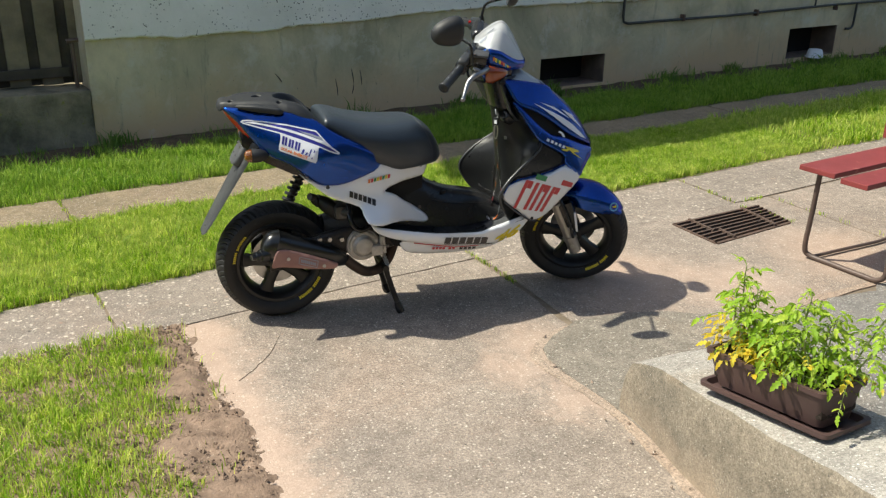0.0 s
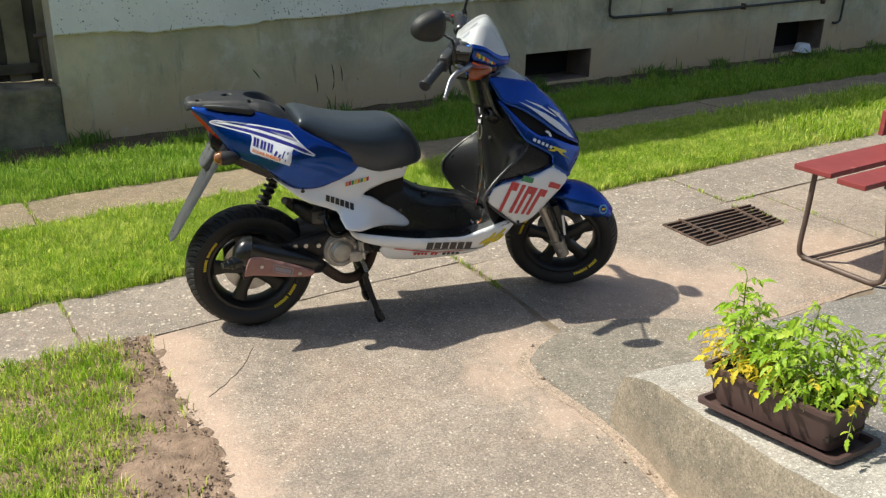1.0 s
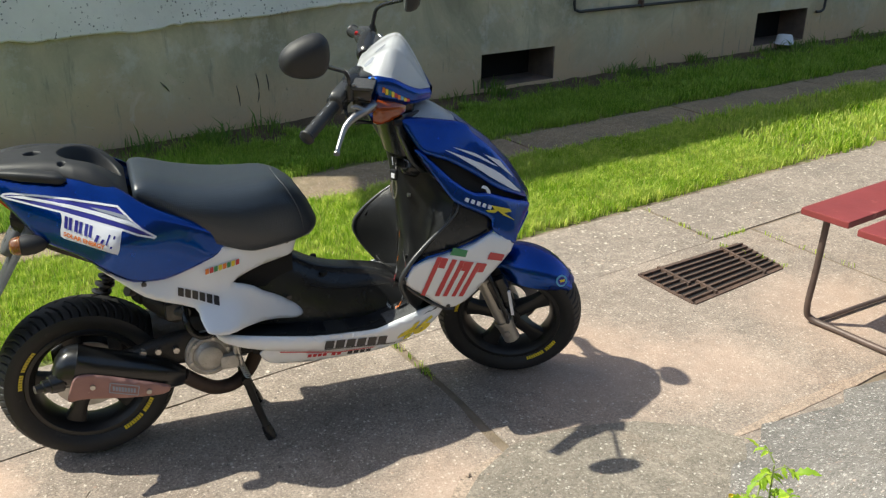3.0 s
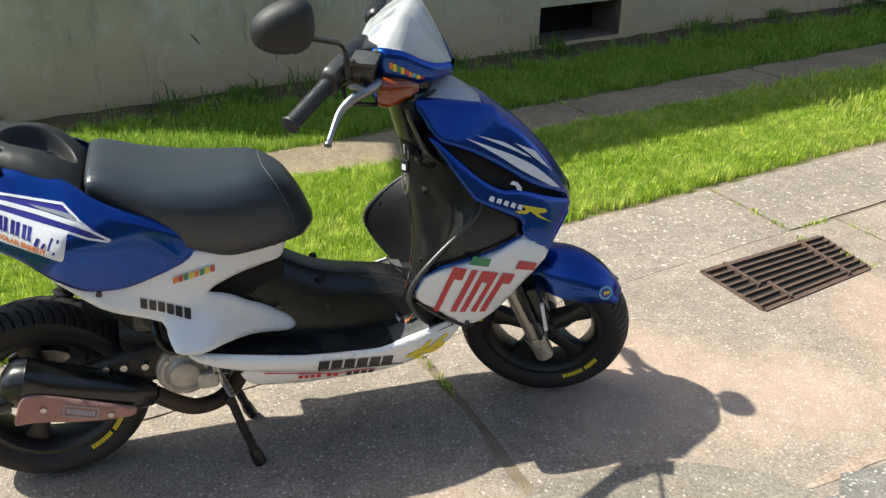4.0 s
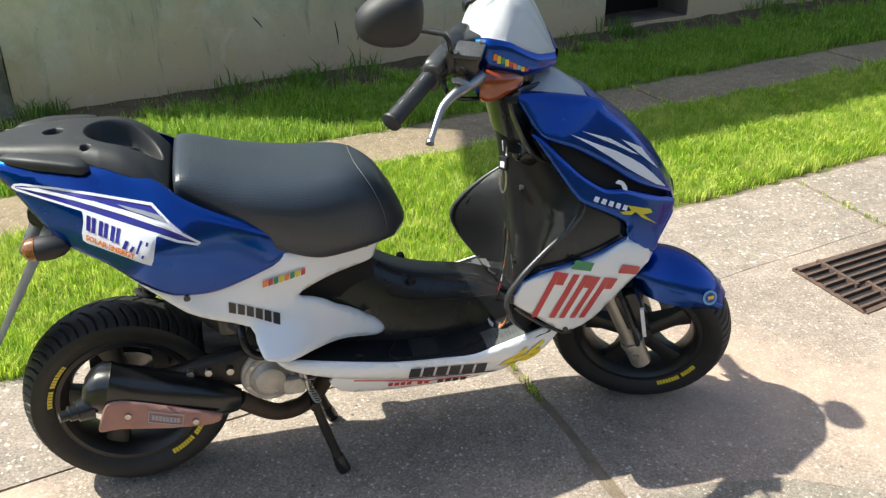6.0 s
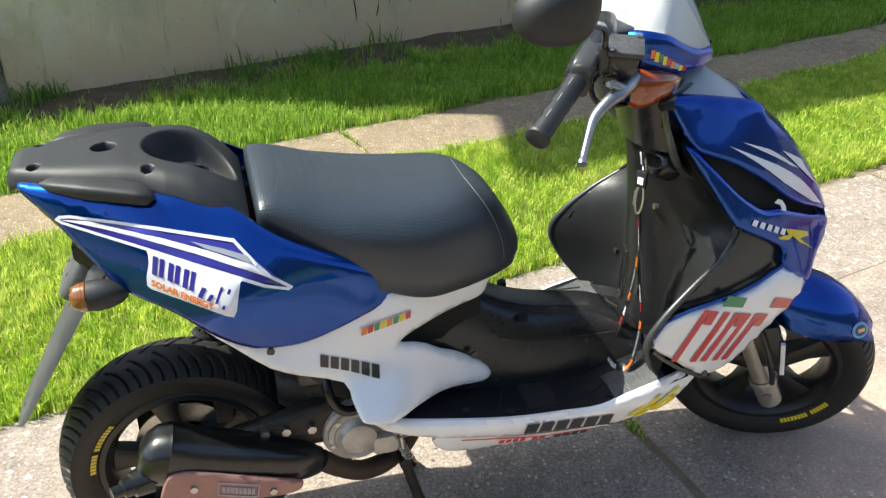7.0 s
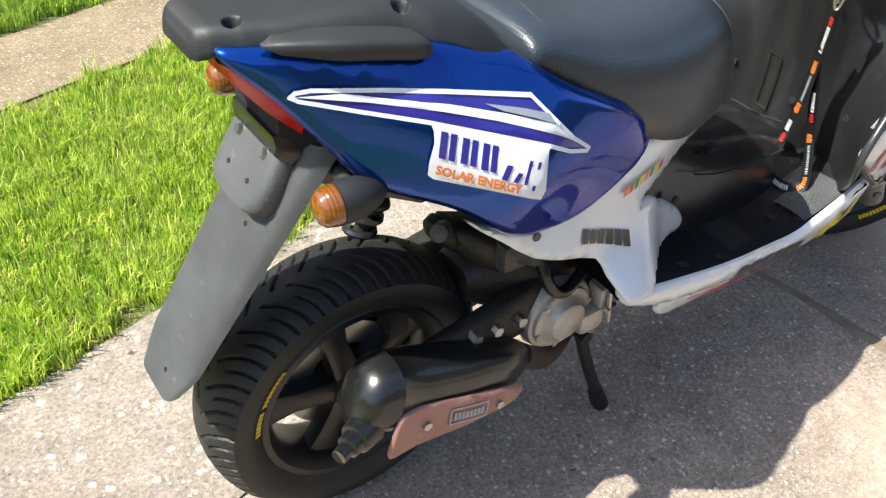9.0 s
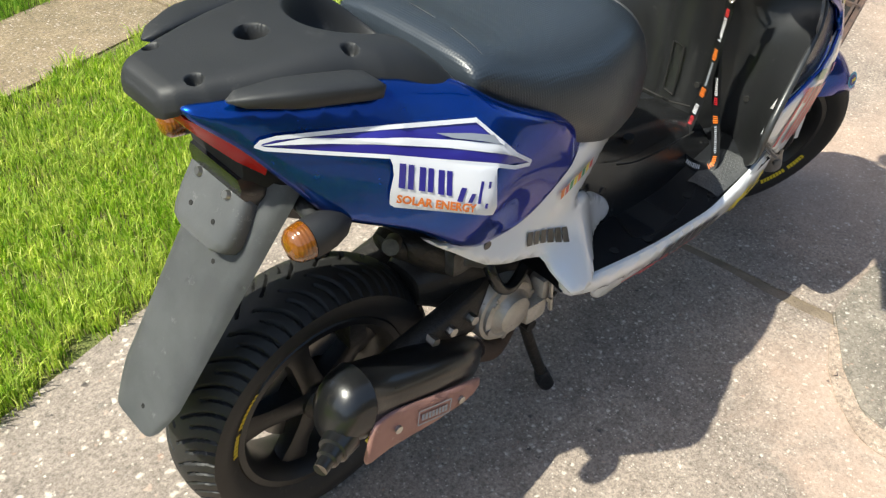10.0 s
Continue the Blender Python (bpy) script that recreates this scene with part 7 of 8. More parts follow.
tails = both("tail_panel", blue_out, rear_w, M_BLUE, scooter, "metallic blue tail panel with white speed stripes", steps=5, roll=0.014, cell=0.010)
white_out = [(0.090, 0.610), (0.115, 0.594), (0.14, 0.583), (0.183, 0.577), (0.222, 0.580), (0.262, 0.587), (0.336, 0.606), (0.385, 0.624), (0.457, 0.622), (0.532, 0.616), (0.580, 0.602), (0.576, 0.572), (0.566, 0.552), (0.538, 0.547), (0.484, 0.543), (0.436, 0.533), (0.402, 0.518), (0.430, 0.505), (0.457, 0.489), (0.484, 0.465), (0.514, 0.446), (0.558, 0.412), (0.582, 0.390), (0.590, 0.372), (0.570, 0.366), (0.525, 0.380), (0.481, 0.393), (0.422, 0.406), (0.372, 0.411), (0.330, 0.422), (0.320, 0.430), (0.311, 0.452), (0.302, 0.475), (0.235, 0.504), (0.187, 0.526), (0.139, 0.566), (0.11, 0.590)]
flank_w = spline_surface([(.192, .553, .175), (.265, .516, .182), (.36, .469, .179), (.336, .559, .172), (.427, .571, .152), (.396, .615, .156), (.406, .521, .153), (.486, .464, .12), (.481, .403, .14), (.575, .376, .10), (.32, .431, .235), (.375, .419, .23), (.297, .47, .175), (.573, .60, .10), (.09, .61, .165), (.5, .60, .125), (.45, .60, .145)])


def white_w(x, z):
    """The side panel: a shelf that runs inwards to a knob, over a flange that juts out below a crease."""
    return flank_w(x, z) + 0.002


whites = both("side_panel", white_out, white_w, M_WHITE, scooter, "white side panel below the seat", steps=2, roll=0.008, cell=0.009)
tp, wp = tails[0], whites[0]
# stripes on the tail
def line_strip(parent, name, pts, half, mat, width, lift, label="", closed=True):
    """A thin painted line along points in x, z."""
    p = [Vector(q) for q in pts]
    k = len(p)
    for i in range(k if closed else k - 1):
        a, b = p[i], p[(i + 1) % k]
        d = (b - a).normalized()
        n_ = Vector((-d.y, d.x)) * half
        e = d * half * 0.8
        decal(name, [tuple(a - e - n_), tuple(b + e - n_), tuple(b + e + n_), tuple(a - e + n_)], width, mat, parent, label if i == 0 else "", lift=lift)


decal("stripe_field", [(-0.083, 0.788), (-0.068, 0.795), (0.059, 0.784), (0.154, 0.76), (0.185, 0.728), (0.228, 0.683), (0.161, 0.711), (0.088, 0.74), (0.032, 0.76), (-0.026, 0.773)], rear_w, M_DVIOLET, tp, "violet stripe field", lift=0.003)
line_strip(tp, "white_line", [(-0.087, 0.789), (-0.082, 0.793), (-0.068, 0.795), (-0.007, 0.792), (0.059, 0.783), (0.154, 0.76), (0.181, 0.728), (0.201, 0.706), (0.229, 0.684), (0.225, 0.682), (0.191, 0.696), (0.161, 0.712), (0.093, 0.738), (0.031, 0.759), (-0.026, 0.772), (-0.08, 0.785)], 0.0022, M_DWHITE, rear_w, 0.0052, "white outline stripe")
decal("white_stripe", [(-0.084, 0.789), (-0.04, 0.7905), (0.002, 0.783), (0.057, 0.772), (0.117, 0.752), (0.176, 0.729), (0.197, 0.709), (0.218, 0.692), (0.15, 0.730), (0.102, 0.749), (0.05, 0.766), (-0.02, 0.781)], rear_w, M_DWHITE, tp, "white speed stripe", lift=0.0046, cell=0.006)
decal("grey_stripe", [(0.094, 0.766), (0.14, 0.752), (0.171, 0.74), (0.176, 0.729), (0.148, 0.742), (0.114, 0.755)], rear_w, M_DGREY, tp, "grey stripe", lift=0.0056)
decal("sticker", [(0.032, 0.76), (0.035, 0.759), (0.093, 0.738), (0.16, 0.712), (0.156, 0.709), (0.146, 0.67), (0.141, 0.66), (0.129, 0.665), (0.031, 0.698), (0.026, 0.703), (0.027, 0.717), (0.033, 0.738), (0.034, 0.75)], rear_w, M_DWHITE, tp, "white sponsor sticker", lift=0.0062, cell=0.006)


def on_sticker(s, t):
    a, b, c, d = Vector((0.026, 0.702)), Vector((0.141, 0.660)), Vector((0.034, 0.758)), Vector((0.158, 0.711))
    q = a.lerp(b, s).lerp(c.lerp(d, s), t)
    return (q.x, q.y)


for pieces in (((0.05, 0.105, 0.42, 0.92), (0.125, 0.175, 0.42, 0.92)), ((0.22, 0.275, 0.42, 0.90), (0.295, 0.345, 0.42, 0.90)), ((0.385, 0.44, 0.40, 0.89), (0.46, 0.51, 0.40, 0.89))):
    for s0, s1, t0, t1 in pieces:
        decal("blue_mark", [on_sticker(s0, t0), on_sticker(s1, t0), on_sticker(s1 + 0.01, t1), on_sticker(s0 + 0.01, t1)], rear_w, M_DVIOLET, tp, lift=0.0074)
for s0, s1, t0, t1 in ((0.56, 0.61, 0.30, 0.60), (0.66, 0.70, 0.30, 0.50), (0.755, 0.785, 0.30, 0.76), (0.84, 0.87, 0.20, 0.76)):
    decal("script_mark", [on_sticker(s0, t0), on_sticker(s1, t0), on_sticker(s1 + 0.035, t1), on_sticker(s0 + 0.035, t1)], rear_w, M_DVIOLET, tp, lift=0.0074)
lettering("tagline", "SOLAR ENERGY", 0.0155, on_sticker(0.045, 0.09), (0.940, -0.338), (0.14, 0.90), rear_w, M_DORANGE, tp, "orange tagline", lift=0.0074, bold=0.0006, stretch=0.80)
bar_word(wp, (0.265, 0.517), (0.100, -0.0445), (0.002, 0.0215), 6, M_DBLACK, white_w, (0.78, 1), "black maker lettering bars")
for i, m_ in enumerate((M_DORANGE, M_DRED, M_DGREEN, M_DYELLOW, M_DORANGE, M_DGREEN, M_DYELLOW, M_DRED)):
    q = Vector((0.335 + 0.0110 * i, 0.5590 + 0.0012 * i))
    decal("sticker_bar", [tuple(q), (q.x + 0.009, q.y + 0.002), (q.x + 0.010, q.y + 0.016), (q.x + 0.001, q.y + 0.014)], lambda x, z: white_w(x, z) + 0.002, m_, wp, "bright letter-shaped sticker bars" if i == 0 else "")
for x, z in ((0.190, 0.556), (0.553, 0.594), (0.553, 0.427)):
    bm = bmesh.new()
    y = -white_w(x, z)
    tube(bm, [(x, y + 0.003, z), (x, y - 0.0015, z)], 0.0065, 14)
    part("screw", bm, M_DBLACK, wp)

# black tail cover with its cup, hole and screws
cov_w = [(-0.155, 0.034), (-0.151, 0.044), (-0.14, 0.053), (-0.11, 0.066), (-0.05, 0.086), (0.0, 0.099), (0.04, 0.108), (0.07, 0.122), (0.12, 0.136), (0.17, 0.143), (0.205, 0.146)]
cov_e = [(-0.155, 0.822), (-0.13, 0.829), (-0.05, 0.830), (0.05, 0.821), (0.11, 0.802), (0.15, 0.780), (0.19, 0.744), (0.205, 0.730)]
cov_t = [(-0.155, 0.832), (-0.148, 0.844), (-0.135, 0.849), (-0.10, 0.851), (0.0, 0.854), (0.05, 0.851), (0.08, 0.847), (0.11, 0.839), (0.14, 0.820), (0.165, 0.794), (0.19, 0.760), (0.205, 0.738)]


def dent(d, r, depth, soft):
    t = max(0.0, min(1.0, (r - d) / soft + 0.5))
    return -depth * t * t * (3 - 2 * t)


def cover_z(x, y, w):
    e, t = smooth_table(cov_e, x), smooth_table(cov_t, x)
    z = e + (t - e) * (1 - min(1, abs(y) / w) ** 9)
    z += dent(math.hypot((x - 0.105) / 0.060, y / 0.062), 1.0, 0.046, 0.35)
    z += dent(math.hypot(x + 0.018, y), 0.016, 0.030, 0.006)
    for sx, sy in ((-0.113, 0.043), (0.047, 0.086)):
        z += dent(math.hypot(x - sx, abs(y) - sy), 0.0078, 0.014, 0.004)
    return z


bm = bmesh.new()
rows = []
nx, ny = 190, 130
for i in range(nx + 1):
    x = -0.155 + 0.338 * i / nx
    w = smooth_table(cov_w, x)
    top = [Vector((x, w * (2 * k / ny - 1), cover_z(x, w * (2 * k / ny - 1), w))) for k in range(ny + 1)]
    low = smooth_table(cov_e, x) - (0.006 if x < -0.08 else 0.012)
    rows.append(top + [Vector((x, w * 0.96, low)), Vector((x, -w * 0.96, low))])
tail_cover = part("tail_cover", loft(bm, rows), M_TAILP, scooter, "matt black plastic tail cover with a round cup", smooth=55)
bm = bmesh.new()
lathe(bm, [(-0.003, 0.018), (-0.003, 0.022), (0.003, 0.022), (0.003, 0.018), (-0.003, 0.018)], (0, 0, 0), 24)
bm.transform(Matrix.Translation((0.115, 0.0, 0.797)) @ Matrix.Rotation(radians(90), 4, "X"))
part("cup_ring", bm, M_BLACKP, tail_cover, "ribbed ring in the cup")
bm = bmesh.new()
box(bm, (-0.010, -0.004, -0.003), (0.010, 0.004, 0.003), 0.0015, m=Matrix.Translation((0.187, -0.136, 0.757)) @ Matrix.Rotation(radians(48), 4, "Y"))
part("seat_latch", bm, M_CAST, scooter, "dull metal latch in the gap behind the seat")
for s in (-1, 1):
    bm = bmesh.new()
    rings = []
    for t in [k / 12 for k in range(13)]:
        x = -0.103 + 0.158 * t
        f = (min(1.0, 0.45 + 1.5 * t) * (1 - max(0.0, t - 0.86) ** 2 * 28)) if 0 < t < 1 else 0.12
        rings.append(oval((x, s * (smooth_table(cov_w, x) + 0.015 + 0.004 * t), smooth_table(cov_e, x) + 0.008 - 0.006 * t), 0.023 * f, 0.012 * f, 20, 0.55))
    part("grab_pad", loft(bm, rings), M_TAILP, scooter, "black rubber side pad", smooth=60)
# rear lamp
bm = bmesh.new()
loft(bm, [[Vector((x, w * y, z + h * t)) for y, t in ((-1, 0.7), (-0.7, 1), (0, 1), (0.7, 1), (1, 0.7), (0.8, 0), (0, -0.1), (-0.8, 0))] for x, w, z, h in ((-0.134, 0.050, 0.806, 0.012), (-0.118, 0.060, 0.783, 0.030), (-0.09, 0.074, 0.750, 0.045), (-0.06, 0.084, 0.722, 0.05))])
part("rear_lamp", bm, M_RED, scooter, "red rear lamp lens under the tail", smooth=50)
bm = bmesh.new()
loft(bm, [[Vector((x, w * y, z + h * t)) for y, t in ((-1, 0), (-0.9, 1), (0.9, 1), (1, 0), (0.9, -1), (-0.9, -1))] for x, w, z, h in ((-0.085, 0.055, 0.705, 0.012), (-0.06, 0.06, 0.690, 0.03), (0.0, 0.07, 0.655, 0.03), (0.09, 0.08, 0.61, 0.03), (0.13, 0.07, 0.59, 0.02))])
part("under_tail", bm, M_BLACKP, scooter, "black under-tail moulding")
# plate flap with its bracket
bm = bmesh.new()
rows = []
for i in range(18):
    t = i / 17
    z = 0.705 - 0.346 * t
    x = -0.111 + (z - 0.597) * 0.553
    w = 0.082 - 0.017 * t - (0.014 if i == 17 else 0.006 if i == 16 else 0)
    yc = 0.002 + (0.597 - z) * 0.125
    rows.append([Vector((x + (0.030 - 0.016 * t) * (abs(k) / 12) ** 7, yc + w * k / 12, z + 0.010 * (abs(k) / 12) ** 7)) for k in range(-12, 13)])
loft(bm, rows, closed=False)
bmesh.ops.solidify(bm, geom=bm.faces[:], thickness=0.006)
flap = part("plate_flap", bm, M_FLAP, scooter, "scuffed grey plastic number plate flap without a plate", smooth=60)
bm = bmesh.new()
tilt = Matrix.Translation((-0.082, 0.006, 0.650)) @ Matrix.Rotation(radians(32), 4, "Y")
loft(bm, [[tilt @ Vector((x, y * w, z)) for x, y in ((0.004, -1), (-0.012, -1), (-0.019, -0.90), (-0.021, -0.7), (-0.021, 0.7), (-0.019, 0.90), (-0.012, 1), (0.004, 1))] for w, z in ((0.040, -0.043), (0.054, -0.038), (0.060, -0.026), (0.062, 0.0), (0.060, 0.03), (0.056, 0.046), (0.048, 0.052))])
part("bracket", bm, M_BRACKET, flap, "grey moulded plate bracket", smooth=50)
for y, z in ((-0.030, 0.026), (0.030, 0.026)):
    bm = bmesh.new()
    tube(bm, [tilt @ Vector((-0.020, y, z)), tilt @ Vector((-0.026, y, z))], [0.007, 0.005], 10)
    part("bolt", bm, M_STEEL, flap)
# Holes are near-black discs, their shade painted on an uncut plate.
for y, t in ((-0.024, -0.012), (0.024, -0.012), (-0.018, -0.065), (0.02, -0.055), (-0.01, -0.30)):
    bm = bmesh.new()
    if t > -0.03:
        q, d = tilt @ Vector((-0.0212, y, t)), Vector((-0.848, 0, 0.53))
    else:
        z = 0.650 + 0.875 * t
        q, d = Vector((-0.111 + (z - 0.597) * 0.553, y + 0.002 + (0.597 - z) * 0.125, z)), Vector((-0.875, 0, 0.484))
    tube(bm, [q - d * 0.003, q + d * 0.0005], 0.0034, 10)
    part("hole", bm, M_DARK, flap)
for s in (-1, 1):
    bm = bmesh.new()
    lift_, fwd = (0.012, 0.010) if s > 0 else (0.0, 0.0)
    body = [oval((x + fwd, s * 0.142 + 0.002, 0.678 + lift_), r, r * 1.02, 20) for x, r in ((-0.062, 0.0225), (-0.05, 0.0235), (-0.034, 0.022), (-0.016, 0.016), (-0.006, 0.008))]
    ind = part("rear_indicator", loft(bm, body), M_TAILP, scooter, "black bullet rear indicator")
    bm = bmesh.new()
    lens = [oval((x + fwd, s * 0.142 + 0.002, 0.678 + lift_), r, r * 1.02, 20) for x, r in ((-0.087, 0.006), (-0.085, 0.014), (-0.079, 0.0195), (-0.070, 0.0218), (-0.063, 0.0225))]
    part("lens", loft(bm, lens), M_AMBER, ind, "amber ribbed lens")
    bm = bmesh.new()
    tube(bm, [(-0.035, s * 0.130, 0.678), (-0.02, s * 0.05, 0.672)], 0.011, 12)
    part("stalk", bm, M_TAILP, ind)

# -- seat --
seat_t = [(0.193, 0.788), (0.197, 0.794), (0.208, 0.798), (0.23, 0.798), (0.30, 0.779), (0.375, 0.765), (0.45, 0.760), (0.52, 0.760), (0.56, 0.749), (0.598, 0.722), (0.630, 0.675), (0.647, 0.640), (0.652, 0.624)]
seat_b = [(0.193, 0.752), (0.20, 0.746), (0.233, 0.708), (0.30, 0.655), (0.352, 0.638), (0.447, 0.604), (0.52, 0.602), (0.575, 0.604), (0.62, 0.606), (0.652, 0.614)]
seat_w = [(0.193, 0.128), (0.20, 0.134), (0.233, 0.142), (0.30, 0.156), (0.37, 0.162), (0.45, 0.158), (0.52, 0.142), (0.575, 0.120), (0.62, 0.092), (0.642, 0.058), (0.652, 0.03)]
bm = bmesh.new()
rows = []
for i in range(49):
    x = 0.193 + 0.459 * (i / 48) ** 1.1
    w, t, b = smooth_table(seat_w, x), smooth_table(seat_t, x), smooth_table(seat_b, x)
    row = []
    for k in range(33):
        a = math.pi * k / 32
        c, s = math.cos(a), math.sin(a)
        f = lerp_table([(0.193, 0.36), (0.45, 0.46), (0.55, 0.55), (0.652, 0.9)], x)
        row.append(Vector((x, -w * math.copysign(abs(c) ** 0.62, c), b + (t - b) * abs(s) ** f)))
    rows.append(row + [Vector((x, w * 0.9, b - 0.01)), Vector((x, 0, b - 0.012)), Vector((x, -w * 0.9, b - 0.01))])
seat = part("seat", loft(bm, rows), M_SEAT, scooter, "black perforated vinyl single seat", smooth=75)
bm = bmesh.new()
seam_run = []
for k in range(1, 40):
    a = math.pi * k / 40
    c, q = math.cos(a), math.sin(a)
    x = 0.545 + 0.055 * abs(c) ** 2
    w, t, b = smooth_table(seat_w, x), smooth_table(seat_t, x), smooth_table(seat_b, x)
    f = lerp_table([(0.193, 0.36), (0.45, 0.46), (0.55, 0.55), (0.652, 0.9)], x)
    seam_run.append(Vector((x, -w * math.copysign(abs(c) ** 0.62, c), b + (t - b) * q ** f)))
tube(bm, seam_run, 0.0010, 6)
part("seam", bm, M_BRACKET, seat, "stitched seam across the nose")


def on_seat(x, y, out=0.0004):
    w, t, b = smooth_table(seat_w, x), smooth_table(seat_t, x), smooth_table(seat_b, x)
    f = lerp_table([(0.193, 0.36), (0.45, 0.46), (0.55, 0.55), (0.652, 0.9)], x)
    c = min(0.999, abs(y) / w) ** (1 / 0.62)
    return Vector((x, y, b + (t - b) * math.sqrt(1 - c * c) ** f + out))


for a, b in (((0.246, 0.045), (0.240, -0.012)), ((0.236, -0.044), (0.226, -0.110))):
    part("scuff", tube(bmesh.new(), [on_seat(a[0] + (b[0] - a[0]) * k / 6, a[1] + (b[1] - a[1]) * k / 6) for k in range(7)], [0.0002, 0.0004, 0.0005, 0.0005, 0.0005, 0.0004, 0.0002], 4), M_SCUFF, seat, "pale scuff in the vinyl")

# -- drive train --
bm = bmesh.new()
loft(bm, [oval((x, y, z), ry, rz, 16, 0.6) for x, y, z, ry, rz in ((-0.01, -0.060, 0.232, 0.014, 0.022), (0.04, -0.070, 0.262, 0.018, 0.030), (0.12, -0.080, 0.300, 0.020, 0.036), (0.20, -0.084, 0.318, 0.020, 0.038), (0.28, -0.078, 0.322, 0.020, 0.046), (0.36, -0.045, 0.315, 0.03, 0.055))])
swing = part("swing_arm", bm, M_DENG, scooter, "greasy black swing arm")
for x, z in ((0.118, 0.322), (0.168, 0.336), (0.205, 0.334), (0.250, 0.330)):
    bm = bmesh.new()
    tube(bm, [(x, -0.094, z), (x, -0.114, z)], 0.0085, 6)
    part("bolt", bm, M_STEEL, swing)
bm = bmesh.new()
loft(bm, [oval((x, 0.09, z), ry, rz, 18, 0.7) for x, z, ry, rz in ((-0.06, 0.24, 0.02, 0.05), (0.0, 0.245, 0.04, 0.085), (0.12, 0.26, 0.045, 0.085), (0.25, 0.28, 0.05, 0.09), (0.36, 0.29, 0.05, 0.085), (0.42, 0.29, 0.03, 0.05))])
part("transmission_case", bm, M_DENG, scooter, "dark transmission case")
bm = bmesh.new()
loft(bm, [oval((x, 0.0, z), ry, rz, 18, 0.65) for x, z, ry, rz in ((0.20, 0.36, 0.04, 0.03), (0.28, 0.35, 0.075, 0.07), (0.36, 0.33, 0.095, 0.085), (0.44, 0.325, 0.09, 0.075), (0.52, 0.33, 0.075, 0.06), (0.58, 0.335, 0.05, 0.04))])
engine = part("engine", bm, M_DENG, scooter, "dark engine block under the bodywork")
c = (0.332, 0.018, 0.299)
bm = lathe(bmesh.new(), [(-0.080, 0.064), (-0.116, 0.064), (-0.122, 0.061), (-0.124, 0.055), (-0.130, 0.054), (-0.132, 0.050), (-0.133, 0.046), (-0.130, 0.042), (-0.134, 0.036), (-0.144, 0.032), (-0.148, 0.024), (-0.148, 0.0)], c, 40)
cover = part("crankcase_cover", bm, M_ENGINE, engine, "dirty cast aluminium crankcase cover")
for k in range(6):
    a = k * math.pi / 3 + 0.3
    bm = bmesh.new()
    q = Vector((c[0] + 0.050 * math.cos(a), -0.110, c[2] + 0.050 * math.sin(a)))
    tube(bm, [q, q + Vector((0, -0.006, 0))], 0.005, 6)
    part("bolt", bm, M_STEEL, cover)
bm = bmesh.new()
box(bm, (0.355, -0.150, 0.258), (0.405, -0.105, 0.300), 0.012)
box(bm, (0.392, -0.146, 0.285), (0.412, -0.112, 0.335), 0.008)
part("pump_housing", bm, M_ENGINE, engine, "small alloy pump housing").location.y = 0.018
bm = bmesh.new()
tube(bm, [(0.402, -0.152, 0.336), (0.410, -0.152, 0.27)], 0.004, 6)
tube(bm, [(0.397, -0.155, 0.30), (0.424, -0.148, 0.296)], 0.004, 6)
part("clip", bm, M_STEEL, engine).location.y = 0.018
bm = bmesh.new()
tube(bm, catmull([(0.285, -0.09, 0.455), (0.282, -0.125, 0.41), (0.296, -0.135, 0.375), (0.325, -0.135, 0.362), (0.37, -0.12, 0.375), (0.42, -0.09, 0.39)], 6), 0.0095, 12)
part("hose", bm, M_BLACKP, engine, "thick black rubber hose").location.y = 0.018
bm = bmesh.new()
box(bm, (0.115, -0.012, 0.205), (0.150, 0.030, 0.275), 0.008, m=Matrix.Translation((-0.03, 0, 0.09)))
part("brake_caliper", bm, M_DENG, rear_wheel, "grimy dark brake caliper")
bm = bmesh.new()
box(bm, (0.235, -0.075, 0.395), (0.292, 0.02, 0.445), 0.012)
tube(bm, [(0.262, -0.06, 0.42), (0.285, -0.098, 0.425)], 0.014, 12)
part("carburettor", bm, M_CAST, engine, "grimy carburettor and manifold")
bm = bmesh.new()
loft(bm, [oval((x, y, z), ry, rz, 20, 0.75) for x, y, z, ry, rz in ((0.158, 0.0, 0.462, 0.010, 0.006), (0.160, 0.0, 0.460, 0.022, 0.014), (0.178, 0.0, 0.452, 0.034, 0.022), (0.184, 0.0, 0.449, 0.030, 0.020), (0.190, 0.0, 0.446, 0.037, 0.026), (0.225, -0.008, 0.425, 0.046, 0.036), (0.262, -0.015, 0.400, 0.050, 0.040), (0.30, -0.02, 0.370, 0.05, 0.04))])
part("intake_boot", tube(bmesh.new(), [(0.150, -0.03, 0.480), (0.172, -0.012, 0.468)], 0.013, 10), M_CAST, engine)
part("cylinder_cover", bm, M_DENG, engine, "greasy dark cylinder cover", smooth=40)
# shock absorber
shock = part("shock_absorber", tube(bmesh.new(), [(0.03, 0.075, 0.33), (0.15, 0.07, 0.56)], 0.012, 12), M_DENG, scooter, "rear shock absorber with a black spring")
bm = bmesh.new()
a, b = Vector((0.05, 0.075, 0.372)), Vector((0.145, 0.07, 0.555))
d = (b - a).normalized()
e1 = d.orthogonal().normalized()
e2 = d.cross(e1)
tube(bm, [a.lerp(b, i / 140) + 0.019 * (e1 * math.cos(i / 140 * 2 * math.pi * 9) + e2 * math.sin(i / 140 * 2 * math.pi * 9)) for i in range(141)], 0.0062, 7)
part("spring", bm, M_DBLACK, shock)
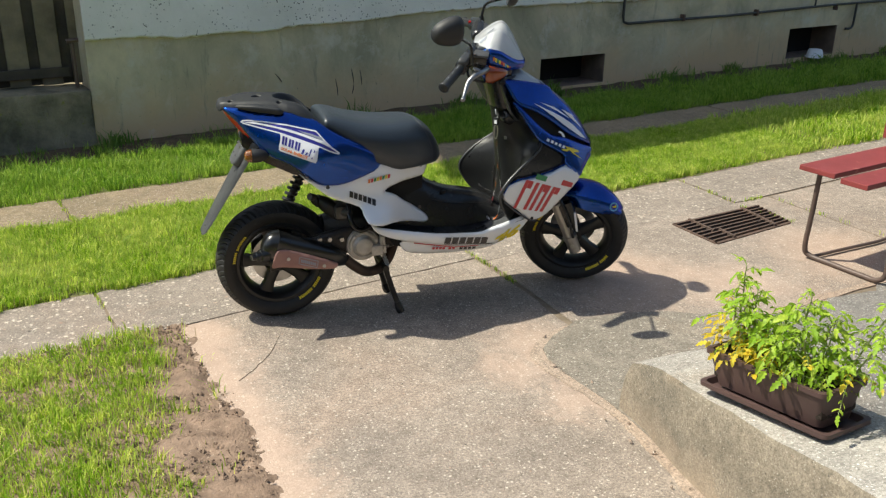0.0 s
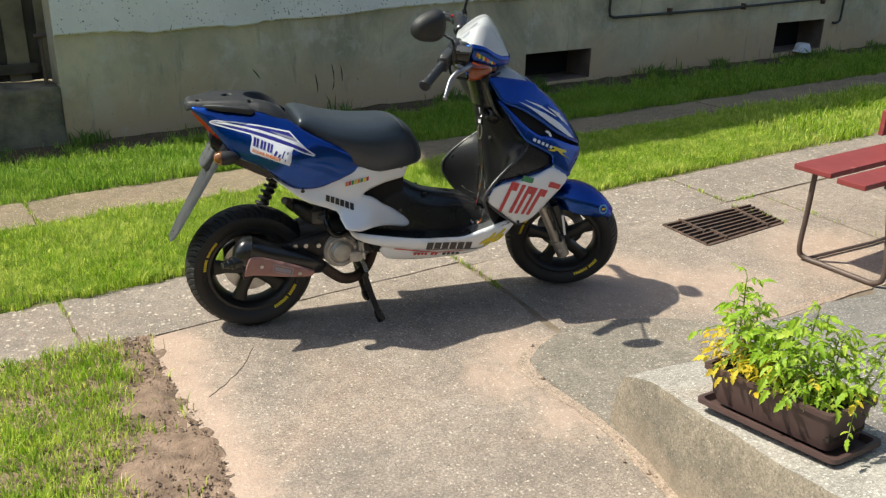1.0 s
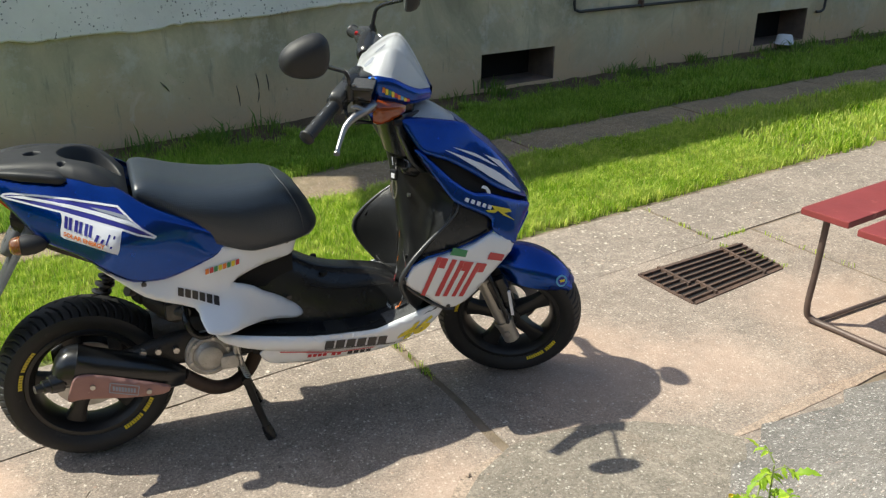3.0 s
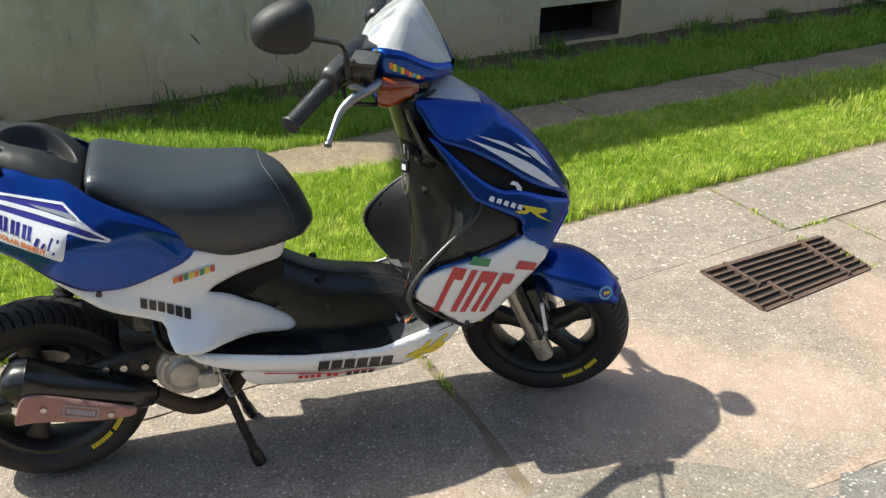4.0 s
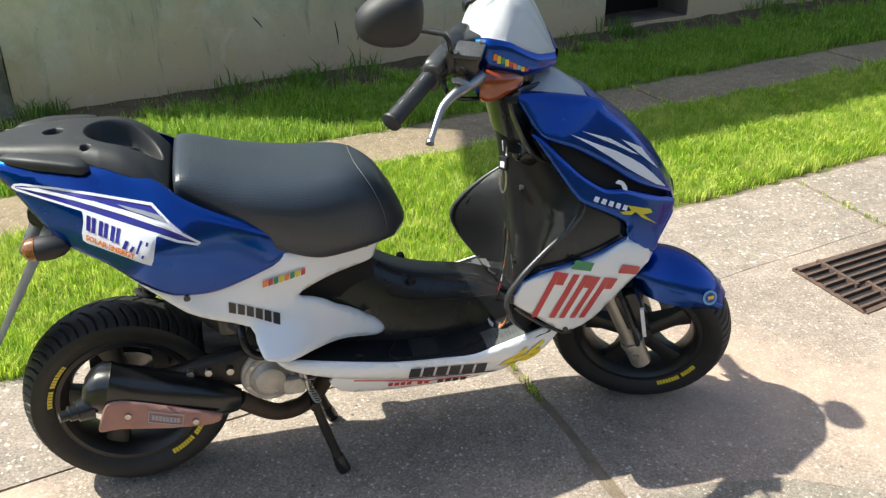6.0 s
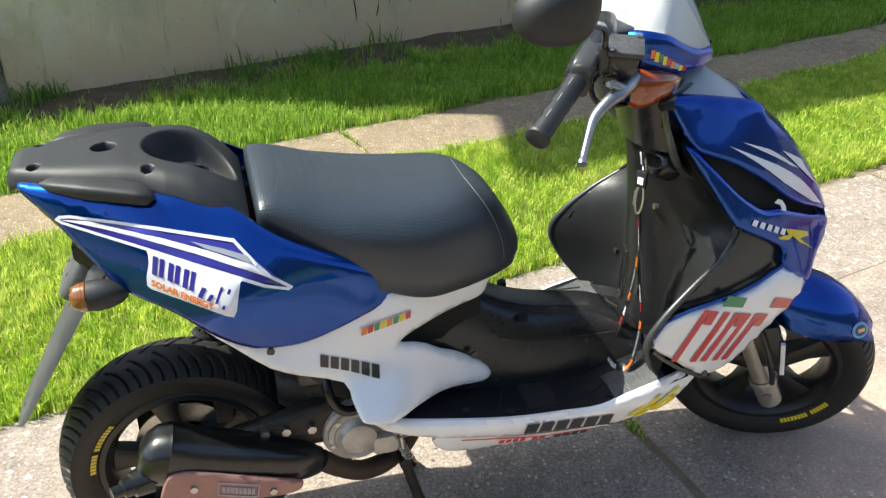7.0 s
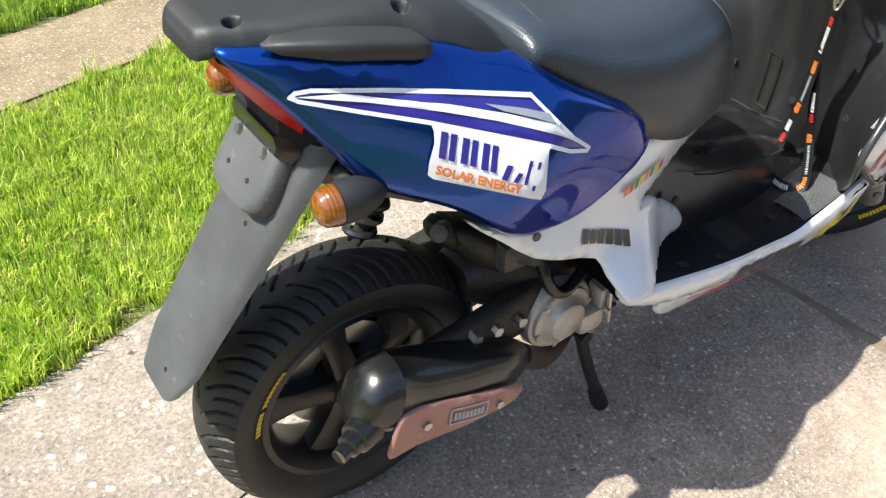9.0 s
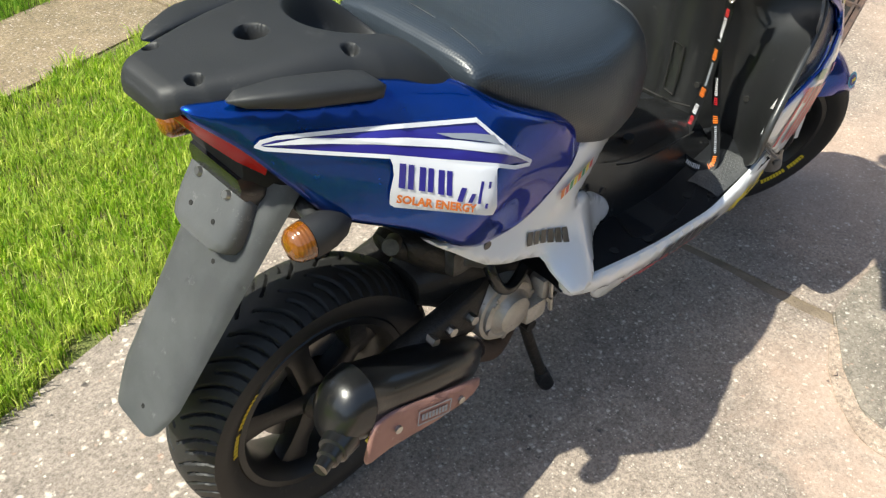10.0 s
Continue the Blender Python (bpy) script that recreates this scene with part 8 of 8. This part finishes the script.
# exhaust
bm = bmesh.new()
rings = []
for x, y, z, ry, rz in ((-0.046, -0.150, 0.339, 0.010, 0.010), (-0.044, -0.150, 0.340, 0.026, 0.028), (-0.034, -0.148, 0.343, 0.038, 0.041), (-0.018, -0.147, 0.344, 0.045, 0.048), (0.0, -0.146, 0.341, 0.048, 0.051), (0.004, -0.146, 0.340, 0.0495, 0.0525), (0.008, -0.146, 0.339, 0.047, 0.050), (0.05, -0.145, 0.326, 0.045, 0.047), (0.12, -0.145, 0.303, 0.043, 0.044), (0.19, -0.142, 0.279, 0.039, 0.039), (0.225, -0.138, 0.266, 0.035, 0.034), (0.245, -0.132, 0.255, 0.029, 0.028), (0.262, -0.126, 0.246, 0.022, 0.022)):
    rings.append([p + Vector(((p.z - z) * 0.30, 0, 0)) for p in oval((x, y, z), ry, rz, 28, 0.85)])
muffler = part("muffler", loft(bm, rings), M_MUFFLER, scooter, "black enamel sports muffler", smooth=45)
muffler.location.y = 0.026
bm = bmesh.new()
t0, t1 = Vector((-0.030, -0.168, 0.314)), Vector((-0.088, -0.194, 0.316))
dd = (t1 - t0)
tube(bm, [t0, t0 + dd * 0.45, t0 + dd * 0.48, t0 + dd * 0.7, t0 + dd * 0.74, t0 + dd, t0 + dd * 0.97, t0 + dd * 0.6], [0.026, 0.022, 0.017, 0.016, 0.011, 0.0105, 0.007, 0.006], 16, caps=False)
part("tail_pipe", bm, M_MUFFLER, muffler, "stepped black outlet")
bm = bmesh.new()
tube(bm, catmull([(0.262, -0.130, 0.250), (0.30, -0.118, 0.212), (0.345, -0.100, 0.178), (0.40, -0.075, 0.170), (0.445, -0.050, 0.195), (0.475, -0.03, 0.245), (0.49, -0.02, 0.29)], 7), 0.0195, 14)
part("header_pipe", bm, M_EXPIPE, muffler, "scorched header pipe")


def muffler_face(x, z):
    zc = lerp_table([(0.0, 0.341), (0.05, 0.326), (0.12, 0.303), (0.19, 0.279), (0.26, 0.246)], x)
    r = lerp_table([(0.0, 0.047), (0.12, 0.045), (0.19, 0.040), (0.26, 0.028)], x)
    return 0.145 + r * math.sqrt(max(0.0, 1 - (max(0.0, z - zc) / 0.070) ** 2)) ** 0.6 + 0.006 + 0.10 * max(0.0, zc - z)


hs = panel("heat_shield", [(-0.018, 0.272), (-0.012, 0.300), (0.000, 0.328), (0.014, 0.335), (0.05, 0.330), (0.15, 0.292), (0.215, 0.262), (0.222, 0.250), (0.205, 0.240), (0.12, 0.252), (0.02, 0.271)], muffler_face, M_SHIELD, muffler, "faded pink metal heat shield", steps=3, roll=0.004, thick=0.003, cell=0.014)
pq = [(0.082, 0.303), (0.148, 0.279), (0.142, 0.256), (0.077, 0.279)]
for a, b in zip(pq, pq[1:] + pq[:1]):
    d = (Vector(b) - Vector(a)).normalized() * 0.0012
    n_ = Vector((-d.y, d.x))
    decal("plate_line", [tuple(Vector(a) - n_), tuple(Vector(b) - n_), tuple(Vector(b) + n_), tuple(Vector(a) + n_)], muffler_face, M_DGREY, hs, lift=0.0022)
for i in range(8):
    o = Vector((0.085 + 0.0068 * i, 0.2825 - 0.0025 * i))
    decal("letter_bar", [(o.x, o.y), (o.x + 0.005, o.y - 0.0018), (o.x + 0.0062, o.y + 0.0100), (o.x + 0.0012, o.y + 0.0118)], muffler_face, M_DGREY, hs, lift=0.0022)
for x, z in ((0.041, 0.300), (0.170, 0.258)):
    bm = bmesh.new()
    y = -muffler_face(x, z)
    tube(bm, [(x, y + 0.002, z), (x, y - 0.004, z)], 0.0065, 12)
    part("rivet", bm, M_STEEL, hs)
# centre stand
stand = part("centre_stand", tube(bmesh.new(), [(0.425, -0.09, 0.185), (0.425, 0.11, 0.185)], 0.012, 12), M_DENG, scooter, "black steel centre stand")
for s in (-1, 1):
    bm = bmesh.new()
    tube(bm, catmull([(0.425, s * 0.07, 0.185), (0.445, s * 0.082, 0.11), (0.470, s * 0.098, 0.03)], 5), 0.011, 12)
    leg = part("leg", bm, M_DENG, stand)
    bm = bmesh.new()
    tube(bm, [(0.466, s * 0.095, 0.042), (0.472, s * 0.099, 0.022), (0.480, s * 0.104, 0.002)], [0.013, 0.016, 0.015], 12)
    part("foot", bm, M_BLACKP, leg, "flat stand foot")
bm = bmesh.new()
a, b = Vector((0.41, -0.085, 0.255)), Vector((0.43, -0.085, 0.20))
tube(bm, [a.lerp(b, i / 60) + 0.008 * Vector((math.cos(i * 0.84), math.sin(i * 0.84), 0)) for i in range(61)], 0.002, 5)
part("return_spring", bm, M_STEEL, stand)

# -- lanyard hanging from the key --
lanyard = thing("lanyard", "black woven lanyard with orange and white print hanging from the key", "lanyard")
top = shield_point(-0.33, 0.745) + ax * 0.050
bm = bmesh.new()
tube(bm, [top + 0.013 * Vector((0.3 * math.cos(a), math.cos(a), math.sin(a))) + Vector((0, 0, -0.012)) for a in (2 * math.pi * k / 16 for k in range(17))], 0.0014, 6)
part("split_ring", bm, M_STEEL, lanyard, "steel split ring")
clip_at = Vector((0.857, -0.082, 0.735))
bm = bmesh.new()
tube(bm, [top + Vector((0, 0, -0.024)), clip_at + Vector((0, 0, 0.012))], 0.0022, 6)
box(bm, (-0.005, -0.010, -0.016), (0.005, 0.010, 0.014), 0.003, m=Matrix.Translation(clip_at) @ Matrix.Rotation(0.6, 4, "Z"))
part("buckle", bm, M_GRIP, lanyard, "black plastic buckle")
bm = bmesh.new()
box(bm, (-0.0062, -0.006, -0.009), (-0.0052, 0.005, 0.004), 0.0, m=Matrix.Translation(clip_at) @ Matrix.Rotation(0.6, 4, "Z"))
part("buckle_mark", bm, M_DWHITE, lanyard, "white mark on the buckle")
ACROSS = Vector((0.82, -0.57, 0))
bm = bmesh.new()
tube(bm, [clip_at + ACROSS * 0.007 * math.sin(a) + Vector((0, 0, -0.040 + 0.028 * math.cos(a))) for a in (2 * math.pi * k / 20 for k in range(21))], 0.0024, 6)
hook = part("snap_hook", bm, M_STEEL, lanyard, "steel snap hook")
bm = bmesh.new()
tube(bm, [clip_at - ACROSS * 0.0075 + Vector((0, 0, -0.024)), clip_at - ACROSS * 0.0080 + Vector((0, 0, -0.052))], 0.0030, 8)
part("gate", bm, M_STEEL, hook, "bright steel gate")


def ribbon(points, half, name, mat, label="", lift=0.0, turn=0.0):
    """A flat woven band along points that faces the rider's side, twisted slightly on its way."""
    bm = bmesh.new()
    rows = []
    for i, p in enumerate(points):
        d = (points[min(i + 1, len(points) - 1)] - points[max(i - 1, 0)]).normalized()
        face = Vector((-0.95, 0.20, 0.25)).normalized()
        w = d.cross(face).normalized()
        rows.append([p - w * half + face * lift, p + w * half + face * lift])
    loft(bm, rows, closed=False)
    if not lift:
        bmesh.ops.solidify(bm, geom=bm.faces[:], thickness=0.0015)
    return part(name, bm, mat, lanyard, label)


run = catmull([(0.862, -0.078, 0.672), (0.867, -0.076, 0.637), (0.877, -0.069, 0.580), (0.874, -0.067, 0.500), (0.865, -0.061, 0.425), (0.840, -0.068, 0.374), (0.831, -0.088, 0.361), (0.833, -0.116, 0.359), (0.851, -0.133, 0.367), (0.870, -0.118, 0.398), (0.887, -0.094, 0.443), (0.882, -0.079, 0.520), (0.876, -0.071, 0.578), (0.869, -0.076, 0.637), (0.864, -0.077, 0.672)], 8)
ribbon(run, 0.0100, "strap", M_GRIP, "black woven strap in a long loop")
rng = random.Random(5)
along = [0.0]
for a, b in zip(run, run[1:]):
    along.append(along[-1] + (b - a).length)


def on_run(d):
    k = min(max(i for i, q in enumerate(along) if q <= d), len(run) - 2)
    return run[k].lerp(run[k + 1], (d - along[k]) / max(1e-6, along[k + 1] - along[k]))


# woven words in unreadable strokes: colour, gap before, length, stroke half-width
d = 0.022
for colour, gap, length, half in ((M_DRED, 0, 0.018, 0.0046), (M_DWHITE, 0.002, 0.052, 0.0042), (M_DORANGE, 0.016, 0.022, 0.0048), (M_DGREY, 0.004, 0.050, 0.0030), (M_DORANGE, 0.004, 0.018, 0.0060), (M_DWHITE, 0.016, 0.022, 0.0050), (M_DRED, 0.004, 0.020, 0.0050), (M_DWHITE, 0.010, 0.045, 0.0048), (M_DWHITE, 0.020, 0.030, 0.0052), (M_DORANGE, 0.014, 0.026, 0.0050), (M_DGREY, 0.004, 0.050, 0.0030), (M_DORANGE, 0.004, 0.016, 0.0060), (M_DRED, 0.020, 0.016, 0.0046), (M_DWHITE, 0.003, 0.040, 0.0040)):
    d += gap
    end = min(d + length, along[-1] - 0.02)
    while d + 0.003 < end:
        n_ = rng.choice((0.0016, 0.0020, 0.0028))
        ribbon([on_run(d), on_run(d + n_)], half * rng.uniform(0.75, 1.0), "print_mark", colour, lift=0.0012)
        d += n_ + 0.0016
